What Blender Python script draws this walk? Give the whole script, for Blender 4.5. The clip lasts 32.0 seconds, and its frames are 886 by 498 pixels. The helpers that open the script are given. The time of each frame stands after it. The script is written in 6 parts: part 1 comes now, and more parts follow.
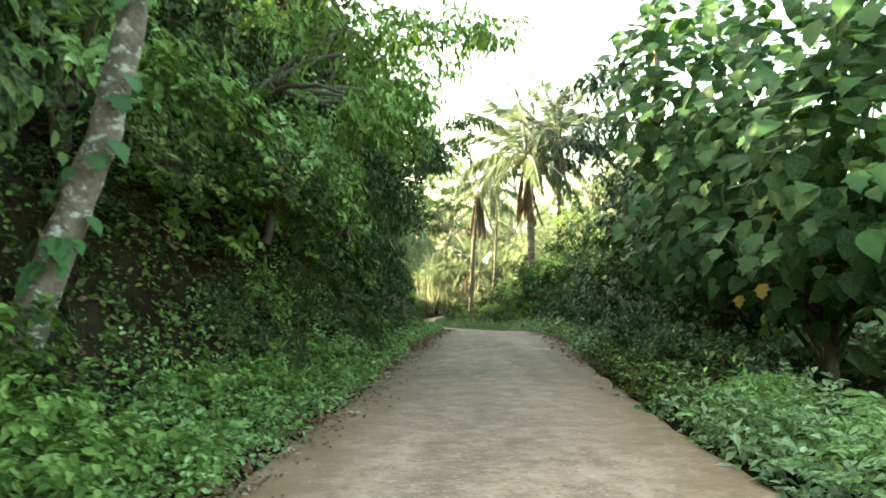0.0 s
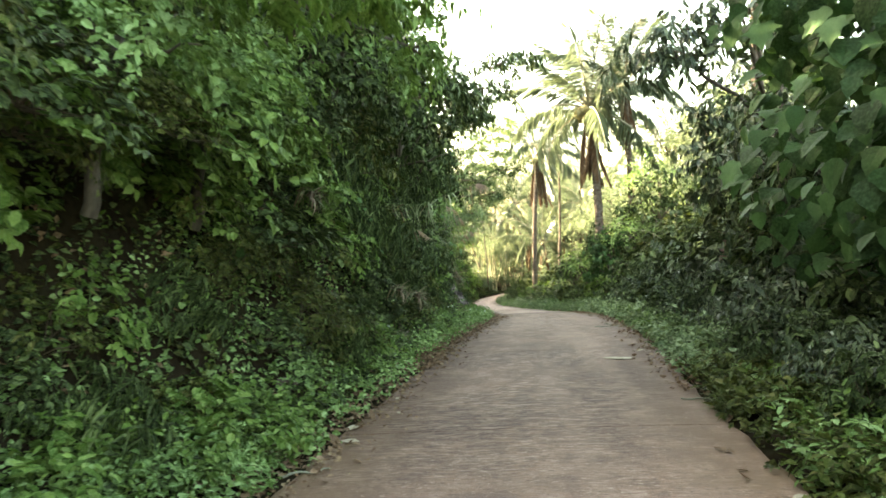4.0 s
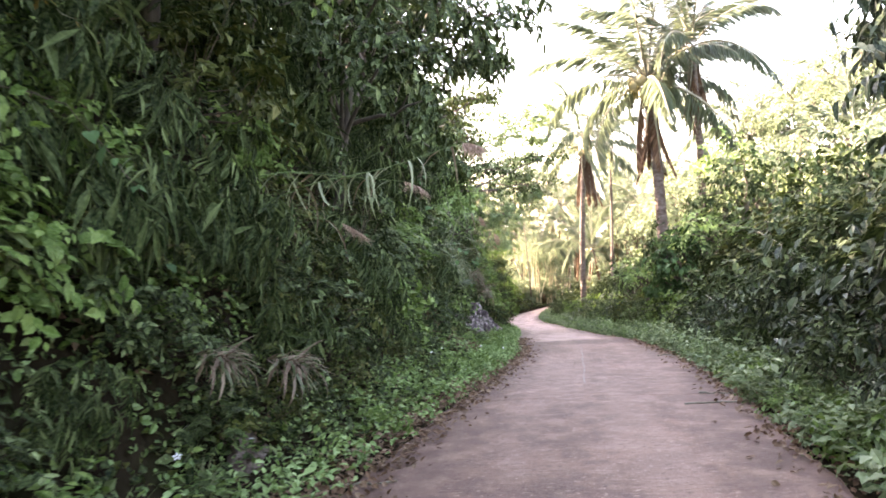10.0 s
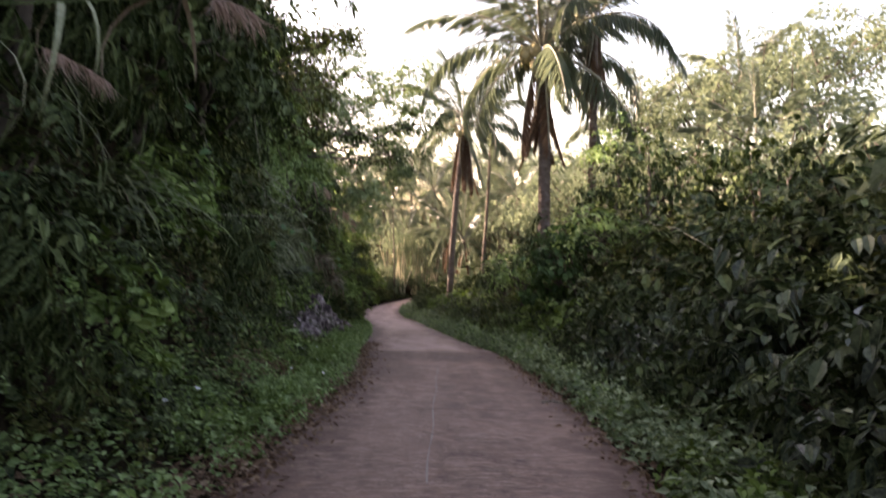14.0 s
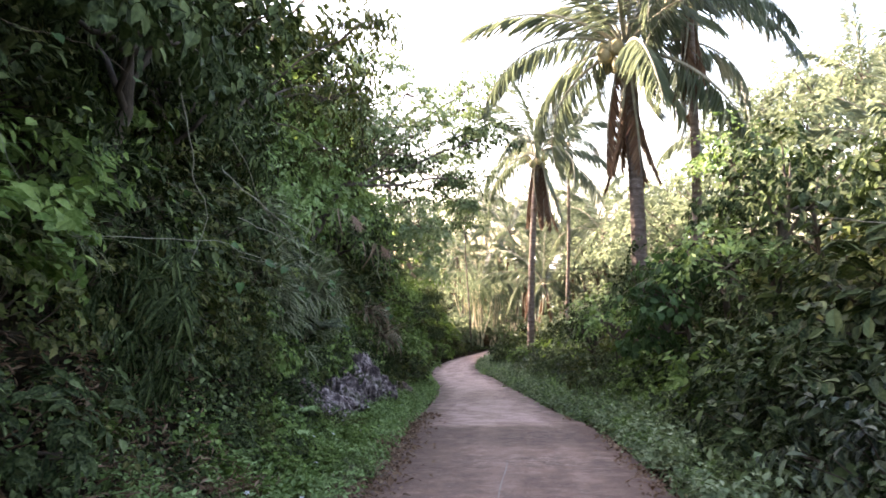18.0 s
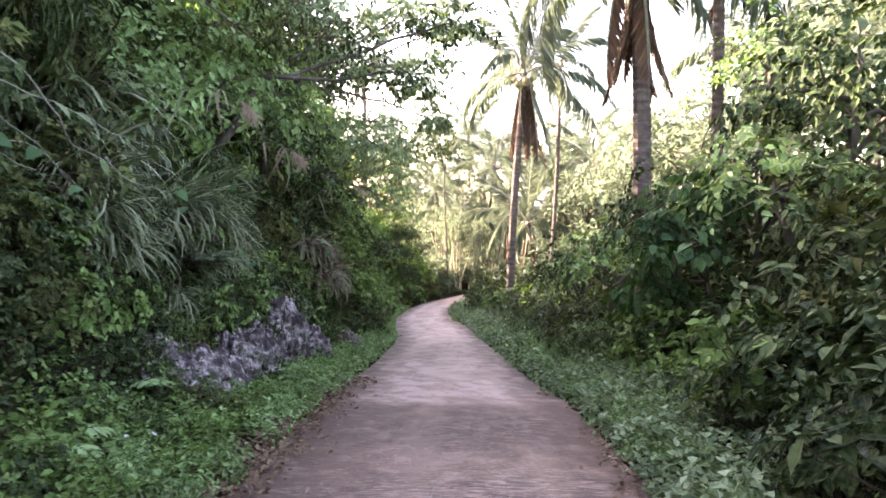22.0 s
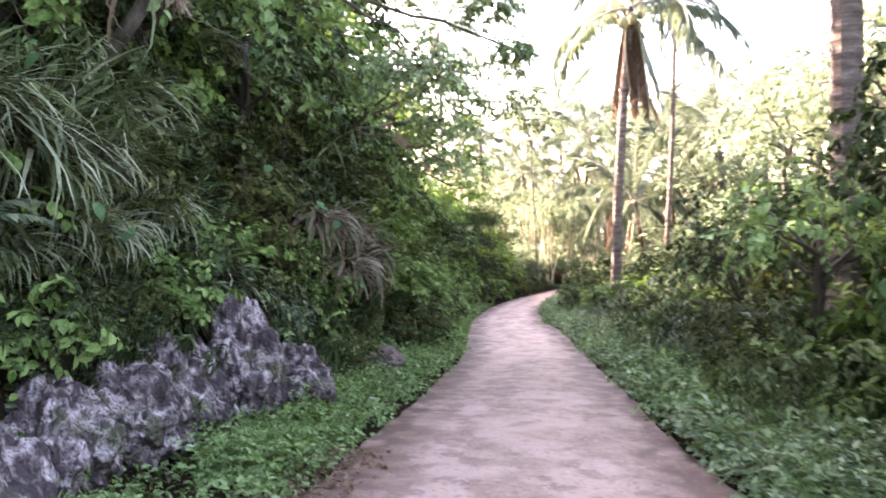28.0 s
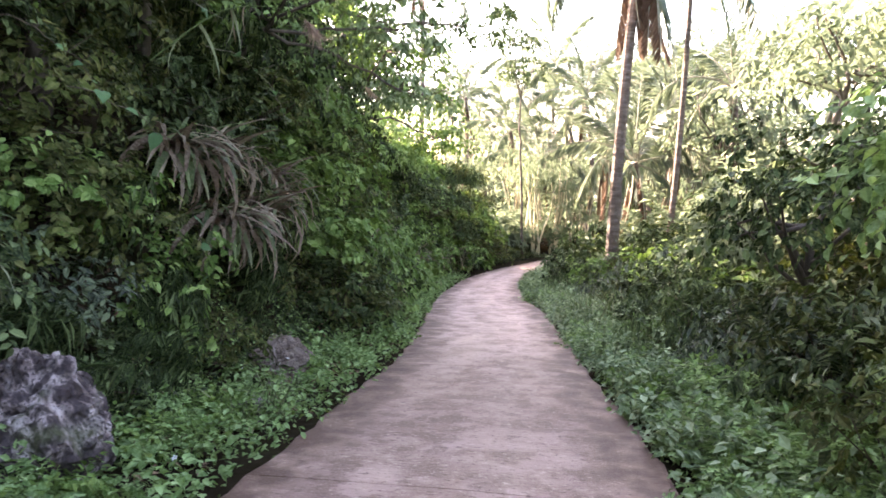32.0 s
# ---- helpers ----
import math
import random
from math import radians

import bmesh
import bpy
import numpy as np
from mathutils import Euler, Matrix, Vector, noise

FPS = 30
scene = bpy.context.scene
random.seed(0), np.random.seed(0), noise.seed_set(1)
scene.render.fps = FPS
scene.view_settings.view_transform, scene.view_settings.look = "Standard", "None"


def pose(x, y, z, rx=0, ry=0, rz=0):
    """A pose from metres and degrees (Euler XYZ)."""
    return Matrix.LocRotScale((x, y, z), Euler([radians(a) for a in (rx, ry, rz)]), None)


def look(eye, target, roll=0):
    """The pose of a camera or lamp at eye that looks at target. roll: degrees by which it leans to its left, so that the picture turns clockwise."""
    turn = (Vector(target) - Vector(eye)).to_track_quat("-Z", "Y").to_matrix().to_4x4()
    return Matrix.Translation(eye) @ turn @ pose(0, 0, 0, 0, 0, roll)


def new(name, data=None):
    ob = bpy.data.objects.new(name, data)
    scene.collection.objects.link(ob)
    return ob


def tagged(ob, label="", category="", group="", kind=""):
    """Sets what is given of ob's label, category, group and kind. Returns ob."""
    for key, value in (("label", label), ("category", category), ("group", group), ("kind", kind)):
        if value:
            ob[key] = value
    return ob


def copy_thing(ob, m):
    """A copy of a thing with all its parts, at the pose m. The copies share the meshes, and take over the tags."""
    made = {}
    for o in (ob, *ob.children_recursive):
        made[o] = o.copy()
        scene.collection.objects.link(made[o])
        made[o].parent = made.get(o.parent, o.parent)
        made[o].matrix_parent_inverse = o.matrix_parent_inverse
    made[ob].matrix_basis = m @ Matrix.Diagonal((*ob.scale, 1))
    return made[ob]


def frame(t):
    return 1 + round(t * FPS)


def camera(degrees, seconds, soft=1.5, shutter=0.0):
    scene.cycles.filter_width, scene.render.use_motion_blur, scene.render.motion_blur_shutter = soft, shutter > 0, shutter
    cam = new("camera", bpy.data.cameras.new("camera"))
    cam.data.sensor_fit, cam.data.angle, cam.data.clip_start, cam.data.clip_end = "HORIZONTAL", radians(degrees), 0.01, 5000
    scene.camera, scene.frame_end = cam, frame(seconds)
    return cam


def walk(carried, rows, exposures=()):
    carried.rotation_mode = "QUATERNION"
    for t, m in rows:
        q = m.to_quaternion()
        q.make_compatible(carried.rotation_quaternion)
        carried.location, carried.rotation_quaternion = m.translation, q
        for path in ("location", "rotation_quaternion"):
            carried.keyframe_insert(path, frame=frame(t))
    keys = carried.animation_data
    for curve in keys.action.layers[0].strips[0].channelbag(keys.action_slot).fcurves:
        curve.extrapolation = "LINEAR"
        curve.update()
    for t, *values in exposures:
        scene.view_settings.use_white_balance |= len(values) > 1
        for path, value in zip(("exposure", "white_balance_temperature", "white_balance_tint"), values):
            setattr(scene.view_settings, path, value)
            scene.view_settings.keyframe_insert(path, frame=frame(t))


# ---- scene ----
cam = camera(58.8, 32.0, soft=1.7, shutter=0.4)
METRES, EYE, TILT, LEAN, TURN = 36.0, 1.5, 0.0, 0.0, 0.0
ROWS = [
    (0.0, 0.0, 0.0, 0.0, 0.0, 0.0, -0.0),
    (0.5, 0.0048, 0.0175, -0.0002, -0.4, -2.35, -1.55),
    (1.0, 0.0091, 0.0333, -0.0002, -1.44, -3.49, -1.54),
    (1.5, 0.0118, 0.0507, -0.0, -2.11, -3.35, -0.21),
    (2.0, 0.0136, 0.067, 0.0007, 2.94, -0.17, 1.9),
    (2.5, 0.0143, 0.0852, 0.0001, 6.54, 0.69, 2.09),
    (4.5, 0.0202, 0.156, -0.0044, 4.1, -2.31, 2.77),
    (5.0, 0.0235, 0.1714, -0.0054, 1.7, -2.44, 1.07),
    (5.5, 0.0264, 0.1913, -0.0063, -0.8, -2.82, 1.13),
    (6.0, 0.0292, 0.2066, -0.0075, 0.37, -1.76, 1.41),
    (6.5, 0.0306, 0.2263, -0.0076, 0.49, -0.77, 1.55),
    (7.0, 0.0328, 0.2399, -0.0081, 1.31, -0.19, 1.28),
    (7.5, 0.0337, 0.2579, -0.0087, 1.49, -1.47, 1.56),
    (8.0, 0.0325, 0.2734, -0.0096, 3.13, -2.24, 1.48),
    (8.5, 0.0317, 0.2915, -0.0093, 4.8, -0.5, 3.48),
    (9.0, 0.0305, 0.3055, -0.0097, 8.04, -0.26, 5.28),
    (9.5, 0.0305, 0.3231, -0.0104, 10.52, -0.75, 4.77),
    (10.0, 0.0291, 0.3393, -0.0107, 8.6, -0.92, 3.84),
    (10.5, 0.0297, 0.3566, -0.0113, 8.44, 0.4, 2.92),
    (11.0, 0.0279, 0.3734, -0.0122, 9.01, -0.09, 3.09),
    (11.5, 0.0285, 0.3905, -0.012, 8.83, 1.56, 2.85),
    (12.0, 0.0283, 0.4067, -0.0128, 6.04, 3.05, 1.9),
    (12.5, 0.0295, 0.4242, -0.0134, 4.57, 4.04, 0.82),
    (13.0, 0.0308, 0.4405, -0.0128, 4.31, 5.5, 1.87),
    (13.5, 0.0322, 0.456, -0.0129, 2.58, 5.4, 1.08),
    (14.0, 0.0346, 0.4726, -0.0145, -0.52, -2.27, -1.14),
    (14.5, 0.0363, 0.4876, -0.0153, -1.48, -4.41, -1.36),
    (16.5, 0.0412, 0.5512, -0.0188, 1.64, -2.28, 0.51),
    (17.0, 0.042, 0.5646, -0.0206, 4.06, -1.29, 0.99),
    (17.5, 0.0411, 0.5787, -0.0216, 4.82, 0.55, 1.12),
    (18.0, 0.0425, 0.594, -0.0231, 5.41, 1.35, 1.57),
    (18.5, 0.0424, 0.6076, -0.0244, 6.12, 1.53, 2.22),
    (19.0, 0.0444, 0.6216, -0.026, 5.98, 0.89, 1.39),
    (19.5, 0.0456, 0.636, -0.0266, 5.43, 0.89, 0.37),
    (20.0, 0.0459, 0.6501, -0.0288, 6.84, -3.96, -1.51),
    (20.5, 0.0465, 0.6641, -0.0293, 8.51, -4.4, -0.32),
    (21.0, 0.047, 0.6781, -0.0299, 9.26, -3.03, 0.83),
    (21.5, 0.0495, 0.6942, -0.0312, 6.4, -2.13, 0.66),
    (22.0, 0.0517, 0.7078, -0.0323, 4.6, -2.96, 0.03),
    (22.5, 0.0545, 0.7225, -0.0337, 7.09, -3.06, -0.87),
    (23.0, 0.0544, 0.7356, -0.0345, 10.34, -3.43, -1.1),
    (23.5, 0.0553, 0.7492, -0.0359, 14.64, -2.88, -0.86),
    (24.0, 0.0532, 0.7625, -0.0374, 18.29, -2.99, -0.37),
    (24.5, 0.0524, 0.7771, -0.0393, 19.71, -3.52, 0.8),
    (25.0, 0.05, 0.7906, -0.0412, 17.07, -2.77, 1.04),
    (25.5, 0.0482, 0.8058, -0.0427, 12.53, -2.36, -0.32),
    (27.5, 0.0441, 0.8643, -0.0493, 6.24, -4.05, 1.12),
    (28.0, 0.0422, 0.8774, -0.0504, 11.19, -3.21, 1.39),
    (28.5, 0.0422, 0.893, -0.0514, 13.49, -1.33, 1.14),
    (29.0, 0.0426, 0.9047, -0.0518, 13.03, -0.27, 0.63),
    (29.5, 0.0423, 0.9191, -0.0533, 13.06, 0.59, 0.78),
    (30.0, 0.0425, 0.9343, -0.0555, 12.8, -1.11, 0.76),
    (30.5, 0.041, 0.9497, -0.0572, 10.95, -1.09, -0.4),
    (31.0, 0.0414, 0.9644, -0.058, 10.19, -2.64, -1.54),
    (31.5, 0.0397, 0.9779, -0.06, 10.37, -4.63, -0.31),
    (32.0, 0.0385, 0.9908, -0.0617, 10.53, -5.67, -0.59),
]
EXPOSURES = [(0.0, 3.63, 10000, -17), (1.0, 3.83, 10000, -15), (2.5, 3.63, 9950, -12), (5.0, 4.07, 10400, 1), (6.0, 4.1, 9900, 3), (7.0, 3.95, 8900, 11), (8.0, 4.17, 8400, 19), (10.0, 4.25, 8150, 26), (12.0, 3.7, 8150, 25), (12.5, 3.15, 8000, 25), (13.5, 2.55, 7700, 28), (14.0, 2.47, 8450, 30), (14.4, 3.82, 7650, 27), (16.5, 3.5, 7750, 24), (17.0, 3.6, 7850, 24), (18.0, 3.3, 7650, 24), (20.0, 3.5, 7500, 25), (20.5, 4.0, 7400, 26), (23.0, 3.65, 7500, 27), (25.0, 4.3, 7500, 28), (25.5, 4.0, 7500, 29), (27.5, 3.85, 7500, 30), (28.0, 4.2, 7500, 28), (30.0, 3.45, 7500, 25), (31.0, 3.45, 7500, 25), (32.0, 4.0, 7500, 24)]
walk(cam, [(t, pose(0, 0, EYE, TILT, LEAN, TURN) @ pose(METRES * x, METRES * y, METRES * z, 90 + pitch, roll, yaw)) for t, x, y, z, yaw, pitch, roll in ROWS], EXPOSURES)

# ---- world and sun ----
SUN_ELEV, SUN_TO = 25.0, Vector((-0.90, 0.436, 0.0))
world = bpy.data.worlds.new("world")
scene.world = world
world.use_nodes = True
wn = world.node_tree
sky = wn.nodes.new("ShaderNodeTexSky")
sky.sky_type = "NISHITA"
sky.sun_disc = False
sky.sun_elevation = radians(SUN_ELEV)
sky.sun_rotation = math.atan2(SUN_TO.x, SUN_TO.y)
sky.dust_density = 3.0
sky.air_density = 1.0
wn.links.new(sky.outputs[0], wn.nodes["Background"].inputs[0])
wn.nodes["Background"].inputs[1].default_value = 0.15
sun_data = bpy.data.lights.new("sun", "SUN")
sun_data.energy, sun_data.angle, sun_data.color = 5.0, radians(0.55), (1.0, 0.94, 0.83)
sun = new("sun", sun_data)
ce = math.cos(radians(SUN_ELEV))
sun_way = Vector((SUN_TO.x * ce, SUN_TO.y * ce, math.sin(radians(SUN_ELEV))))
sun.matrix_world = look(sun_way * 60, (0, 0, 0))


# ---- materials ----
def mat_new(name):
    m = bpy.data.materials.new(name)
    m.use_nodes = True
    nt = m.node_tree
    nt.nodes.clear()
    return m, nt, nt.nodes.new("ShaderNodeOutputMaterial")


def ramp(nt, fac, stops):
    r = nt.nodes.new("ShaderNodeValToRGB")
    e = r.color_ramp.elements
    while len(e) < len(stops):
        e.new(0.5)
    for k, (p, c) in zip(e, stops):
        k.position, k.color = p, (*c, 1)
    nt.links.new(fac, r.inputs[0])
    return r.outputs[0]


def tex(nt, kind, scale, detail=4.0, stretch=(1, 1, 1), coord="Object"):
    tc = nt.nodes.new("ShaderNodeTexCoord")
    mp = nt.nodes.new("ShaderNodeMapping")
    mp.inputs["Scale"].default_value = stretch
    nt.links.new(tc.outputs[coord], mp.inputs[0])
    n = nt.nodes.new("ShaderNodeTex" + kind)
    n.inputs["Scale"].default_value = scale
    if kind == "Noise":
        n.inputs["Detail"].default_value = detail
    nt.links.new(mp.outputs[0], n.inputs["Vector"])
    return n.outputs["Fac"] if kind == "Noise" else n.outputs[0]


def mixc(nt, fac, a, b, blend="MIX"):
    m = nt.nodes.new("ShaderNodeMix")
    m.data_type, m.blend_type = "RGBA", blend
    for sock, v in ((m.inputs[0], fac), (m.inputs[6], a), (m.inputs[7], b)):
        if isinstance(v, (int, float)):
            sock.default_value = v
        elif isinstance(v, tuple):
            sock.default_value = (*v, 1)
        else:
            nt.links.new(v, sock)
    return m.outputs[2]


def bump(nt, height, strength, dist):
    b = nt.nodes.new("ShaderNodeBump")
    b.inputs["Strength"].default_value, b.inputs["Distance"].default_value = strength, dist
    nt.links.new(height, b.inputs["Height"])
    return b.outputs[0]


def solid(name, stops, scale, rough=0.85, stretch=(1, 1, 1), bump_s=0.5, bump_d=0.02, fine=6.0, spec=0.15):
    """A matt surface with two scales of noise."""
    m, nt, out = mat_new(name)
    big, small = tex(nt, "Noise", scale, 5, stretch), tex(nt, "Noise", scale * fine, 6, stretch)
    mid = (stops[0][1][0] * 0.55, stops[0][1][1] * 0.55, stops[0][1][2] * 0.55)
    c = mixc(nt, ramp(nt, small, [(0.35, (0, 0, 0)), (0.75, (0.55, 0.55, 0.55))]), ramp(nt, big, stops), mid)
    p = nt.nodes.new("ShaderNodeBsdfPrincipled")
    p.inputs["Roughness"].default_value = rough
    p.inputs["Specular IOR Level"].default_value = spec
    nt.links.new(c, p.inputs["Base Color"])
    nt.links.new(bump(nt, small, bump_s, bump_d), p.inputs["Normal"])
    nt.links.new(p.outputs[0], out.inputs[0])
    return m


def richer(c, sat=1.3):
    """A colour with more saturation and the same lightness."""
    g = 0.3 * c[0] + 0.6 * c[1] + 0.1 * c[2]
    return tuple(max(0.003, g + (k - g) * sat) for k in c)


def leafy(name, cols, through_col, trans=0.35, rough=0.5, by="island", spec=0.07, sat=1.3):
    """Thin leaves: gloss over a diffuse face, some light passing through."""
    m, nt, out = mat_new(name)
    if by == "island":
        g = nt.nodes.new("ShaderNodeNewGeometry")
        rnd = g.outputs["Random Per Island"]
    else:
        g = nt.nodes.new("ShaderNodeObjectInfo")
        rnd = g.outputs["Random"]
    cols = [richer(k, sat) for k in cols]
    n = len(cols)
    # Colour spread widened to paint dark gaps and bright highlights leaf by leaf.
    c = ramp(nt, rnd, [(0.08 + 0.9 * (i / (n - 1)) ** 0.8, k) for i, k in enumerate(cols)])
    # Clump-sized darkening in the colour, standing in for shaded gaps.
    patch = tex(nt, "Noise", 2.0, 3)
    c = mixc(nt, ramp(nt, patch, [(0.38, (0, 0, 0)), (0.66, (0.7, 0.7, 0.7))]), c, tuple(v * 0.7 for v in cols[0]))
    vein = tex(nt, "Noise", 38.0, 3)
    c = mixc(nt, ramp(nt, vein, [(0.4, (0, 0, 0)), (0.8, (0.35, 0.35, 0.35))]), c, tuple(min(1, v * 1.7) for v in cols[-1]))
    p = nt.nodes.new("ShaderNodeBsdfPrincipled")
    p.inputs["Roughness"].default_value = rough
    p.inputs["Specular IOR Level"].default_value = spec
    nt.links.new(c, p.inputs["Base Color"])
    nt.links.new(bump(nt, vein, 0.35, 0.01), p.inputs["Normal"])
    t = nt.nodes.new("ShaderNodeBsdfTranslucent")
    nt.links.new(mixc(nt, 0.75, c, through_col), t.inputs[0])
    mx = nt.nodes.new("ShaderNodeMixShader")
    mx.inputs[0].default_value = trans
    nt.links.new(p.outputs[0], mx.inputs[1])
    nt.links.new(t.outputs[0], mx.inputs[2])
    nt.links.new(mx.outputs[0], out.inputs[0])
    return m


def concrete_material():
    """Worn brown concrete: broad stains, short brush marks across it, bare pale wear, red-brown dirt along its edges."""
    m, nt, out = mat_new("worn_concrete")

    def grey(a):
        return (a, a, a)

    tone = tex(nt, "Noise", 0.4, 5)
    cloud = tex(nt, "Noise", 1.3, 9, (1.3, 1.0, 1))
    blot = tex(nt, "Noise", 3.0, 9, (1.3, 1.1, 1))
    comb = tex(nt, "Noise", 5.5, 5, (1.0, 3.6, 1))
    dash = tex(nt, "Noise", 4.6, 4, (1.0, 4.6, 1))
    fleck = tex(nt, "Noise", 26.0, 4, (0.8, 1.4, 1))
    grit = tex(nt, "Noise", 75.0, 5)
    groove = tex(nt, "Noise", 6.5, 6, (1.0, 8.0, 1))
    tc = nt.nodes.new("ShaderNodeTexCoord")
    sep = nt.nodes.new("ShaderNodeSeparateXYZ")
    nt.links.new(tc.outputs["Object"], sep.inputs[0])
    along = nt.nodes.new("ShaderNodeMath")
    along.operation = "DIVIDE"
    along.inputs[1].default_value = 60.0
    nt.links.new(sep.outputs[1], along.inputs[0])
    where = along.outputs[0]
    c = ramp(nt, tone, [(0.36, (0.30, 0.19, 0.125)), (0.5, (0.37, 0.245, 0.17)), (0.64, (0.44, 0.31, 0.225))])
    # stretches of the lane that are darker brown, and one that is pale
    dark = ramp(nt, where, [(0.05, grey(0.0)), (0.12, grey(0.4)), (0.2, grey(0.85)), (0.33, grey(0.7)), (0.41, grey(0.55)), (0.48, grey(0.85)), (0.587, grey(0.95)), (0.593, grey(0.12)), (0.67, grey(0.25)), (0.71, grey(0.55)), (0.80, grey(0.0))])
    # Mask of the darker stretches, uneven with the broad tone.
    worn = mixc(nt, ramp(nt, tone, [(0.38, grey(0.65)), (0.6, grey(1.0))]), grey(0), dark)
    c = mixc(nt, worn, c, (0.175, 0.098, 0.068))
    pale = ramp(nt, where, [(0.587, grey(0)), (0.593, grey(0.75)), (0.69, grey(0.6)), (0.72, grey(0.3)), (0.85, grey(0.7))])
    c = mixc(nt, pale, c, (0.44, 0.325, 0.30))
    c = mixc(nt, ramp(nt, cloud, [(0.47, grey(0)), (0.58, grey(0.6))]), c, (0.150, 0.088, 0.062))
    c = mixc(nt, ramp(nt, blot, [(0.53, grey(0)), (0.58, grey(0.6))]), c, (0.11, 0.066, 0.048))
    c = mixc(nt, ramp(nt, blot, [(0.38, grey(0.45)), (0.46, grey(0))]), c, (0.46, 0.35, 0.28))
    at = nt.nodes.new("ShaderNodeAttribute")
    at.attribute_name = "across"
    rim = ramp(nt, at.outputs["Fac"], [(0.0, grey(1)), (0.09, grey(0.85)), (0.25, grey(0)), (0.74, grey(0)), (0.90, grey(0.8)), (1.0, grey(1))])
    mould = mixc(nt, ramp(nt, cloud, [(0.38, grey(0.25)), (0.54, grey(1))]), grey(0), rim)
    dirt = mixc(nt, ramp(nt, where, [(0.14, grey(0)), (0.24, grey(1))]), (0.21, 0.125, 0.07), (0.095, 0.050, 0.034))
    c = mixc(nt, mould, c, dirt)
    rows = ramp(nt, tex(nt, "Noise", 0.6, 3, (0.6, 1, 1)), [(0.40, grey(0.25)), (0.54, grey(1.0))])
    rows = mixc(nt, ramp(nt, where, [(0.10, grey(0.25)), (0.17, grey(0.5)), (0.20, grey(1.0)), (0.271, grey(1.0)), (0.275, grey(0.2)), (0.34, grey(0.3)), (0.36, grey(0.9)), (0.587, grey(0.9)), (0.593, grey(0.15)), (0.80, grey(0.15))]), grey(0), rows)
    # Dark and pale dashes paint in the light and shade of brushed ridges.
    c = mixc(nt, mixc(nt, rows, grey(0), ramp(nt, comb, [(0.55, grey(0)), (0.60, grey(0.8))])), c, (0.075, 0.046, 0.035))
    c = mixc(nt, mixc(nt, rows, grey(0), ramp(nt, dash, [(0.58, grey(0)), (0.63, grey(0.85))])), c, (0.50, 0.385, 0.31))
    c = mixc(nt, mixc(nt, rows, grey(0), ramp(nt, dash, [(0.36, grey(0.8)), (0.40, grey(0))])), c, (0.07, 0.045, 0.036))
    c = mixc(nt, mixc(nt, rows, grey(0.12), ramp(nt, groove, [(0.53, grey(0)), (0.57, grey(0.95))])), c, (0.085, 0.055, 0.042))
    c = mixc(nt, mixc(nt, rows, grey(0.08), ramp(nt, groove, [(0.39, grey(0.9)), (0.43, grey(0))])), c, (0.47, 0.365, 0.30))
    wheel = tex(nt, "Noise", 1.0, 4, (2.2, 0.10, 1))
    c = mixc(nt, ramp(nt, wheel, [(0.48, grey(0)), (0.64, grey(0.3))]), c, (0.42, 0.31, 0.24))
    c = mixc(nt, ramp(nt, fleck, [(0.60, grey(0)), (0.66, grey(0.8))]), c, (0.085, 0.055, 0.042))
    c = mixc(nt, ramp(nt, fleck, [(0.33, grey(0.7)), (0.38, grey(0))]), c, (0.52, 0.42, 0.34))
    c = mixc(nt, ramp(nt, grit, [(0.52, grey(0)), (0.68, grey(0.45))]), c, (0.44, 0.345, 0.28))
    info = nt.nodes.new("ShaderNodeObjectInfo")
    c = mixc(nt, ramp(nt, info.outputs["Random"], [(0.0, grey(0)), (1.0, grey(0.25))]), c, (0.19, 0.12, 0.09))
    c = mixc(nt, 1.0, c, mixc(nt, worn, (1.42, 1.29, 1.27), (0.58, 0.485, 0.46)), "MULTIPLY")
    c = mixc(nt, mixc(nt, ramp(nt, blot, [(0.40, grey(0.3)), (0.56, grey(0.9))]), grey(0), rim), c, dirt)
    p = nt.nodes.new("ShaderNodeBsdfPrincipled")
    p.inputs["Roughness"].default_value = 0.72
    p.inputs["Specular IOR Level"].default_value = 0.25
    nt.links.new(c, p.inputs["Base Color"])
    h = mixc(nt, 0.75, groove, grit)
    nt.links.new(bump(nt, h, 0.8, 0.014), p.inputs["Normal"])
    nt.links.new(p.outputs[0], out.inputs[0])
    return m


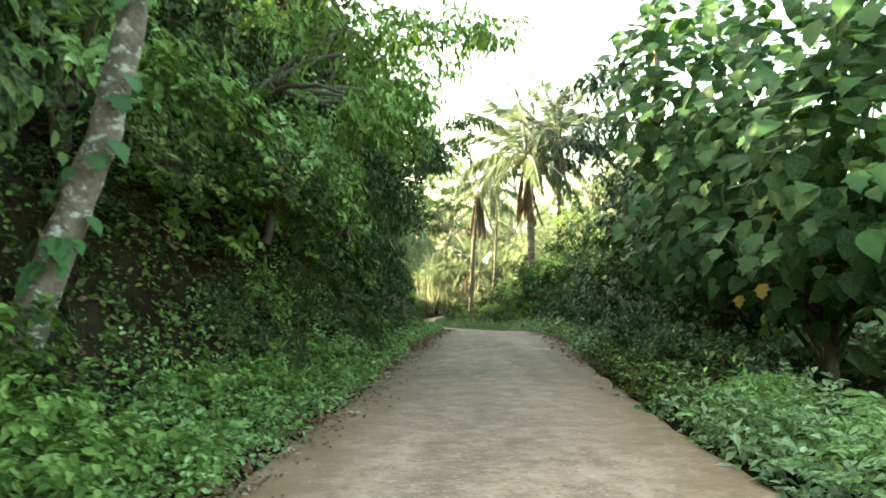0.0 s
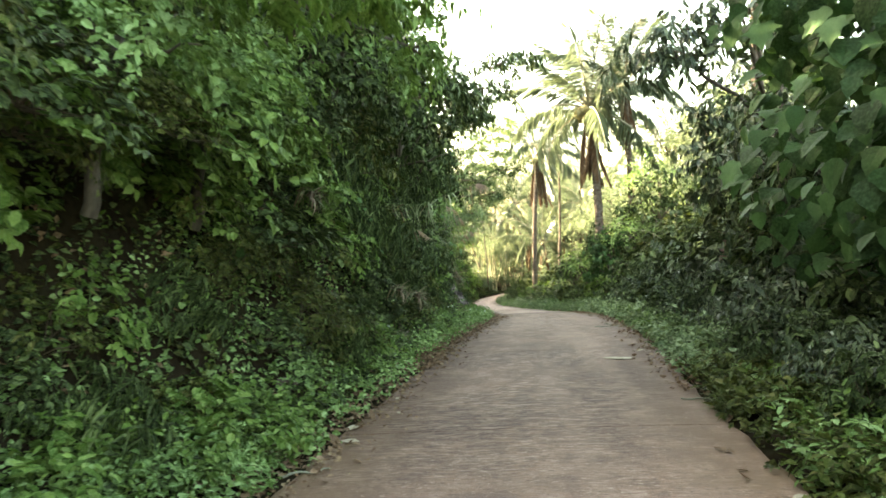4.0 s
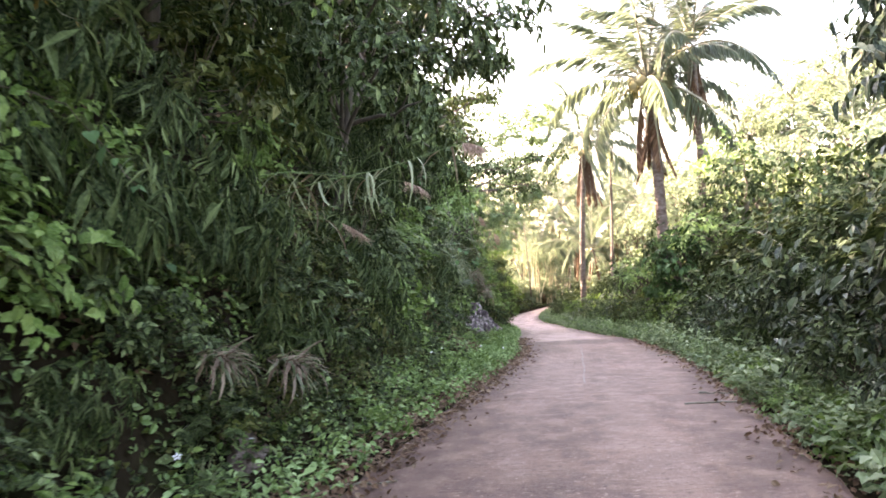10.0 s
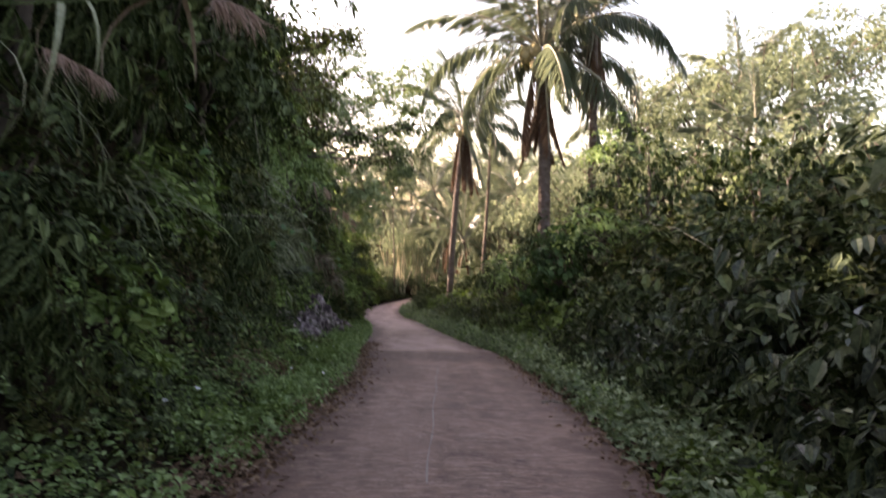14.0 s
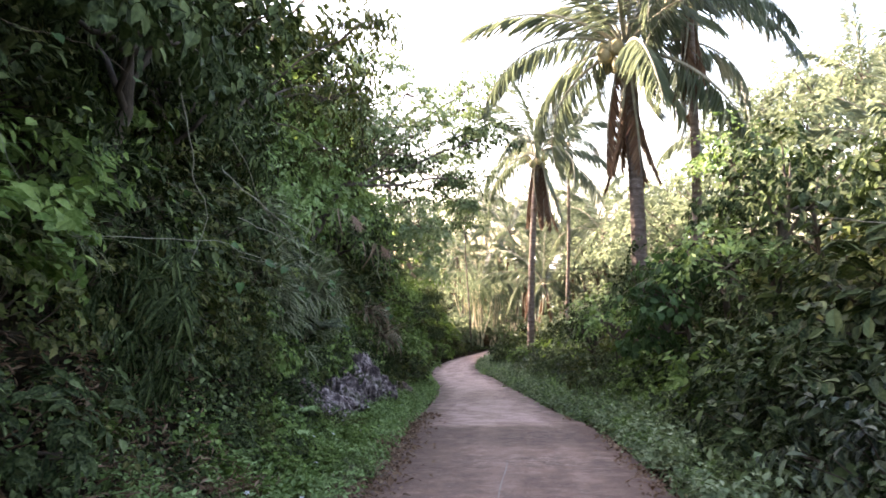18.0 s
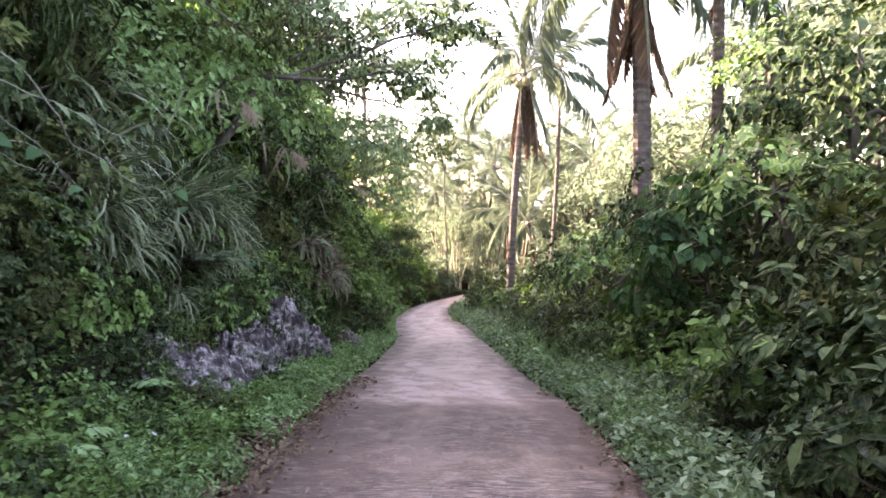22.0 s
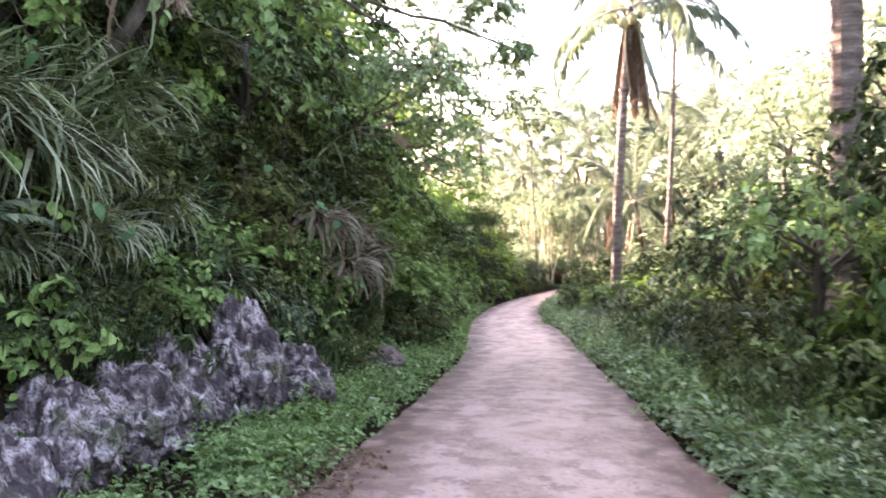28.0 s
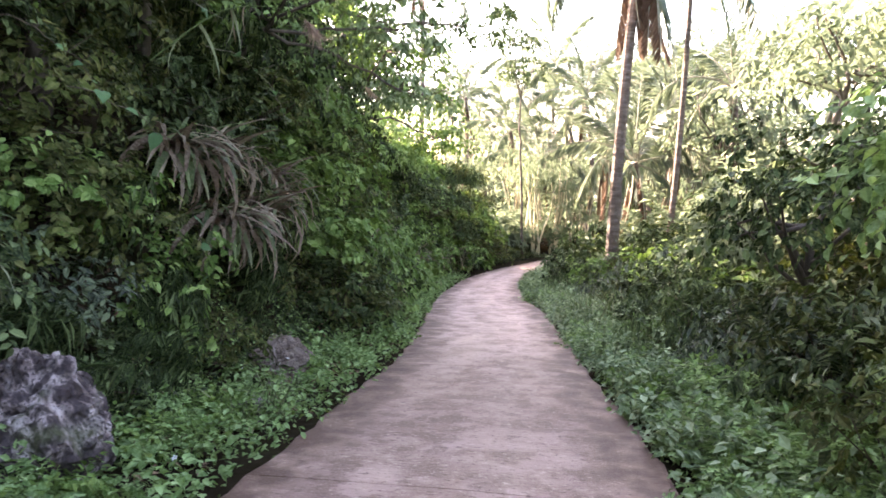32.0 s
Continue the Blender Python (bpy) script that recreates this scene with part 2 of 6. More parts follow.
def rock_material():
    """Pale lilac-grey limestone with darker weathered patches, black pits and a little moss."""
    m, nt, out = mat_new("limestone")
    big, mid, small, pit = tex(nt, "Noise", 3.6, 8), tex(nt, "Noise", 10.0, 9, (1, 1, 0.6)), tex(nt, "Noise", 46.0, 8), tex(nt, "Voronoi", 26.0)
    c = ramp(nt, big, [(0.35, (0.135, 0.096, 0.090)), (0.5, (0.29, 0.225, 0.213)), (0.64, (0.49, 0.40, 0.38))])
    c = mixc(nt, ramp(nt, mid, [(0.47, (0, 0, 0)), (0.55, (0.9, 0.9, 0.9))]), c, (0.045, 0.033, 0.034))
    c = mixc(nt, ramp(nt, mid, [(0.36, (0.6, 0.6, 0.6)), (0.44, (0, 0, 0))]), c, (0.52, 0.45, 0.42))
    # Dark cell borders put the shade of crevices into the colour.
    c = mixc(nt, ramp(nt, tex(nt, "Voronoi", 11.0, stretch=(1, 1, 0.7)), [(0.50, (0, 0, 0)), (0.64, (0.6, 0.6, 0.6))]), c, (0.05, 0.04, 0.034))
    c = mixc(nt, ramp(nt, small, [(0.53, (0, 0, 0)), (0.60, (0.8, 0.8, 0.8))]), c, (0.045, 0.036, 0.038))
    c = mixc(nt, ramp(nt, tex(nt, "Noise", 3.1, 5, (1, 1, 1)), [(0.58, (0, 0, 0)), (0.66, (0.7, 0.7, 0.7))]), c, (0.06, 0.068, 0.03))
    p = nt.nodes.new("ShaderNodeBsdfPrincipled")
    p.inputs["Roughness"].default_value = 0.95
    p.inputs["Specular IOR Level"].default_value = 0.1
    nt.links.new(c, p.inputs["Base Color"])
    h = mixc(nt, 0.5, mid, pit)
    nt.links.new(bump(nt, h, 0.9, 0.04), p.inputs["Normal"])
    nt.links.new(p.outputs[0], out.inputs[0])
    return m


CONCRETE, ROCK = concrete_material(), rock_material()
SOIL = solid("forest_soil", [(0.3, (0.016, 0.012, 0.008)), (0.55, (0.030, 0.023, 0.014)), (0.75, (0.020, 0.024, 0.010))], 1.6, bump_s=0.9, bump_d=0.05, spec=0.0)
BARK = solid("grey_bark", [(0.3, (0.06, 0.048, 0.038)), (0.55, (0.12, 0.098, 0.08)), (0.75, (0.23, 0.20, 0.18))], 5.0, stretch=(1, 1, 0.45), bump_d=0.03)
PALM_BARK = solid("palm_bark", [(0.3, (0.085, 0.060, 0.050)), (0.6, (0.175, 0.135, 0.115)), (0.8, (0.29, 0.245, 0.22))], 4.0, stretch=(1, 1, 3.0), bump_d=0.03)
EARTHY_ROCK = solid("earthy_rock", [(0.3, (0.10, 0.07, 0.055)), (0.55, (0.22, 0.165, 0.14)), (0.75, (0.33, 0.28, 0.25))], 7.0, bump_s=0.9, bump_d=0.04)
TWIG = solid("brown_twig", [(0.3, (0.07, 0.05, 0.035)), (0.7, (0.16, 0.125, 0.09))], 9.0)
PALE_STEM = solid("pale_stem", [(0.3, (0.20, 0.19, 0.14)), (0.7, (0.36, 0.34, 0.26))], 9.0)
GREEN_STEM = solid("green_stem", [(0.3, (0.06, 0.10, 0.03)), (0.7, (0.13, 0.18, 0.06))], 9.0, rough=0.6)
# Darkest stops lie under a real leaf's tone, painting shade inside the growth.
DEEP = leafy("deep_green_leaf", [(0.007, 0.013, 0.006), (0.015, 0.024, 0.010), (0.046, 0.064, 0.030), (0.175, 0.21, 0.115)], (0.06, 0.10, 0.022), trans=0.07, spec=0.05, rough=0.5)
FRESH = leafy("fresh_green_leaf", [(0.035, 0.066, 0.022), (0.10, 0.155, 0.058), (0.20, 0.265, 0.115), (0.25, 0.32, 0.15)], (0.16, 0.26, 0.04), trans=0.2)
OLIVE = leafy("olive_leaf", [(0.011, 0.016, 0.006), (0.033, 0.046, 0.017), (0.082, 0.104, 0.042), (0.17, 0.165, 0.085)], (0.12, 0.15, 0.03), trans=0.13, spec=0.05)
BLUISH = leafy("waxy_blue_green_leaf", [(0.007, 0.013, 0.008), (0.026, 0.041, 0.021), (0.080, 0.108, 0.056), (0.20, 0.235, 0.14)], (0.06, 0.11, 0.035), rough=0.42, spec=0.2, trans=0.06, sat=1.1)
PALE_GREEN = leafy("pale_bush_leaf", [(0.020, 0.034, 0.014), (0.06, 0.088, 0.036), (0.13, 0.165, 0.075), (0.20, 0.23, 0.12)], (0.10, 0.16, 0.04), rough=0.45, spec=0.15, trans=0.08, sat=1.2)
# Pale yellow-green carries part of the sunlit look in the leaf colour itself.
SUNNY = leafy("sunlit_yellow_green_leaf", [(0.042, 0.066, 0.036), (0.075, 0.106, 0.058), (0.12, 0.15, 0.086), (0.18, 0.20, 0.13)], (0.30, 0.36, 0.21), trans=0.34, sat=0.95, spec=0.04)
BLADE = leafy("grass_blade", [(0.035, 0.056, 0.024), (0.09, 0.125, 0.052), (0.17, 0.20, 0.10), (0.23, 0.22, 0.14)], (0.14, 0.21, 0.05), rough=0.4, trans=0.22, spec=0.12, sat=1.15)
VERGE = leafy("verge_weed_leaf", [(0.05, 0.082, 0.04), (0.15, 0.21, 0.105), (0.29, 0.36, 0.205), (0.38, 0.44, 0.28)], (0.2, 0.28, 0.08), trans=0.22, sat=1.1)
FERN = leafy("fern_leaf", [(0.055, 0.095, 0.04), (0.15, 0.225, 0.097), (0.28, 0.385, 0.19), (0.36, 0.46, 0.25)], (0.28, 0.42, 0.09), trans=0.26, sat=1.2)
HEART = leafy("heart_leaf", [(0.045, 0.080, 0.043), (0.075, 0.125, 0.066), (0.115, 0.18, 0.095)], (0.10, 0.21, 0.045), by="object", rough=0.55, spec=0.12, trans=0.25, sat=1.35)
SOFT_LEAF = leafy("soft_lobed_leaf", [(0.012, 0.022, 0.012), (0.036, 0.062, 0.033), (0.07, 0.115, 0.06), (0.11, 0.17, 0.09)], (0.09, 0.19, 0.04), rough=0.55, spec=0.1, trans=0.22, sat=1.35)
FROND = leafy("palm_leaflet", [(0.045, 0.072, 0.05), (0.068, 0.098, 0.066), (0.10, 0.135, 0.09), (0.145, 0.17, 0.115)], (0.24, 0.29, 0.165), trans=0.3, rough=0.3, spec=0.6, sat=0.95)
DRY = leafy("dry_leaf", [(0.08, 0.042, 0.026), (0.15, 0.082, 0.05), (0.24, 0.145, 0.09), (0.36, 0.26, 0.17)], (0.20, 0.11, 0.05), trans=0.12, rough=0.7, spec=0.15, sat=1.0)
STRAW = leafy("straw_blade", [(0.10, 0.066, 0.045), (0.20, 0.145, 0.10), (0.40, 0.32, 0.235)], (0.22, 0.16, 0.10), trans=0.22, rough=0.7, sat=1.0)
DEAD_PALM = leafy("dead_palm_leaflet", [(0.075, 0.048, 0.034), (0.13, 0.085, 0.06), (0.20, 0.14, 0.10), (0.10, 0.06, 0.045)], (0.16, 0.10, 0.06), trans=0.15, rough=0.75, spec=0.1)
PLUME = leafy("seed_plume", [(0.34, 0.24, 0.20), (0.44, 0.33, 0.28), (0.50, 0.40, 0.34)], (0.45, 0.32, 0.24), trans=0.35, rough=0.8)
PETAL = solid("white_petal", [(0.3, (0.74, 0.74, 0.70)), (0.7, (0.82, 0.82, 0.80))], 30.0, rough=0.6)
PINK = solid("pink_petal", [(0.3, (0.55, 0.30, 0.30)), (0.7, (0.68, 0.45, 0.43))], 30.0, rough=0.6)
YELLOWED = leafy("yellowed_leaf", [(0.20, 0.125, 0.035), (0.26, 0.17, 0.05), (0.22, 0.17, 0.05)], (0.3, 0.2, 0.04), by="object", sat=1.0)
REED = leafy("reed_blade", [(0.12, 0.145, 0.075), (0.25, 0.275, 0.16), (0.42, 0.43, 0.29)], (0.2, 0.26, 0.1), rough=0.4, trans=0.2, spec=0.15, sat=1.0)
NUT = solid("coconut_husk", [(0.3, (0.30, 0.25, 0.13)), (0.7, (0.46, 0.40, 0.24))], 6.0, rough=0.55)

# ---- geometry tools ----
rng = np.random.default_rng(7)


def mesh_np(name, verts, tris, mats, index=None, smooth=False):
    """A mesh from arrays of points and triangles."""
    me = bpy.data.meshes.new(name)
    verts, tris = np.asarray(verts, np.float32), np.asarray(tris, np.int32)
    me.vertices.add(len(verts))
    me.vertices.foreach_set("co", verts.ravel())
    me.loops.add(tris.size)
    me.loops.foreach_set("vertex_index", tris.ravel())
    me.polygons.add(len(tris))
    me.polygons.foreach_set("loop_start", np.arange(0, tris.size, 3, dtype=np.int32))
    for k in (mats if isinstance(mats, (list, tuple)) else [mats]):
        me.materials.append(k)
    if index is not None:
        me.polygons.foreach_set("material_index", np.asarray(index, np.int32))
    me.polygons.foreach_set("use_smooth", np.full(len(tris), smooth))
    me.update(calc_edges=True)
    return me


def part(name, me, parent, label="", m=None):
    ob = new(name, me)
    ob.parent = parent
    if m is not None:
        ob.matrix_basis = m
    if label:
        tagged(ob, label=label)
    return ob


def join(*pieces):
    vs, ts, n = [], [], 0
    for v, t in pieces:
        vs.append(v)
        ts.append(np.asarray(t) + n)
        n += len(v)
    return np.concatenate(vs), np.concatenate(ts)


def unit(v):
    return v / (np.linalg.norm(v, axis=-1, keepdims=True) + 1e-9)


def leaf_shape(profile, bend, fold):
    """A leaf along +Y with its face up: rows of (along, half width), folded at the midrib and bent down."""
    v, t = [], []
    for s, w in profile:
        z = -bend * s * s
        v += [(-w, s, z + fold * w), (0, s, z), (w, s, z + fold * w)]
    for i in range(len(profile) - 1):
        a = 3 * i
        for k in (0, 1):
            t += [(a + k, a + k + 1, a + k + 4), (a + k, a + k + 4, a + k + 3)]
    return np.array(v, float), np.array(t)


def kite(width, bend, fold):
    """The cheapest leaf: two faces that meet at the midrib."""
    v = np.array([(0, 0, 0), (-width, 0.42, fold * width - bend * 0.2), (0, 1, -bend), (width, 0.42, fold * width - bend * 0.2)], float)
    return v, np.array([(0, 3, 2), (0, 2, 1)])


def hexa(width, bend, fold):
    """A fuller leaf of four faces."""
    z = fold * width
    v = np.array([(0, 0, 0), (-width * 0.85, 0.22, z), (-width, 0.58, z - bend * 0.35), (0, 1, -bend), (width, 0.58, z - bend * 0.35), (width * 0.85, 0.22, z)], float)
    return v, np.array([(0, 5, 4), (0, 4, 3), (0, 3, 2), (0, 2, 1)])


SMALL = hexa(0.25, 0.2, 0.3)
CHIP = kite(0.29, 0.18, 0.35)
WIDE = hexa(0.30, 0.2, 0.3)
LANCE = kite(0.09, 0.3, 0.25)


def oval(width, bend, fold):
    """An oval leaf of six faces with a pointed tip."""
    side = [(0.16, 0.62), (0.42, 1.0), (0.74, 0.66)]
    v = [(0, 0, 0)] + [(-width * k, s, fold * width * k - bend * s * s) for s, k in side] + [(0, 1, -bend)] + [(width * k, s, fold * width * k - bend * s * s) for s, k in side]
    return np.array(v, float), np.array([(0, 5, 6), (0, 6, 7), (0, 7, 4), (0, 4, 3), (0, 3, 2), (0, 2, 1)])


OVAL = oval(0.22, 0.25, 0.3)


def blade_shape(bend, w=0.012, n=5):
    v, t = [], []
    for i in range(n + 1):
        s = i / n
        a = bend * s
        y = math.sin(a) / bend if bend else s
        z = (1 - math.cos(a)) / bend if bend else 0
        k = w * (1 - s) ** 0.6 + 0.0008
        v += [(-k, y * 0.98, -z), (k, y * 0.98, -z)]
    for i in range(n):
        a = 2 * i
        t += [(a, a + 1, a + 3), (a, a + 3, a + 2)]
    return np.array(v, float), np.array(t)


def scatter(shape, pos, along, up, size):
    """Copies of a leaf shape: base, direction, face and length of each."""
    v, t = shape
    along = unit(along)
    side = unit(np.cross(along, up))
    up = np.cross(side, along)
    size = np.asarray(size).reshape(-1, 1, 1)
    w = (v[None, :, 0:1] * side[:, None] + v[None, :, 1:2] * along[:, None] + v[None, :, 2:3] * up[:, None]) * size + pos[:, None]
    n = len(pos)
    return w.reshape(-1, 3), (t[None] + (np.arange(n) * len(v))[:, None, None]).reshape(-1, 3)


def tube(points, radii, sides=6):
    """A tapered tube along a line of points."""
    p = np.asarray(points, float)
    d = unit(np.gradient(p, axis=0))
    ref = np.array([0.0, 0, 1]) if abs(d[0][2]) < 0.9 else np.array([1.0, 0, 0])
    a = np.linspace(0, 2 * np.pi, sides, endpoint=False)
    v = []
    for q, k, r in zip(p, d, radii):
        s = unit(np.cross(k, ref))
        u = np.cross(s, k)
        v.append(q + r * (np.cos(a)[:, None] * s + np.sin(a)[:, None] * u))
    t = []
    for i in range(len(p) - 1):
        for j in range(sides):
            b, c = i * sides + j, i * sides + (j + 1) % sides
            t += [(b, c, c + sides), (b, c + sides, b + sides)]
    v.append(p[-1:])
    last = (len(p) - 1) * sides
    t += [(last + j, last + (j + 1) % sides, len(p) * sides) for j in range(sides)]
    return np.concatenate(v), np.array(t)


def wobble(a, b, n, amount, r=rng):
    """A line from a to b that wanders a little."""
    a, b = np.asarray(a, float), np.asarray(b, float)
    s = np.linspace(0, 1, n)[:, None]
    off = np.cumsum(r.normal(0, 1, (n, 3)), axis=0)
    off -= off[0] + s * (off[-1] - off[0])
    return a + s * (b - a) + off * amount


# ---- the lie of the land ----
GRID_Y = np.arange(-40, 160, 0.25)


def table(ys, vs):
    v = np.interp(GRID_Y, ys, vs)
    return np.convolve(np.pad(v, 8, "edge"), np.ones(17) / 17, "valid")


ROAD_Z = table([-40, 0, 3, 5.6, 8, 10, 12, 14, 16, 18, 20, 22, 24, 26, 28, 30, 32, 34, 36, 40, 44, 50, 55, 60, 65, 70, 80, 95, 140],
               [0.3, 0, -.03, -.15, -.27, -.33, -.39, -.43, -.48, -.57, -.70, -.88, -1.05, -1.21, -1.42, -1.63, -1.84, -2.03, -2.24, -2.62, -3.0, -3.55, -3.95, -4.25, -4.45, -4.55, -4.55, -4.3, -3])
EDGE_L = table([-40, 0, 5.3, 9, 14.3, 19.5, 24, 29.5, 34.5, 39.5, 46, 52, 55, 58, 62, 65, 68, 72, 78, 90, 140],
               [-2.2, -1.7, -1.5, -1.12, -.68, -.36, -.08, -.02, -.45, -.65, -1.02, -1.95, -2.4, -2.6, -2.65, -2.2, -1.3, .3, 3, 8, 25])
EDGE_R = table([-40, 0, 5.3, 9.8, 14.2, 18, 24, 30, 34.8, 38, 44.7, 48.3, 52, 57, 60, 62.5, 66, 70, 74, 80, 90, 140],
               [2.0, 2.2, 2.25, 2.3, 2.48, 2.7, 2.95, 2.95, 2.85, 2.3, 1.5, 1.05, .65, -.4, -.62, -.62, -.2, .9, 2.6, 5.6, 10.5, 28])
BANK_H = table([-40, 25, 48, 60, 66, 69, 73, 90], [1.0, 1.0, 1.0, 0.9, 0.7, 0.3, 0.1, 0.1])
BANK_D = table([-40, 4, 9, 14, 46, 62], [1.5, 1.4, 1.2, 1.0, 1.0, 1.25])
BANK_O = table([-40, 4, 9, 14, 21, 24, 27, 29.5, 44, 49, 62], [0.7, 0.6, 0.25, 0.0, 0.05, 0.25, 0.5, 0.7, 0.8, 0.5, 0.4])


def road_z(y):
    return np.interp(y, GRID_Y, ROAD_Z)


def left(y):
    return np.interp(y, GRID_Y, EDGE_L)


def right(y):
    return np.interp(y, GRID_Y, EDGE_R)


def fuzz(x, y, s, k=0.0):
    return np.sin(x * s + 1.3 * k) * np.cos(y * s * 0.83 + 2.1 * k) * 0.6 + np.sin(x * s * 2.3 + y * s * 1.9 + k) * 0.4


def ground_z(x, y):
    """Height of the ground: verge, steep bank on one side, gentle dip and far hillside on the other."""
    x, y = np.asarray(x, float), np.asarray(y, float)
    l, r, z = left(y), right(y), road_z(y)
    dl, dr = l - x, x - r
    k = (dl - np.interp(y, GRID_Y, BANK_O)) / np.interp(y, GRID_Y, BANK_D)
    bank = np.interp(k, [-1, 0, 0.35, 0.8, 1.4, 2.1, 4.5, 10, 20, 60, 400], [0, 0.04, 0.08, 0.38, 1.8, 3.5, 6.8, 10, 11.5, 12.5, 14]) * np.interp(y, GRID_Y, BANK_H)
    bank += np.clip(dl - 0.4, 0, 1.5) * 0.16 * fuzz(x, y, 1.9) * (dl > 0)
    slope = np.interp(dr, [0, 0.5, 1.5, 4, 9, 16, 40, 90, 400], [0, 0.03, 0.05, -0.15, 0.3, 2.0, 8.0, 13, 16])
    slope += np.clip(dr - 0.4, 0, 1.5) * 0.06 * fuzz(x, y, 1.3, 2)
    out = np.where(dl > 0, z + bank, np.where(dr > 0, z + slope, z))
    return out - 0.05 * ((dl > -0.01) | (dr > -0.01)) - 0.13 * ((dl <= -0.01) & (dr <= -0.01))


def build_ground():
    ds = np.array([-0.02, 0.02, 0.15, 0.35, 0.6, 0.85, 1.1, 1.4, 1.7, 2.0, 2.4, 2.8, 3.3, 4, 5, 6.5, 8, 10, 13, 17, 22, 30, 42, 60, 100, 200, 500, 1500])
    ys = np.concatenate([[-1500, -600, -200, -90], np.arange(-40, 90, 0.4), np.arange(90, 150, 4), [170, 220, 400, 800, 1500]])
    rows = []
    for y in ys:
        l, r = left(y), right(y)
        xs = np.concatenate([l - ds[::-1], [0.5 * (l + r)], r + ds])
        rows.append(np.stack([xs, np.full(len(xs), y), ground_z(xs, np.full(len(xs), y))], 1))
    n = len(rows[0])
    v = np.concatenate(rows)
    i, j = np.meshgrid(np.arange(len(ys) - 1), np.arange(n - 1), indexing="ij")
    a = (i * n + j).ravel()
    t = np.concatenate([np.stack([a, a + 1, a + n + 1], 1), np.stack([a, a + n + 1, a + n], 1)])
    tagged(new("ground", mesh_np("ground", v, t, SOIL, smooth=True)), "dark leaf-strewn forest soil rising to a steep bank", "ground", kind="structure")


build_ground()


# ---- the road: concrete slabs with open joints ----
def slab_mesh(y0, y1):
    ny = max(3, int((y1 - y0) / 0.3))
    ys = np.linspace(y0 + 0.006, y1 - 0.006, ny)
    us = np.array([0, 0.012, 0.1, 0.5, 0.9, 0.988, 1.0])
    drop = np.array([0.012, 0, 0, 0, 0, 0, 0.012])
    top = []
    for y in ys:
        l = left(y) + 0.025 * math.sin(y * 7.3) + 0.02 * math.sin(y * 17.1 + 1)
        r = right(y) + 0.025 * math.sin(y * 6.1 + 2) + 0.02 * math.sin(y * 19.7)
        top.append(np.stack([l + (r - l) * us, np.full(7, y), road_z(y) + 0.018 * np.sin(np.pi * us) - drop], 1))
    top = np.array(top)
    low = top.copy()
    low[:, :, 2] -= 0.16
    v = np.concatenate([top.reshape(-1, 3), low.reshape(-1, 3)])
    n, h = 7, ny * 7
    t = []
    for i in range(ny - 1):
        for j in range(6):
            a = i * n + j
            t += [(a, a + 1, a + n + 1), (a, a + n + 1, a + n)]
        for a, b in ((i * n, (i + 1) * n), ((i + 1) * n + 6, i * n + 6)):
            t += [(a, b, b + h), (a, b + h, a + h)]
    for j in range(6):
        t += [(j + 1, j, j + h), (j + 1, j + h, j + 1 + h)]
        a = (ny - 1) * n + j
        t += [(a, a + 1, a + 1 + h), (a, a + 1 + h, a + h)]
    c = np.array([0, 0, 0.0])
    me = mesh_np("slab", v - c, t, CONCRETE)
    across = me.attributes.new("across", "FLOAT", "POINT")
    across.data.foreach_set("value", np.tile(us, 2 * ny).astype(np.float32))
    return me


road = tagged(new("road"), "worn brown-grey concrete lane brushed crosswise", "road", kind="structure")
JOINTS = np.arange(-16.85, 126, 4.75)
for y0, y1 in zip(JOINTS[:-1], JOINTS[1:]):
    part("slab", slab_mesh(y0, y1), road)


seed = np.random.default_rng(11)
PROTO = {}
FRESHLY = set()


def proto(kind, thing):
    PROTO.setdefault(kind, []).append(thing)
    return thing


def put(kind, m, scale=1.0, group="", label="", which=None):
    """One more thing of a kind at the pose m; scale: a number or three."""
    options = PROTO[kind]
    p = options[int(rng.integers(len(options))) if which is None else which]
    if p.name not in FRESHLY:
        FRESHLY.add(p.name)
        ob = p
    else:
        ob = copy_thing(p, m)
    sx, sy, sz = (scale,) * 3 if isinstance(scale, (int, float)) else scale
    ob.matrix_basis = m @ Matrix.Diagonal((sx, sy, sz, 1))
    tagged(ob, label, group=group)
    return ob


def pick(options):
    names, w = zip(*options)
    w = np.array(w, float)
    return names[int(rng.choice(len(names), p=w / w.sum()))]


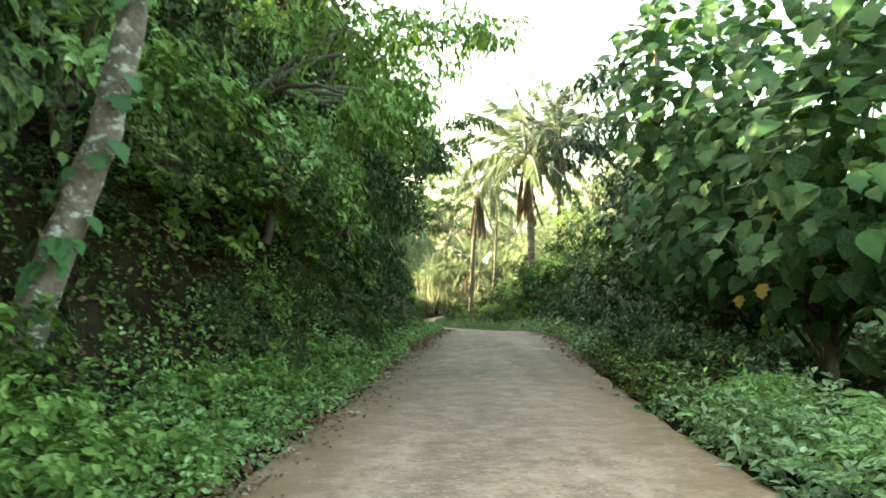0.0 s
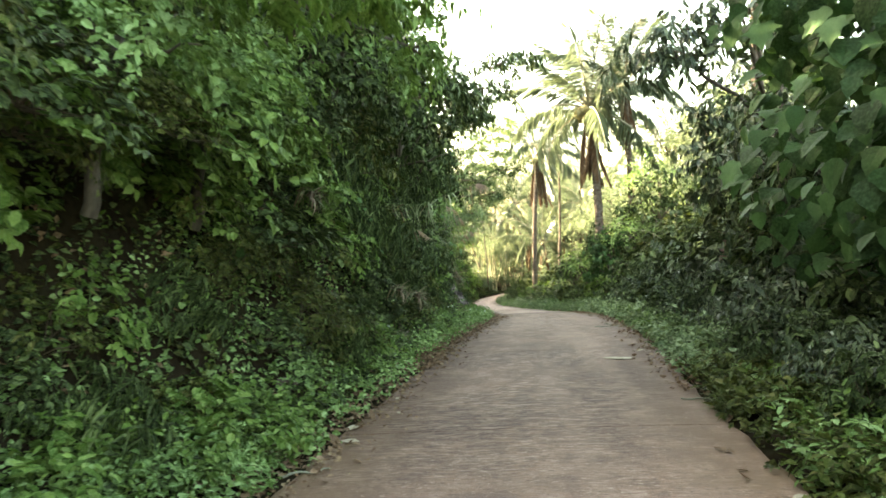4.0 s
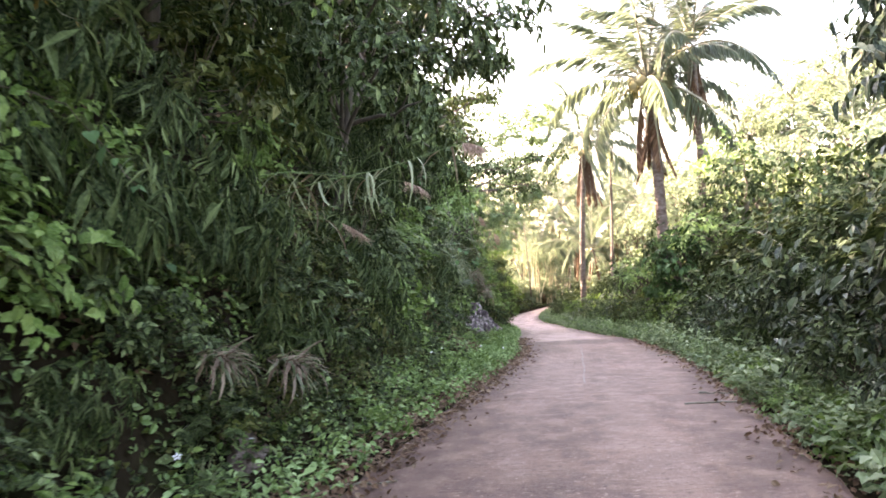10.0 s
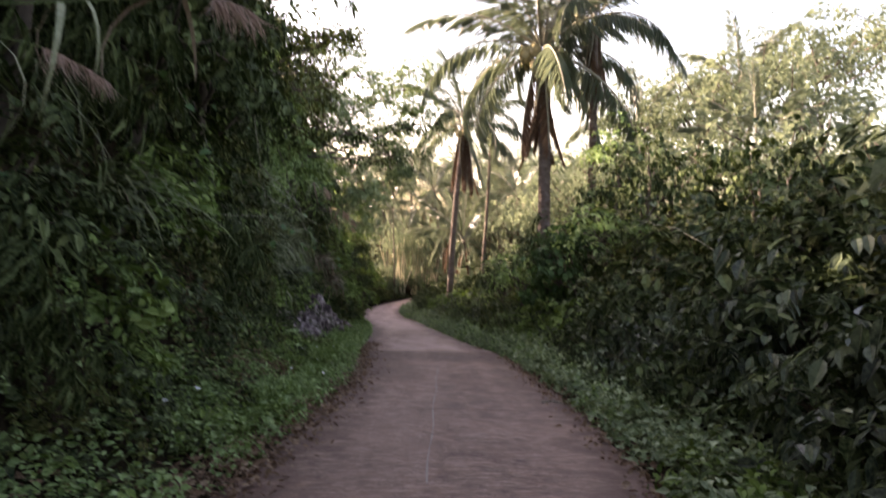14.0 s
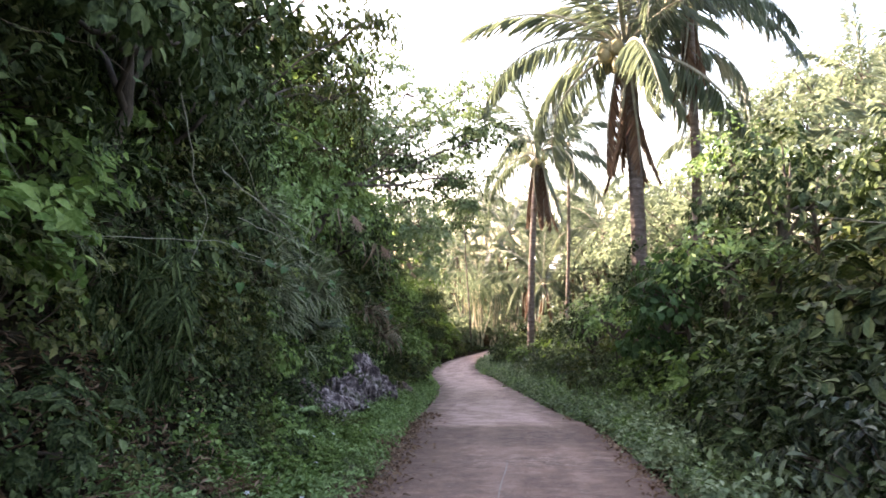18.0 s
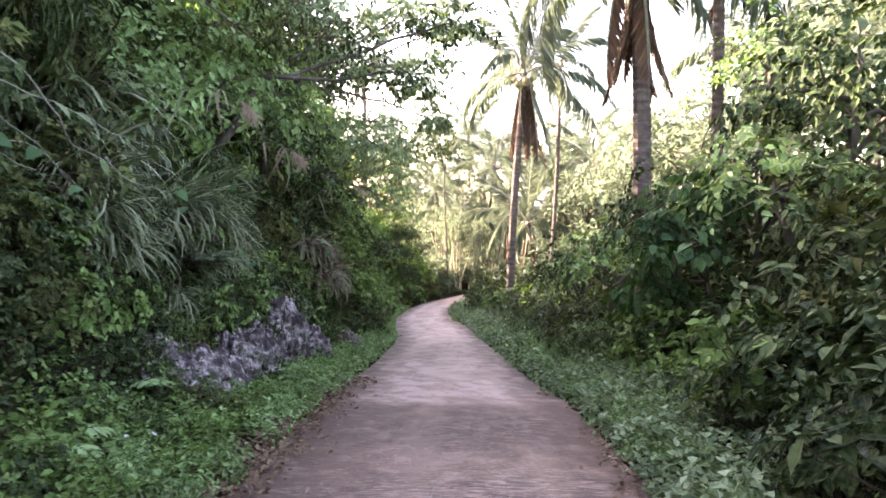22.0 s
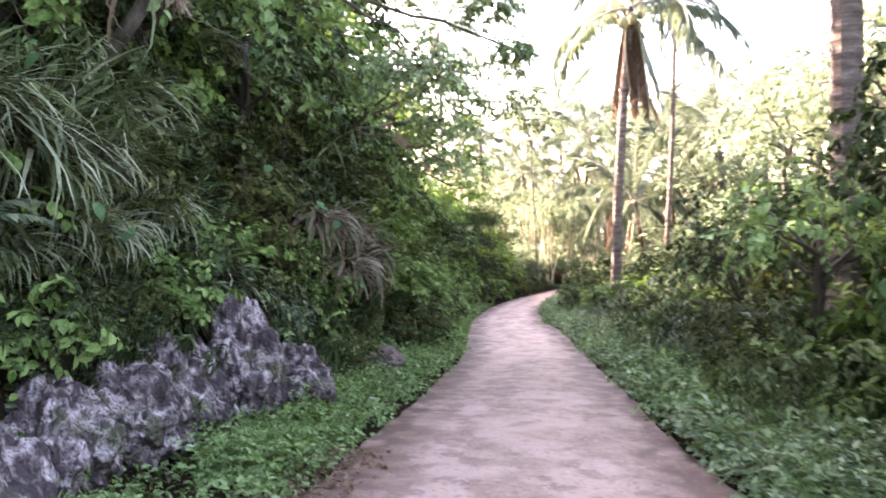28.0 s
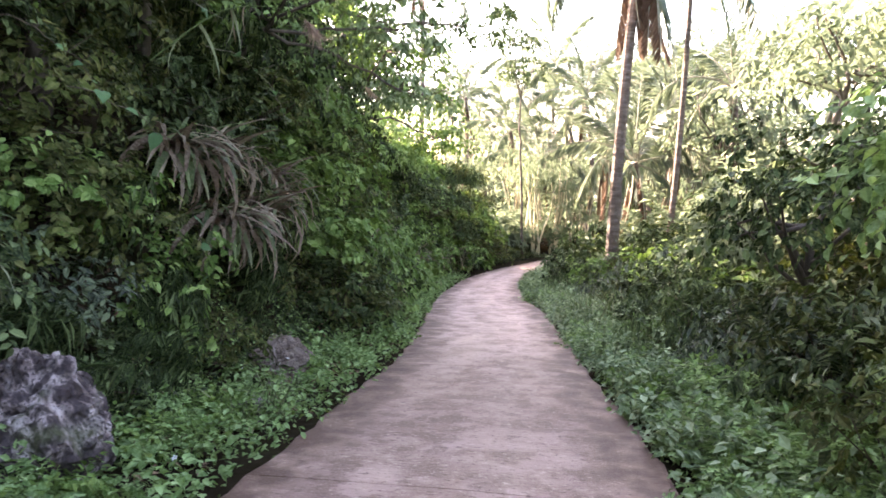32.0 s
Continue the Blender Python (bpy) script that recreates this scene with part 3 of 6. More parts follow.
# ---- shrubs ----
def cluster_leaves(r, shape, size, tips, per, spread, squash=0.8, droop=0.3, low=-0.15):
    """Leafy twigs on an uneven dome of radius one: each carries its leaves in two rows, with their faces to the light."""
    d = unit(r.normal(0, 1, (tips, 3)))
    d[:, 2] = np.abs(d[:, 2]) + low
    d = unit(d)
    rad = r.uniform(0.3, 1.0, tips) ** 0.55 * (1 + 0.34 * np.sin(d[:, 0] * 5 + r.uniform(0, 6)) * np.cos(d[:, 1] * 4 + r.uniform(0, 6)))
    tip = d * rad[:, None] * np.array([1, 1, squash])
    n = tips * per
    twig = unit(d * 0.9 + r.normal(0, 0.5, (tips, 3)) - np.array([0, 0, 0.45 * droop]))
    face = unit(d * 0.5 + np.array([0, 0, 1.0]) + r.normal(0, 0.3, (tips, 3)))
    side = unit(np.cross(twig, face))
    s = np.tile((np.arange(per) + 0.5) / per, tips)
    sign = np.tile(np.where(np.arange(per) % 2, 1.0, -1.0), tips)
    sign[per - 1::per] = 0.15
    reach = np.repeat(spread * r.uniform(2.8, 5.2, tips), per)
    tw, sd, fc = (np.repeat(k, per, axis=0) for k in (twig, side, face))
    pos = np.repeat(tip, per, axis=0) + tw * ((s - 0.5) * reach)[:, None] + r.normal(0, spread * 0.16, (n, 3))
    pos[:, 2] -= 0.22 * reach * s * s
    along = tw * 0.55 + sd * sign[:, None] + r.normal(0, 0.24, (n, 3))
    along[:, 2] -= droop * r.uniform(0.5, 1.4, n)
    up = fc + r.normal(0, 0.16, (n, 3))
    return tip, scatter(shape, pos, along, up, size * r.uniform(0.55, 1.25, n) * (1.1 - 0.35 * s))


def branching(r, tip, count, thick, base=(0, 0, -0.3)):
    pieces = []
    for k in range(0, len(tip), max(1, len(tip) // count)):
        b = np.array(base) + r.normal(0, 0.05, 3) * (1, 1, 0)
        pieces.append(tube(wobble(b, tip[k] * 0.95, 4, 0.05, r), np.linspace(thick, thick * 0.3, 4), 3))
    return join(*pieces)


def shrub(r, name, label, shape, mat, size, tips, per, spread, squash=0.8, droop=0.3, stem=TWIG, category="shrub", twigs=14):
    tip, leaves = cluster_leaves(r, shape, size, tips, per, spread, squash, droop)
    root = tagged(new(name), label, category)
    part("foliage", mesh_np("foliage", *leaves, mat), root)
    tagged(part("stem", mesh_np("stem", *branching(r, tip, twigs, 0.014), stem), root), kind="stuff")
    return root


for _ in range(3):
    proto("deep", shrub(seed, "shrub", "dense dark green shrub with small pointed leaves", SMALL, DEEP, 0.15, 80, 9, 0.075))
for _ in range(2):
    proto("olive", shrub(seed, "scrub_bush", "olive green scrub bush with fine dull leaves", CHIP, OLIVE, 0.135, 80, 9, 0.07, category="bush"))
    proto("fresh", shrub(seed, "leafy_bush", "fresh green leafy bush with soft pointed leaves", WIDE, FRESH, 0.18, 58, 7, 0.085, category="bush", stem=GREEN_STEM))
    proto("oval", shrub(seed, "broadleaf_bush", "bush with broad glossy oval dark green leaves", OVAL, BLUISH, 0.155, 66, 8, 0.085, droop=0.55, category="bush"))
    proto("pale", shrub(seed, "broadleaf_bush", "bush with large pale green hanging oval leaves", OVAL, PALE_GREEN, 0.155, 62, 8, 0.085, droop=0.6, category="bush"))
    proto("lance", shrub(seed, "bamboo_shrub", "bamboo-like shrub with long drooping narrow leaves", LANCE, DEEP, 0.30, 75, 11, 0.10, droop=1.1, stem=GREEN_STEM))
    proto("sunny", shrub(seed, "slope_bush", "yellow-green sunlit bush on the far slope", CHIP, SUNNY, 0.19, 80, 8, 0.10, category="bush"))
    proto("herb", shrub(seed, "weed_plant", "low bright green weed with toothed leaves", WIDE, FRESH, 0.19, 46, 7, 0.13, squash=0.7, droop=0.2, stem=GREEN_STEM, category="weed", twigs=8))


for _ in range(2):
    proto("verge_herb", shrub(seed, "verge_herb", "bushy pale green verge herb with pointed leaves", hexa(0.22, 0.2, 0.3), FERN, 0.21, 52, 8, 0.11, squash=1.0, droop=0.1, stem=GREEN_STEM, category="herb", twigs=8))


# ---- grasses ----
def blades(r, count, length, bend=(0.8, 2.6), w=0.013, lean=0.8, base=0.18, toward=None):
    pieces = []
    for b in np.linspace(bend[0], bend[1], 4):
        n = count // 4
        a = r.uniform(0, 2 * np.pi, n) if toward is None else r.normal(toward, 0.75, n)
        tilt = r.uniform(0.1, lean, n)
        along = np.stack([np.cos(a) * np.sin(tilt), np.sin(a) * np.sin(tilt), np.cos(tilt)], 1)
        up = np.stack([-np.cos(a) * np.cos(tilt), -np.sin(a) * np.cos(tilt), np.sin(tilt)], 1)
        pos = np.stack([np.cos(a), np.sin(a), 0 * a], 1) * r.uniform(0, base, n)[:, None] + r.normal(0, base * 0.4, (n, 3)) * (1, 1, 0)
        pieces.append(scatter(blade_shape(b, w / length), pos, along, up, length * r.uniform(0.45, 1.15, n)))
    return join(*pieces)


def grass_clump(r, name, label, mat, count, length, dry=0, green=0, **kw):
    root = tagged(new(name), label, "grass")
    part("foliage", mesh_np("foliage", *blades(r, count, length, **kw), mat), root)
    if green:
        part("green_foliage", mesh_np("green_foliage", *blades(r, green, length * 0.9, **kw), BLADE), root, "green blades among the paler ones")
    if dry:
        part("dead_foliage", mesh_np("dead_foliage", *blades(r, dry, length * 0.8, bend=(2.0, 3.4), w=0.016, lean=1.3), STRAW), root, "dry straw-coloured dead blades")
    return root


for _ in range(2):
    proto("reed", grass_clump(seed, "reed_clump", "tall clump of long arching green reed grass", REED, 56, 1.4, dry=24, green=88, w=0.034, lean=1.1, bend=(1.0, 2.7), base=0.3, toward=0.0))
    proto("dark_reed", grass_clump(seed, "reed_clump", "clump of long thin drooping green blades", BLADE, 70, 1.5, dry=10, w=0.018, lean=1.0, bend=(1.2, 2.9), base=0.25, toward=0.0))
    proto("tuft", grass_clump(seed, "grass_tuft", "small tuft of green grass on the verge", BLADE, 70, 0.45, w=0.009, bend=(0.6, 2.0), base=0.1))
    proto("straw", grass_clump(seed, "dry_grass_clump", "hanging clump of dry straw-brown grass blades", STRAW, 64, 0.95, green=30, w=0.05, lean=1.5, bend=(0.9, 2.9), base=0.3, toward=0.0))


# ---- ferns ----
def fern_frond(r, mat_leaf, pairs=17, length=1.0, bend=1.3, width=0.22):
    s = np.linspace(0.0, 1, pairs + 2)
    a = bend * s
    y, z = np.sin(a) / bend, -(1 - np.cos(a)) / bend
    line = np.stack([0 * s, y, z], 1) * length
    stem = tube(line, np.linspace(0.008, 0.002, len(s)) * length, 4)
    pos, along, up, size = [], [], [], []
    for i in range(2, pairs + 2):
        t = unit(line[min(i + 1, pairs + 1)] - line[i - 1])
        for side in (-1, 1):
            pos.append(line[i])
            along.append(np.array([side, 0, -0.15]) + t * 0.45 + r.normal(0, 0.08, 3))
            up.append(np.array([0, -t[2], t[1]]) + r.normal(0, 0.08, 3))
            size.append(length * width * 1.6 * math.sin(math.pi * (0.12 + 0.85 * (i - 1) / pairs)) ** 0.7)
    lf = scatter(LANCE_WIDE, np.array(pos), np.array(along), np.array(up), np.array(size))
    n = len(stem[1])
    v, t = join(stem, lf)
    return mesh_np("frond", v, t, [GREEN_STEM, mat_leaf], np.r_[np.zeros(n), np.ones(len(t) - n)])


LANCE_WIDE = leaf_shape([(0, 0.02), (0.3, 0.15), (0.65, 0.12), (1, 0.004)], 0.2, 0.25)


def fern(r, label, mat_leaf, fronds=8, name="fern", up=0.9, **kw):
    root = tagged(new(name), label, "fern")
    kinds = [fern_frond(r, mat_leaf, **kw) for _ in range(3)]
    for i in range(fronds):
        part("frond", kinds[i % 3], root, m=pose(0, 0, 0, 0, 0, i * 360 / fronds + r.uniform(-18, 18)) @ pose(0, 0.02, 0, math.degrees(up) + r.uniform(-14, 10), 0, 0))
    return root


for _ in range(2):
    proto("fern", fern(seed, "bright green fern with feathery fronds on the verge", FERN))
proto("cycad", fern(seed, "large feathery plant with stiff blue-green fronds", BLUISH, fronds=9, name="feather_plant", pairs=20, width=0.2))


# ---- palms ----
def palm_frond(r, length=3.6, pairs=44, bend=1.25, hang=0.75, mat_leaf=None, wide=1.0, side_way=1.0, forward=0.45):
    """A coconut frond along +Y: an arched midrib with leaflets that hang from it."""
    n = pairs + 6
    s = np.linspace(0, 1, n)
    a = bend * s ** 1.3
    st = length / (n - 1)
    line = np.cumsum(np.stack([0 * s, np.cos(a) * st, -np.sin(a) * st], 1), axis=0)
    line[:, 0] = r.normal(0, 0.25) * s ** 2
    rib = tube(line[::3], np.linspace(0.045, 0.006, len(line[::3])), 5)
    pos, along, up, size = [], [], [], []
    for i in range(6, n):
        k = (i - 6) / pairs
        t = unit(line[i] - line[i - 1])
        nrm = np.array([0, -t[2], t[1]])
        for side in (-1, 1):
            if r.random() < 0.12 + 0.25 * (math.sin(i * 0.9 + side) > 0.93):
                continue
            pos.append(line[i])
            along.append(np.array([side * side_way * r.uniform(0.5, 1.25), 0, 0]) + t * (forward + 0.6 * k + r.normal(0, 0.1)) + np.array([0, 0, -hang * r.uniform(0.6, 1.3)]))
            up.append(nrm + np.array([side * 0.5, 0, 0]) + r.normal(0, 0.1, 3))
            size.append(length * 0.235 * math.sin(math.pi * (0.2 + 0.74 * k)) ** 0.6 * r.uniform(0.85, 1.1))
    leaf = kite(0.026 * wide, 0.4, 0.4)
    lf = scatter(leaf, np.array(pos), np.array(along), np.array(up), np.array(size))
    c = len(rib[1])
    v, t = join(rib, lf)
    return mesh_np("frond", v, t, [PALE_STEM, mat_leaf], np.r_[np.zeros(c), np.ones(len(t) - c)])


PALM_SEED = np.random.default_rng(5)
GREEN_FRONDS = [palm_frond(PALM_SEED, 3.5, 58, b, h, FROND, 0.95) for b, h in ((1.2, 0.7), (1.6, 0.9), (1.95, 0.9), (0.75, 0.35), (1.0, 0.5))]
DEAD_FRONDS = [palm_frond(PALM_SEED, 2.6, 44, b, 0.15, DEAD_PALM, 1.0, 0.30, 1.0) for b in (0.12, 0.3)]


def coconut():
    bm = bmesh.new()
    bmesh.ops.create_icosphere(bm, subdivisions=2, radius=0.13)
    for v in bm.verts:
        v.co.z *= 1.25
        k = 1 + 0.12 * math.cos(3 * math.atan2(v.co.y, v.co.x))
        v.co.x *= k
        v.co.y *= k
    me = bpy.data.meshes.new("coconut")
    bm.to_mesh(me)
    bm.free()
    me.materials.append(NUT)
    for p in me.polygons:
        p.use_smooth = True
    return me


COCONUT = coconut()


def palm(r, foot, top, radius=0.16, fronds=17, dead=4, nuts=8, size=1.0, label="", sweep=0.3, name="coconut_palm", group=""):
    """A palm: ringed trunk, a crown of fronds in tiers, hanging dead fronds, nuts."""
    foot, top = np.array(foot, float), np.array(top, float)
    root = tagged(new(name), label or "tall coconut palm with a grey ringed trunk", "palm", group)
    root.matrix_basis = pose(*foot)
    rise = top - foot
    n = max(24, int(rise[2] / 0.09))
    s = np.linspace(0, 1, n)
    line = s[:, None] * rise + np.stack([np.sin(np.pi * s) * sweep, np.sin(np.pi * s) * sweep * 0.4, 0 * s], 1)
    rad = radius * (1.0 - 0.3 * s + 0.5 * np.exp(-s * 16)) * np.where(np.arange(n) % 2 == 0, 1.05, 0.96)
    part("trunk", mesh_np("trunk", *tube(line, rad, 10), PALM_BARK, smooth=False), root)
    crown = pose(*rise)
    for i in range(fronds):
        k = i / fronds
        tilt = 84 - 66 * k - 48 * k * k + r.uniform(-8, 8)
        f = GREEN_FRONDS[3 if k < 0.25 else 4 if k < 0.45 else int(r.integers(3))]
        q = size * r.uniform(0.85, 1.1)
        part("frond", f, root, m=crown @ pose(0, 0, 0, 0, 0, i * 137.5 + r.uniform(-12, 12)) @ pose(0, 0.08, 0.1 - 0.2 * k, tilt, 0, 0) @ Matrix.Diagonal((q, q, q, 1)))
    for i in range(dead):
        q = size * r.uniform(0.7, 1.0)
        part("dead_frond", DEAD_FRONDS[i % 2], root, "dry brown frond hanging down", crown @ pose(0, 0, 0, 0, 0, r.uniform(0, 360)) @ pose(0, 0.14, -0.2, -74 - r.uniform(0, 17), 0, 0) @ Matrix.Diagonal((q, q, q, 1)))
    for i in range(nuts):
        a = i * 2.4
        q = 0.3 + 0.14 * (i % 3 == 1)
        part("coconut", COCONUT, root, "pale green-brown coconut", crown @ pose(size * q * math.cos(a), size * q * math.sin(a), size * (-0.08 - 0.13 * (i % 4)), 0, 20, math.degrees(a)) @ Matrix.Diagonal((size, size, size, 1)))
    return root


def gz(x, y):
    return float(ground_z(x, y))


palm(PALM_SEED, (4.8, 43.2, gz(4.8, 43.2) - 0.1), (4.65, 43.2, 6.6), 0.24, 21, 12, 26, 1.4, "coconut palm bearing nuts above dry hanging fronds", 0.12)
palm(PALM_SEED, (6.15, 42.6, gz(6.15, 42.6) - 0.1), (6.25, 42.6, 7.6), 0.15, 15, 5, 5, 1.15, "slender coconut palm behind a nut-bearing palm", 0.1)
palm(PALM_SEED, (2.0, 57.5, gz(2.0, 57.5) - 0.1), (2.6, 58.0, 5.9), 0.18, 16, 14, 8, 1.3, "coconut palm beside the lane with brown hanging fronds", -0.1)
palm(PALM_SEED, (3.65, 60.0, gz(3.65, 60.0) - 0.1), (4.2, 60.3, 6.8), 0.10, 9, 3, 3, 0.75, "thin grey coconut palm behind a larger one", 0.1)
palm(PALM_SEED, (6.0, 23.0, gz(6, 23) - 0.1), (6.3, 23.2, 11.5), 0.15, 14, 3, 5, 0.9, "tall palm trunk rising out of roadside bushes", 0.1)
GROVE = [(-6.5, 84, 7.5), (-3.0, 90, 8.0), (1.0, 80, 6.0), (3.5, 88, 8.5), (6.0, 72, 6.0), (8.5, 68, 7.0), (8.0, 82, 8.5), (5.0, 66, 5.0), (13.5, 76, 8.0),
         (12.0, 45, 6.0), (-9.0, 95, 8.0), (-0.5, 75, 4.5), (-2.6, 78, 5.5), (2.6, 70, 4.5), (-7.4, 76, 13.5), (4.4, 71, 6.2), (7.0, 77, 9.0), (4.9, 84, 9.5), (3.2, 64.5, 4.2), (6.4, 64, 6.6), (14.5, 52, 9.5), (10.5, 50.5, 8.0), (1.2, 76, 7.6), (-0.4, 83, 9.5)]
for x, y, h in GROVE:
    z = gz(x, y)
    palm(PALM_SEED, (x, y, z - 0.1), (x + rng.uniform(-0.8, 0.8), y + rng.uniform(-0.6, 0.6), z + h), 0.14, 11, 3, 0, 0.95, "sunlit coconut palm in the far grove", rng.uniform(-0.4, 0.4), group="far palm grove")


# ---- trees ----
def tree(r, name, label, shape, mat, size, clumps, per, bark=BARK, height=1.6, squash=0.85, spread=0.13, droop=0.35, thick=0.075):
    """A tree with a crown of radius one whose centre is the origin; the trunk comes up from below."""
    root = tagged(new(name), label, "tree")
    tip, leaves = cluster_leaves(r, shape, size, clumps, per, spread, squash, droop, low=-0.45)
    part("crown", mesh_np("crown", *leaves, mat), root)
    line = wobble((0.15, 0, -height), (0, 0, -0.1), 9, 0.03, r)
    part("trunk", mesh_np("trunk", *tube(line, np.linspace(thick, thick * 0.55, 9), 8), bark, smooth=True), root)
    for k in range(0, clumps, max(1, clumps // 9)):
        part("limb", mesh_np("limb", *tube(wobble(line[5 + int(r.integers(4))], tip[k] * 0.92, 6, 0.035, r), np.linspace(thick * 0.4, 0.008, 6), 5), bark, smooth=True), root)
    return root


for _ in range(3):
    proto("dark_tree", tree(seed, "tree", "small-leaved dark green tree leaning from the bank", SMALL, DEEP, 0.11, 120, 13, spread=0.10))
for _ in range(2):
    proto("oval_tree", tree(seed, "broadleaf_tree", "broadleaf tree with hanging green leaves over the lane", WIDE, DEEP, 0.115, 105, 11, droop=0.8, spread=0.10))
    proto("hill_tree", tree(seed, "tree", "tall dark green tree on the hill above the bank, mostly out of view", CHIP, DEEP, 0.13, 120, 13, spread=0.10))
    proto("light_tree", tree(seed, "light_leaved_tree", "tree with light green pointed leaves leaning from the bank", WIDE, FERN, 0.115, 100, 10, spread=0.10))
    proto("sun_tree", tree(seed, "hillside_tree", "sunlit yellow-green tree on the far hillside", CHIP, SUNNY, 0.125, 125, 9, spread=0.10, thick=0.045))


def crown(kind, x, y, z, r, lean=(0, 0), group="", squash=1.0, label=""):
    return put(kind, pose(x, y, z, lean[0], lean[1], rng.uniform(0, 360) if lean == (0, 0) else 0), (r, r, r * squash), group, label)


# trees that lean out from the top of the bank
y = 3.0
while y < 50:
    h = float(np.interp(y, [0, 7.5, 10, 44, 50], [3.7, 3.7, 4.7, 4.8, 3.9]))
    base = float(road_z(y))
    x = float(left(y)) - float(np.interp(y, [0, 7.5, 9.5, 15, 18, 28, 32], [2.3, 2.3, 2.7, 2.6, 1.9, 1.75, 2.6])) + rng.uniform(-0.35, 0.2)
    # Light-leaved kinds weigh more where the bank looks lit, light carried by leaf colour.
    light = 4 if y < 19.5 else 0.3 if y < 33 else 9
    crown(pick([("dark_tree", 2), ("oval_tree", 1.5), ("light_tree", light)]), x, y + rng.uniform(-0.5, 0.5), base + h + rng.uniform(-0.5, 0.5), rng.uniform(1.3, 1.65), (rng.uniform(-8, 8), rng.uniform(8, 22)), "bank trees")
    crown(pick([("dark_tree", 2), ("oval_tree", 1.5), ("light_tree", light)]), x - rng.uniform(0.7, 1.5) - (0.4 if 33 < y < 45 else 0), y + rng.uniform(0.3, 1.6), base + h + rng.uniform(2.0, 2.9) - (0.5 if 33 < y < 45 else 0), rng.uniform(1.6, 2.1), (rng.uniform(-8, 8), rng.uniform(5, 18)), "bank trees")
    y += 2.3
# More light-leaved crowns where leaves catch light, brightness put into their colour.
for x, y, z, r in [(-2.0, 10.4, 2.9, 0.85), (-2.0, 12.2, 2.7, 0.8), (-2.2, 13.7, 3.0, 0.85), (-2.3, 15.3, 3.1, 0.8)]:
    crown("light_tree", x, y, z, r, (0, 20), "bank trees")
# taller wood on the hill behind
for x, y, h, r in [(-5.5, 8, 6.5, 2.4), (-5.5, 15, 6.5, 2.4), (-5, 22, 6.5, 2.4), (-5.5, 29, 6.5, 2.4), (-5.5, 36, 6.2, 2.4), (-5.5, 43, 5.2, 2.3), (-6, -3, 5, 2.8), (-9, 52, 2.6, 2.2)]:
    crown("hill_tree", x, y, gz(x, y) + h * 0.75, r, group="hill trees")
for x, y, z, r in [(-6.6, 57.0, 4.2, 2.0), (-7.4, 61.5, 3.6, 2.1), (-6.8, 65.5, 2.8, 1.9)]:
    crown("hill_tree", x, y, z, r, group="hill trees")
# Unseen tall crowns, added to keep sky light and sun off bank and lane.
for i in range(20):
    y = -5 + 3.0 * i
    x = float(left(y)) - rng.uniform(3.6, 5.2)
    crown("hill_tree", x, y, float(road_z(y)) + rng.uniform(8.0, 9.6), rng.uniform(2.2, 2.8), group="hill trees")
# the far end of the bank, lower, its lit look put into lighter leaf kinds
for x, y, h, r in [(-4.4, 50.5, 4.2, 1.7), (-5.4, 52, 6.0, 2.0), (-5.0, 54.5, 4.4, 1.8), (-5.8, 56.5, 4.8, 1.7), (-4.5, 57.8, 3.6, 1.4), (-5.4, 59.5, 3.2, 1.2), (-5.2, 62.0, 3.2, 1.4), (-4.8, 64.8, 2.8, 1.3), (-3.7, 49.6, 3.4, 1.2), (-4.1, 53.0, 3.2, 1.2), (-4.5, 56.2, 3.4, 1.2), (-4.3, 59.6, 3.2, 1.2), (-4.1, 63.2, 3.0, 1.1)]:
    crown(pick([("dark_tree", 1), ("oval_tree", 1), ("light_tree", 3)]), x, y, gz(x, y) + h * 0.7, r, (0, 6), "far bank trees")
# the hillside opposite, in the sun
hill = np.random.default_rng(23)
for i in range(46):
    y = hill.uniform(16, 84)
    x = float(right(min(y, 70))) + hill.uniform(7.5, 26)
    r = hill.uniform(1.5, 2.6)
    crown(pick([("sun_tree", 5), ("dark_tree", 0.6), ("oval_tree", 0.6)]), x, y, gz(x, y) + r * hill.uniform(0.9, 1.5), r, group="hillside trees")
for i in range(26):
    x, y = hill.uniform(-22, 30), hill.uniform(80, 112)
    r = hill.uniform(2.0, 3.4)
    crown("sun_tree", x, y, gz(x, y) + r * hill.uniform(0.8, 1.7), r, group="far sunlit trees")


def far_woods():
    """A loose ring of distant trees that closes the view all round."""
    r = np.random.default_rng(31)
    n = 420
    a = r.uniform(0, 2 * np.pi, n)
    d = r.uniform(70, 120, n)
    cx, cy = d * np.cos(a) * 0.9, 30 + d * np.sin(a)
    keep = ~((np.abs(cx) < 30) & (cy > -30) & (cy < 78))
    cx, cy = cx[keep], cy[keep]
    cz = ground_z(cx, cy) + r.uniform(1.0, 8.0, len(cx))
    per = 60
    c = np.repeat(np.stack([cx, cy, cz], 1), per, axis=0)
    d = unit(r.normal(0, 1, c.shape))
    pos = c + d * r.uniform(1.0, 3.6, (len(c), 1)) * np.array([1, 1, 1.2])
    v, t = scatter(WIDE, pos, d + r.normal(0, 0.5, d.shape), d + np.array([0, 0, 1.0]), r.uniform(0.5, 1.1, len(c)))
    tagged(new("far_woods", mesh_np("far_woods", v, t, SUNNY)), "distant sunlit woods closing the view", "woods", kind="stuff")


far_woods()


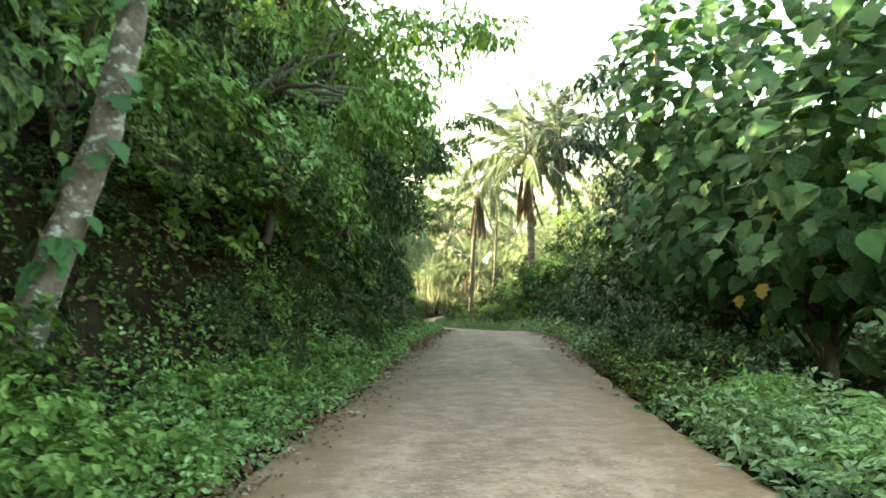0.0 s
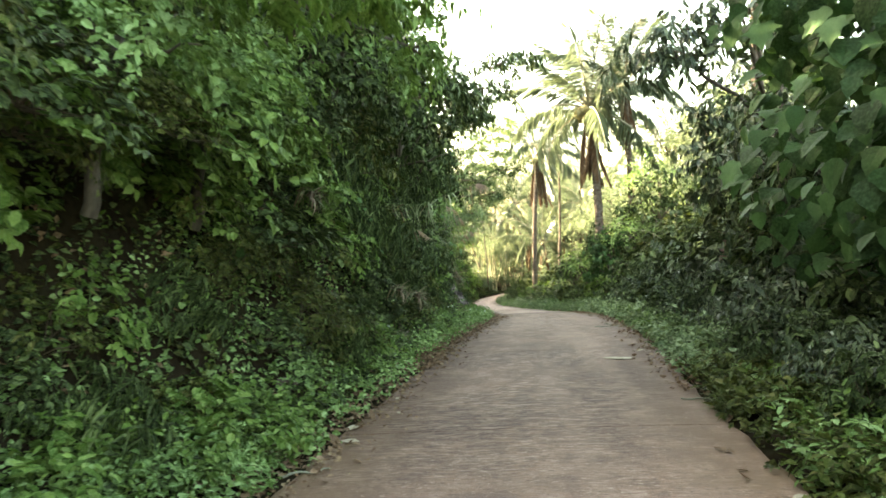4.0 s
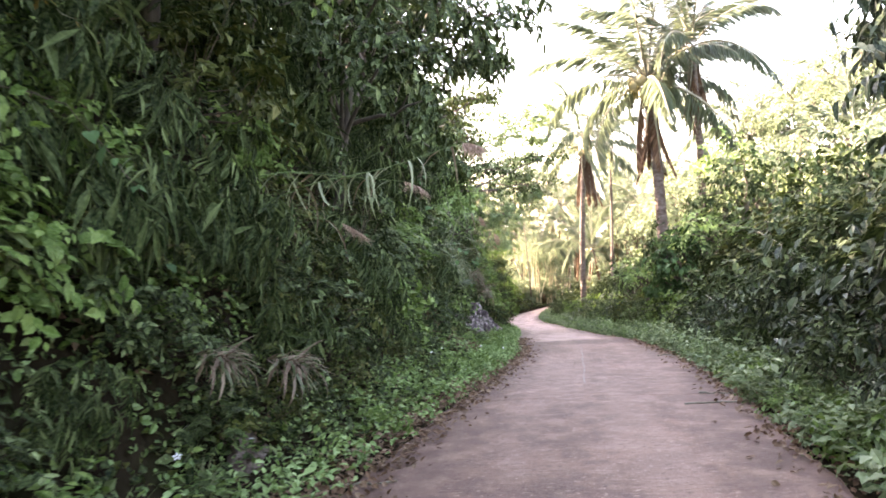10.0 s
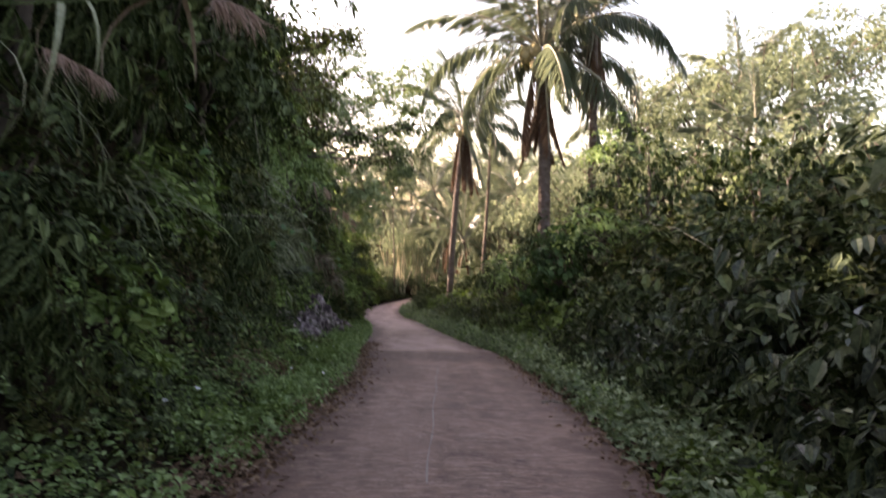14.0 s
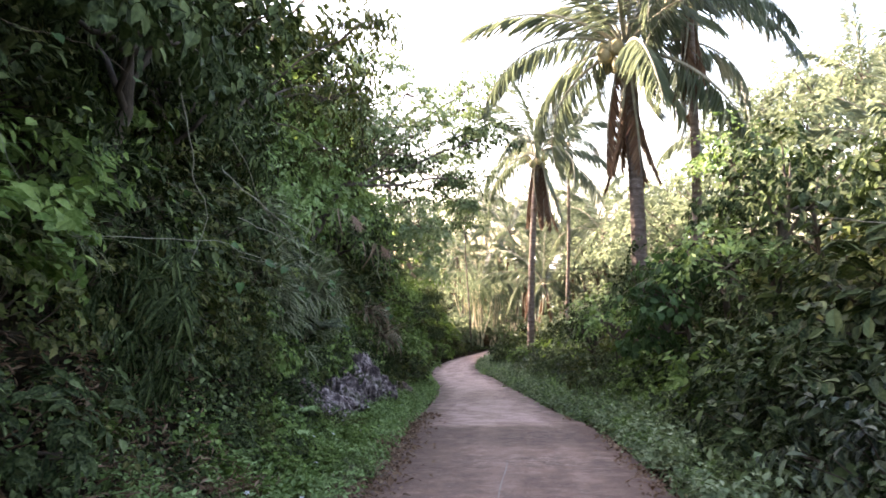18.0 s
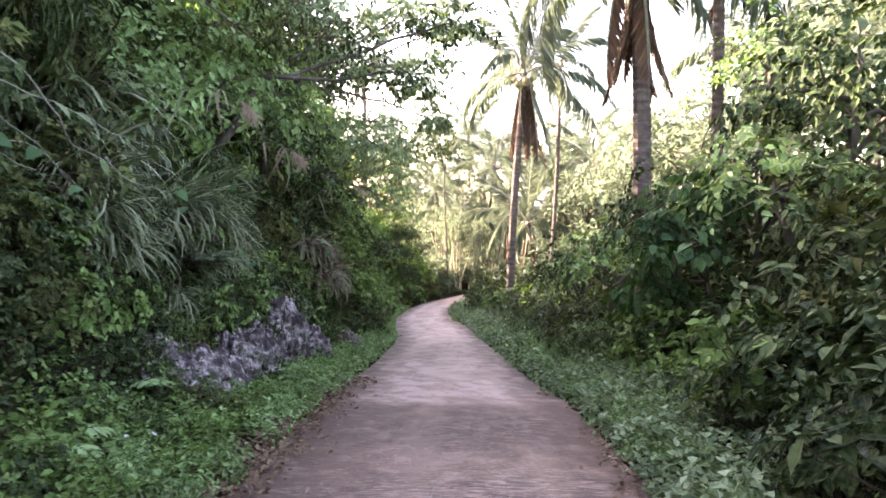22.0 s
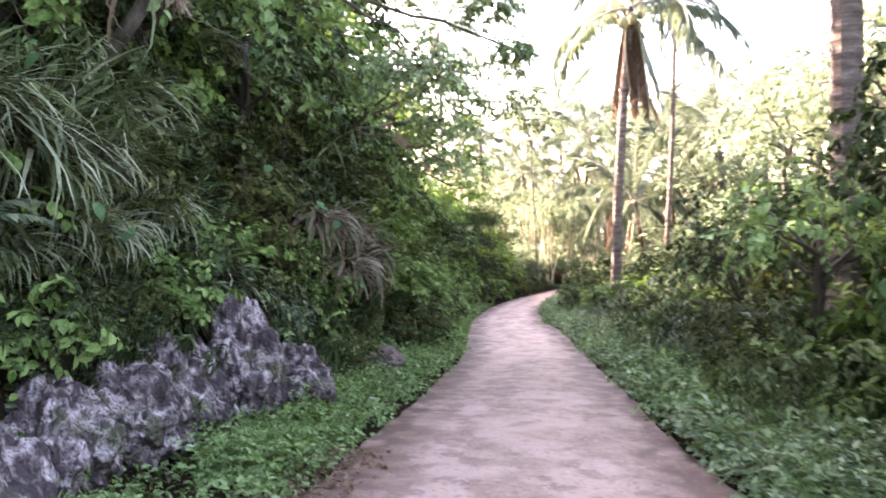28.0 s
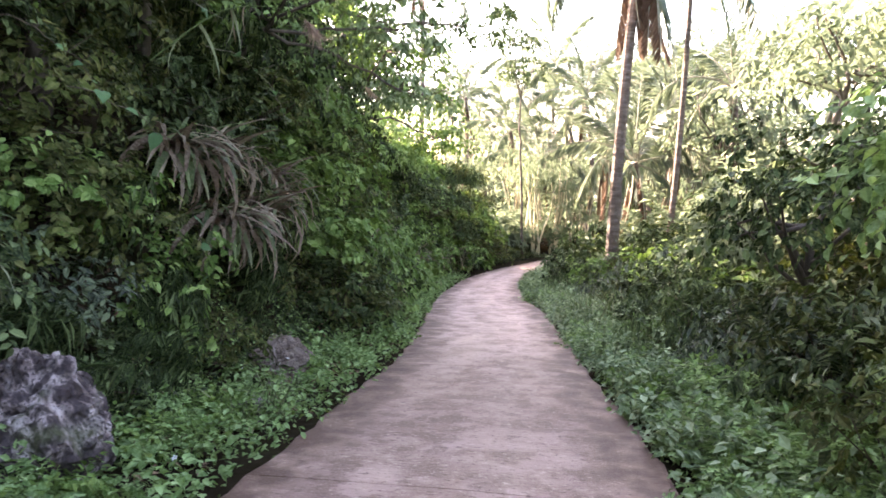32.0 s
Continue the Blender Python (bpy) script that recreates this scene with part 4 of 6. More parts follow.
# ---- shrubs of the bank ----
def plant_bank():
    r = rng
    y = 0.5
    while y < 74:
        k, off = float(np.interp(y, GRID_Y, BANK_D)), float(np.interp(y, GRID_Y, BANK_O))
        far = y > 46
        for d, s in ((0.85, 0.42), (1.15, 0.6), (1.5, 0.75), (2.0, 0.95), (2.8, 1.2), (4.0, 1.5)):
            if y > 66 and d > 1 or 4 < y < 12.5 and 1 < d < 2.5 and r.random() < 0.8:
                continue
            if (far and d == 1.15) or (d == 4.0 and y < 26):
                continue
            yy = y + r.uniform(-0.5, 0.5)
            x = float(left(yy)) - off - d * k + r.uniform(-0.15, 0.15)
            if (33 < yy < 41) and d < 1.3:
                continue
            mix = [("deep", 4), ("olive", 3), ("fresh", 1.2), ("lance", 0.8), ("oval", 0.3)]
            if y < 9 and d > 1:
                mix = [("deep", 4), ("olive", 0.6)]
            elif y < 11 and d < 1.6:
                mix = [("fresh", 3), ("deep", 3), ("olive", 1)]
            elif y < 15.5 and d > 1.3:
                mix = [("deep", 2), ("olive", 2), ("fresh", 5), ("lance", 0.6)]
            elif 15.5 < y < 33 and d > 1:
                mix = [("lance", 3.0), ("deep", 3), ("olive", 1.5), ("fresh", 0.6)]
            elif far:
                mix = [("fresh", 4), ("olive", 2), ("deep", 1.5), ("sunny", float(np.interp(y, [66, 69], [0, 30])))]
            sc = s * r.uniform(0.8, 1.25)
            put(pick(mix), pose(x, yy, gz(x, yy) + 0.08 * sc, r.uniform(-12, 12), r.uniform(5, 32) if d > 1 else 5, 0) @ pose(0, 0, 0, 0, 0, r.uniform(0, 360)), (sc, sc, sc * r.uniform(0.8, 1.15)), "bank shrubs")
        if 26 < y < 54:
            for d, s in ((1.35, 0.7), (1.7, 0.8), (2.3, 1.0), (2.7, 1.1)):
                yy = y + r.uniform(-0.6, 0.6)
                x = float(left(yy)) - off - d * k
                if d < 1.6 and 33 < yy < 41:
                    continue
                put(pick([("deep", 1.5), ("olive", 2), ("fresh", 5 if y > 45 else 1.6), ("lance", 1)]), pose(x, yy, gz(x, yy) + 0.25, r.uniform(-15, 15), r.uniform(20, 55), 0) @ pose(0, 0, 0, 0, 0, r.uniform(0, 360)), s * r.uniform(0.85, 1.2), "bank shrubs")
        y += 1.35 if not far else 1.7


plant_bank()
# leafy boughs that hang over the hollow in the bank near the start
for i in range(22):
    y = 7.3 + 0.32 * i + rng.uniform(-0.2, 0.2)
    x = float(left(y)) - rng.uniform(0.7, 1.5)
    sc = rng.uniform(0.5, 0.75)
    put(pick([("fresh", 3), ("deep", 2.5), ("olive", 1)]), pose(x, y, float(road_z(y)) + rng.uniform(2.5, 3.4), rng.uniform(-12, 12), rng.uniform(15, 45), 0) @ pose(0, 0, 0, 0, 0, rng.uniform(0, 360)), (sc, sc, sc * 0.75), "bank shrubs")
for y in np.arange(9.0, 23.5, 0.52):
    k, off = float(np.interp(y, GRID_Y, BANK_D)), float(np.interp(y, GRID_Y, BANK_O))
    x = float(left(y)) - off - k * rng.uniform(0.75, 1.45)
    sc = rng.uniform(0.38, 0.58)
    put(pick([("deep", 2), ("olive", 1.4), ("fresh", 2 if y < 13 else 0.3), ("lance", 1.0)]), pose(x, float(y), gz(x, y) + 0.05, 0, rng.uniform(10, 40), 0) @ pose(0, 0, 0, 0, 0, rng.uniform(0, 360)), sc, "bank shrubs")
for i in range(34):
    y = 11.5 + 0.25 * i + rng.uniform(-0.15, 0.15)
    x = float(left(y)) - rng.uniform(1.0, 2.3)
    sc = rng.uniform(0.35, 0.65)
    put(pick([("deep", 3), ("olive", 1.5), ("fresh", 0.8)]), pose(x, y, gz(x, y) + rng.uniform(0.0, 0.3), rng.uniform(-12, 12), rng.uniform(15, 50), 0) @ pose(0, 0, 0, 0, 0, rng.uniform(0, 360)), sc, "bank shrubs")
# tall scrub close to the lane on the far part of the bank
for y in np.arange(46.5, 68.0, 1.05):
    for h in (0.4, 1.3, 2.3, 3.3) if y < 65 else (0.4, 1.2, 2.0):
        yy = y + rng.uniform(-0.4, 0.4)
        x = float(left(yy)) - 0.95 - 0.33 * h
        sc = rng.uniform(0.75, 1.05)
        put(pick([("deep", 1.5), ("olive", 2), ("fresh", 4)]), pose(x, yy, float(road_z(yy)) + h + 0.15, rng.uniform(-12, 12), rng.uniform(10, 40), 0) @ pose(0, 0, 0, 0, 0, rng.uniform(0, 360)), (sc, sc, sc * rng.uniform(0.9, 1.25)), "bank shrubs")


def plant_hedge():
    r = rng
    y = 8.0
    while y < 66:
        for d, s in ((0.95, 0.5), (1.5, 0.85), (2.3, 1.15), (3.5, 1.5), (5.2, 1.7)):
            yy = y + r.uniform(-0.6, 0.6)
            if y < 13.5 and d < 3:
                continue
            x = float(right(yy)) + d + r.uniform(-0.2, 0.3) + float(np.interp(y, [30, 38, 62], [0.0, 0.75, 0.5]))
            sc = s * r.uniform(0.8, 1.15) * float(np.interp(y, [8, 14, 20, 34, 42, 60], [1.1, 1.0, 1.15, 1.2, 1.0, 1.0]))
            mix = [("oval", 3.6), ("deep", 3), ("olive", 0.4), ("pale", 0.6)] if y < 27 else [("pale", 1.0), ("deep", 3.5), ("oval", 2.5), ("fresh", 0.5)] if y < 34 else [("deep", 2.5), ("fresh", 2.5), ("pale", 1.8), ("oval", 0.6), ("olive", 0.8)]
            if d > 3:
                mix = [("deep", 4), ("olive", 2), ("sunny", 1)]
            lift = 0.55 * sc if d < 3 else 0.9 * sc
            put(pick(mix), pose(x, yy, gz(x, yy) + lift, 0, r.uniform(-18, 4), r.uniform(0, 360)), (sc, sc, sc * 1.1), "roadside bushes")
        y += 1.45


plant_hedge()
thick = np.random.default_rng(37)
for i in range(46):
    y = 37.0 + i * 0.56 + thick.uniform(-0.3, 0.3)
    d = float(thick.choice([1.1, 1.7, 2.4, 3.1])) if y < 54 else float(thick.choice([1.4, 1.8, 2.4]))
    x = float(right(y)) + d + thick.uniform(-0.15, 0.25)
    if y > 46 and abs(x - 1.5 - 0.022 * (y - 34)) < 0.85:
        continue
    sc = 0.42 + 0.2 * d + thick.uniform(-0.06, 0.12)
    put(pick([("deep", 1.6), ("pale", 2.6), ("oval", 1.4), ("olive", 0.5), ("fresh", 1.6)]), pose(x, y, gz(x, y) + 0.5 * sc, 0, thick.uniform(-18, 4), thick.uniform(0, 360)), (sc, sc, sc * 1.25), "roadside bushes")
for i in range(14):
    y = 9.4 + 0.4 * i
    x = float(right(y)) + thick.uniform(0.85, 1.5)
    sc = thick.uniform(0.45, 0.62)
    put(pick([("deep", 2.5), ("oval", 2)]), pose(x, y, gz(x, y) + 0.5 * sc, 0, thick.uniform(-18, 4), thick.uniform(0, 360)), (sc, sc, sc * 1.2), "roadside bushes")
for y, d, sc in [(58.0, 1.4, 0.8), (59.4, 1.5, 0.85), (60.8, 1.5, 0.9), (59.6, 2.4, 1.3), (62.5, 1.6, 1.0), (64.0, 1.6, 1.0)]:
    x = float(right(y)) + d
    put("deep", pose(x, y, gz(x, y) + 0.7 * sc, 0, -8, thick.uniform(0, 360)), (sc, sc, sc * 1.3), "roadside bushes")
for y in np.arange(63.5, 71.5, 0.8):
    for h in (0.5, 1.5, 2.5, 3.5):
        yy = float(y) + thick.uniform(-0.3, 0.3)
        x = -3.0 - 0.2 * h
        sc = thick.uniform(0.6, 0.85)
        put(pick([("deep", 3), ("olive", 1.5), ("lance", 1)]), pose(x, yy, float(road_z(yy)) + h, thick.uniform(-12, 12), thick.uniform(10, 35), 0) @ pose(0, 0, 0, 0, 0, thick.uniform(0, 360)), sc, "bank shrubs")


# ---- low weeds over the verges and bank, dry litter ----
def carpet(name, label, mat, shape, n, ylim, side, dlim, size, seedn, lift=(0.0, 0.12), gaps=0.25, steep=False, clump=0.0):
    """Small leaves in little rosettes over the ground beside the road."""
    r = np.random.default_rng(seedn)
    m = n // 5
    y = r.uniform(*ylim, m)
    u = r.random(m)
    d = dlim[0] + (dlim[1] - dlim[0]) * u
    if steep:
        d = np.interp(y, GRID_Y, BANK_O) + np.interp(u, [0, 0.2, 0.85, 1], [0.2, 0.75, 2.2, 3.2]) * np.interp(y, GRID_Y, BANK_D)
    x = left(y) - d if side < 0 else right(y) + d
    keep = fuzz(x, y, 2.3, seedn) + r.normal(0, 0.35, m) > gaps - 0.6
    x, y = np.repeat(x[keep], 5), np.repeat(y[keep], 5)
    n = len(x)
    x, y = x + r.normal(0, 0.05, n), y + r.normal(0, 0.05, n)
    ok = (left(y) - x > -0.06) | (x - right(y) > -0.06)
    x, y = x[ok], y[ok]
    n = len(x)
    z = ground_z(x, y) + 0.03 + r.uniform(*lift, n) + clump * np.clip(fuzz(x, y, 3.1, seedn + 5) + 0.2, 0, 1) * r.random(n)
    along = r.normal(0, 1, (n, 3)) * (1, 1, 0.45)
    e = 0.15
    nx, ny = -(ground_z(x + e, y) - ground_z(x - e, y)) / (2 * e), -(ground_z(x, y + e) - ground_z(x, y - e)) / (2 * e)
    up = unit(np.stack([np.clip(nx, -1.5, 1.5), np.clip(ny, -1.5, 1.5), np.ones(n)], 1)) + r.normal(0, 0.28, (n, 3))
    v, t = scatter(shape, np.stack([x, y, z], 1), along, up, size * r.uniform(0.5, 1.4, n))
    tagged(new(name, mesh_np(name, v, t, mat)), label, "weeds", kind="stuff")


carpet("verge_weeds", "low green weeds along the foot of the bank", FERN, WIDE, 58000, (-2, 62), -1, (-0.06, 1.6), 0.058, 41, (0, 0.16), 0.1, False, 0.25)
carpet("verge_weeds", "dense small-leaved weeds on the low slope of the bank", FRESH, WIDE, 11000, (28.0, 35.0), -1, (0.4, 1.5), 0.06, 51, (0, 0.2), -0.6, False, 0.25)
carpet("bank_creeper", "dark small-leaved weeds above the verge", DEEP, WIDE, 9000, (28.0, 35.0), -1, (1.2, 2.6), 0.075, 52, (0, 0.2), -0.6)
carpet("dry_heap", "brown heap of dead leaves and stems on the bank", DRY, LANCE, 2200, (25.0, 29.0), -1, (0.7, 1.7), 0.11, 47, (0, 0.35), 0.2)
# Shade under the large-leaved tree is put in as a darker leaf colour.
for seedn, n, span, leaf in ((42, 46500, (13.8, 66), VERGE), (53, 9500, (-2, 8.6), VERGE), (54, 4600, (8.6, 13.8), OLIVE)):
    carpet("verge_weeds", "low grey-green weeds along the open verge" if leaf == VERGE else "low weeds beside the lane, leaf colour darkened for shade", leaf, CHIP, n, span, 1, (-0.08, 1.5), 0.095, seedn, (0, 0.2), 0.0, False, 0.4)
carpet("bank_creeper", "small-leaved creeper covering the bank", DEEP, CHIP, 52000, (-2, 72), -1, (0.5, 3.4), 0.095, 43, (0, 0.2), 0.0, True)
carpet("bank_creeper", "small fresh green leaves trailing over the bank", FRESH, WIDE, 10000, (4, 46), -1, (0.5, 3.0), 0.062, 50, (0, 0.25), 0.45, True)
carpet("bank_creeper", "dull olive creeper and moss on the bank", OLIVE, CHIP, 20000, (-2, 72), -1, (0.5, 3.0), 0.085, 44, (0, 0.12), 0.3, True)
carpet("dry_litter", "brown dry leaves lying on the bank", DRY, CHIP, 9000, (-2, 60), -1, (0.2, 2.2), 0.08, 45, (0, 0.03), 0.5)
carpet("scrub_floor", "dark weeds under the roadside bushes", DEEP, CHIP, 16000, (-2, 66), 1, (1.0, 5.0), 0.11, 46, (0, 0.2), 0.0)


def wide_scrub(name, label, mat, seedn, n, side, dlim, size):
    """Knee-high growth over the ground behind the roadside plants."""
    r = np.random.default_rng(seedn)
    y = r.uniform(-12, 100, n)
    d = dlim[0] + (dlim[1] - dlim[0]) * r.random(n) ** 1.3
    x = left(y) - d if side < 0 else right(y) + d
    z = ground_z(x, y) + r.uniform(0.05, 0.5, n)
    v, t = scatter(CHIP, np.stack([x, y, z], 1), r.normal(0, 1, (n, 3)) * (1, 1, 0.6), np.array([0, 0, 1.0]) + r.normal(0, 0.45, (n, 3)), size * r.uniform(0.6, 1.4, n))
    tagged(new(name, mesh_np(name, v, t, mat)), label, "scrub", kind="stuff")


wide_scrub("valley_scrub", "low dull green scrub over the slope opposite", VERGE, 48, 30000, 1, (3.5, 34), 0.42)
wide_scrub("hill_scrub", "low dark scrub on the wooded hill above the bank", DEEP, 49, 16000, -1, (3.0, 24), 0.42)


# ---- limestone boulders at the foot of the bank ----
def boulder(r, x, y, z, rx, ry, rz_, label="grey-violet weathered limestone boulder with dark pits", category="rock", mat=None):
    bm = bmesh.new()
    bmesh.ops.create_icosphere(bm, subdivisions=5 if y > 35.5 else 4, radius=1.0)
    off = Vector(r.uniform(-50, 50, 3))
    for v in bm.verts:
        p = v.co.normalized()
        near, _ = noise.voronoi(Vector((p.x, p.y, p.z * 0.6)) * 1.9 + off)
        crack = min(near[1] - near[0], 0.3)
        fine, _ = noise.voronoi(Vector((p.x, p.y, p.z * 0.5)) * 5.5 + off)
        k = 0.86 + 0.30 * noise.noise(p * 1.5 + off) + 0.55 * crack + 0.16 * min(fine[1] - fine[0], 0.25)
        k += 0.07 * noise.noise(p * 8 + off) + 0.05 * noise.noise(Vector((p.x, p.y, p.z * 0.6)) * 17 + off) + 0.03 * noise.ridged_multi_fractal(p * 11 + off, 1.0, 2.0, 3, 1.0, 2.0)
        taper = 1 - 0.32 * max(0.0, p.z) + 0.12 * noise.noise(p * 2.7 - off)
        v.co = Vector((p.x * rx * taper, p.y * ry * taper, p.z * rz_)) * (k + 0.04)
    me = bpy.data.meshes.new("boulder")
    bm.to_mesh(me)
    bm.free()
    me.materials.append(mat or ROCK)
    ob = tagged(new("boulder", me), label, category, "bank boulders")
    ob.matrix_basis = pose(x, y, z, 0, 0, r.uniform(-25, 25))


rock_rng = np.random.default_rng(3)
for x, y, up, rx, ry, rz_ in [(-2.05, 33.9, 0.42, 0.42, 0.55, 0.50), (-1.95, 34.7, 0.38, 0.40, 0.50, 0.42), (-1.85, 35.3, 0.30, 0.34, 0.42, 0.38), (-2.0, 36.0, 0.42, 0.42, 0.55, 0.42),
                              (-2.05, 36.9, 0.40, 0.42, 0.6, 0.44), (-2.25, 37.8, 0.40, 0.50, 0.60, 0.48), (-2.05, 38.95, 0.52, 0.40, 0.48, 0.72), (-1.85, 39.7, 0.30, 0.44, 0.44, 0.44),
                              (-2.35, 38.4, 0.35, 0.4, 0.5, 0.5), (-1.68, 33.75, 0.2, 0.26, 0.30, 0.30), (-1.55, 34.45, 0.14, 0.22, 0.28, 0.24), (-1.95, 33.2, 0.3, 0.24, 0.3, 0.34), (-1.62, 28.6, 0.12, 0.32, 0.42, 0.24), (-1.55, 27.4, 0.18, 0.28, 0.34, 0.3), (-1.9, 29.4, 0.3, 0.3, 0.4, 0.34)]:
    boulder(rock_rng, x, y, float(road_z(y)) + up, rx, ry, rz_)
boulder(rock_rng, -1.9, 43.6, float(road_z(43.6)) + 0.12, 0.36, 0.55, 0.26, "low brown earthy rock in the weeds", mat=EARTHY_ROCK)
for x, y, up, rx, ry, rz_ in [(-1.75, 12.6, 0.12, 0.2, 0.4, 0.24), (-1.3, 17.4, 0.25, 0.2, 0.36, 0.18)]:
    boulder(rock_rng, x, y, float(road_z(y)) + up, rx, ry, rz_, "brown crumbling earth rock showing through the weeds", mat=EARTHY_ROCK)
boulder(rock_rng, -1.35, 41.7, float(road_z(41.7)) + 0.03, 0.16, 0.2, 0.11, "small grey stone lying in the weeds")


# ---- the leaning tree with climbing leaves ----
HEART_SHAPE = leaf_shape([(-0.13, 0.16), (-0.05, 0.36), (0.14, 0.38), (0.37, 0.66), (0.40, 0.42), (0.52, 0.32), (0.71, 0.37), (0.73, 0.19), (0.86, 0.09), (1.0, 0.004)], 0.2, 0.12)
NARROW_HEART = leaf_shape([(-0.08, 0.14), (0.03, 0.33), (0.25, 0.42), (0.5, 0.36), (0.72, 0.21), (0.88, 0.09), (1.0, 0.004)], 0.25, 0.15)
HEARTS = [mesh_np("leaf", *HEART_SHAPE, HEART, smooth=True), mesh_np("leaf", *NARROW_HEART, HEART, smooth=True)]
YELLOW_HEART = mesh_np("leaf", *HEART_SHAPE, YELLOWED, smooth=True)
TWIG_LEAF = mesh_np("leaf", *leaf_shape([(0, 0.02), (0.2, 0.15), (0.5, 0.2), (0.8, 0.1), (1.0, 0.004)], 0.35, 0.2), PALE_GREEN, smooth=True)
LIGHT_HEART = mesh_np("leaf", *NARROW_HEART, HEART, smooth=True)


def leaf_pose(pos, along, up, size):
    a = Vector(along).normalized()
    s = a.cross(Vector(up)).normalized()
    u = s.cross(a)
    m = Matrix((s, a, u)).transposed().to_4x4()
    return Matrix.Translation(Vector(pos)) @ m @ Matrix.Diagonal((size, size, size, 1))


def blotched_bark():
    m, nt, out = mat_new("lichen_bark")
    big, small, spots = tex(nt, "Noise", 4.0, 5, (1, 1, 0.6)), tex(nt, "Noise", 22.0, 6), tex(nt, "Noise", 7.5, 5, (1, 1, 1.6))
    c = ramp(nt, big, [(0.3, (0.09, 0.07, 0.055)), (0.6, (0.20, 0.145, 0.12))])
    c = mixc(nt, ramp(nt, spots, [(0.54, (0, 0, 0)), (0.60, (0.9, 0.9, 0.9))]), c, (0.42, 0.39, 0.35))
    c = mixc(nt, ramp(nt, small, [(0.45, (0, 0, 0)), (0.7, (0.6, 0.6, 0.6))]), c, (0.06, 0.05, 0.035))
    p = nt.nodes.new("ShaderNodeBsdfPrincipled")
    p.inputs["Roughness"].default_value = 0.9
    nt.links.new(c, p.inputs["Base Color"])
    nt.links.new(bump(nt, small, 0.8, 0.03), p.inputs["Normal"])
    nt.links.new(p.outputs[0], out.inputs[0])
    return m


LICHEN = blotched_bark()


def leaning_tree():
    r = np.random.default_rng(8)
    root = tagged(new("leaning_tree"), "leaning tree trunk with pale lichen-blotched bark and climbing leaves", "tree")
    base = np.array([-3.45, 6.02, gz(-3.3, 6.02) - 0.6])
    root.matrix_basis = pose(*base)
    key = np.array([base, (-3.08, 6.1, 1.25), (-2.86, 6.13, 1.85), (-2.62, 6.12, 2.45), (-2.40, 6.12, 3.4), (-2.25, 6.2, 4.6), (-2.3, 6.4, 6.2)]) - base
    s = np.linspace(0, 6, 40)
    line = np.stack([np.interp(s, range(7), key[:, i]) for i in range(3)], 1)
    line = np.stack([np.convolve(np.pad(line[:, i], 2, "edge"), np.ones(5) / 5, "valid") for i in range(3)], 1) + r.normal(0, 0.006, (40, 3))
    part("trunk", mesh_np("trunk", *tube(line, np.interp(s, [0, 1, 3, 6], [0.19, 0.15, 0.125, 0.09]) * (1 + 0.03 * np.sin(s * 9)), 14), LICHEN, smooth=True), root)
    tip, leaves = cluster_leaves(r, WIDE, 0.14, 110, 13, 0.16, 0.7, 0.6, -0.4)
    part("crown", mesh_np("crown", leaves[0] * 1.9 + line[-1] + np.array([0, 0, 0.6]), leaves[1], FRESH), root)
    for k in range(0, 110, 14):
        part("limb", mesh_np("limb", *tube(wobble(line[-3], tip[k] * 1.8 + line[-1] + np.array([0, 0, 0.6]), 6, 0.05, r), np.linspace(0.05, 0.012, 6), 5), LICHEN), root)
    for i in range(34):
        q = line[int(r.integers(2, 36))]
        a = r.uniform(0, 2 * math.pi)
        side = np.array([math.cos(a), -abs(math.sin(a)), 0])
        part("leaf", LIGHT_HEART if i % 3 else HEARTS[0], root, "climbing green leaf", leaf_pose(q + side * 0.16, side + np.array([0, 0, -0.9]), side + np.array([0, 0, 0.6]), r.uniform(0.12, 0.22)))


leaning_tree()


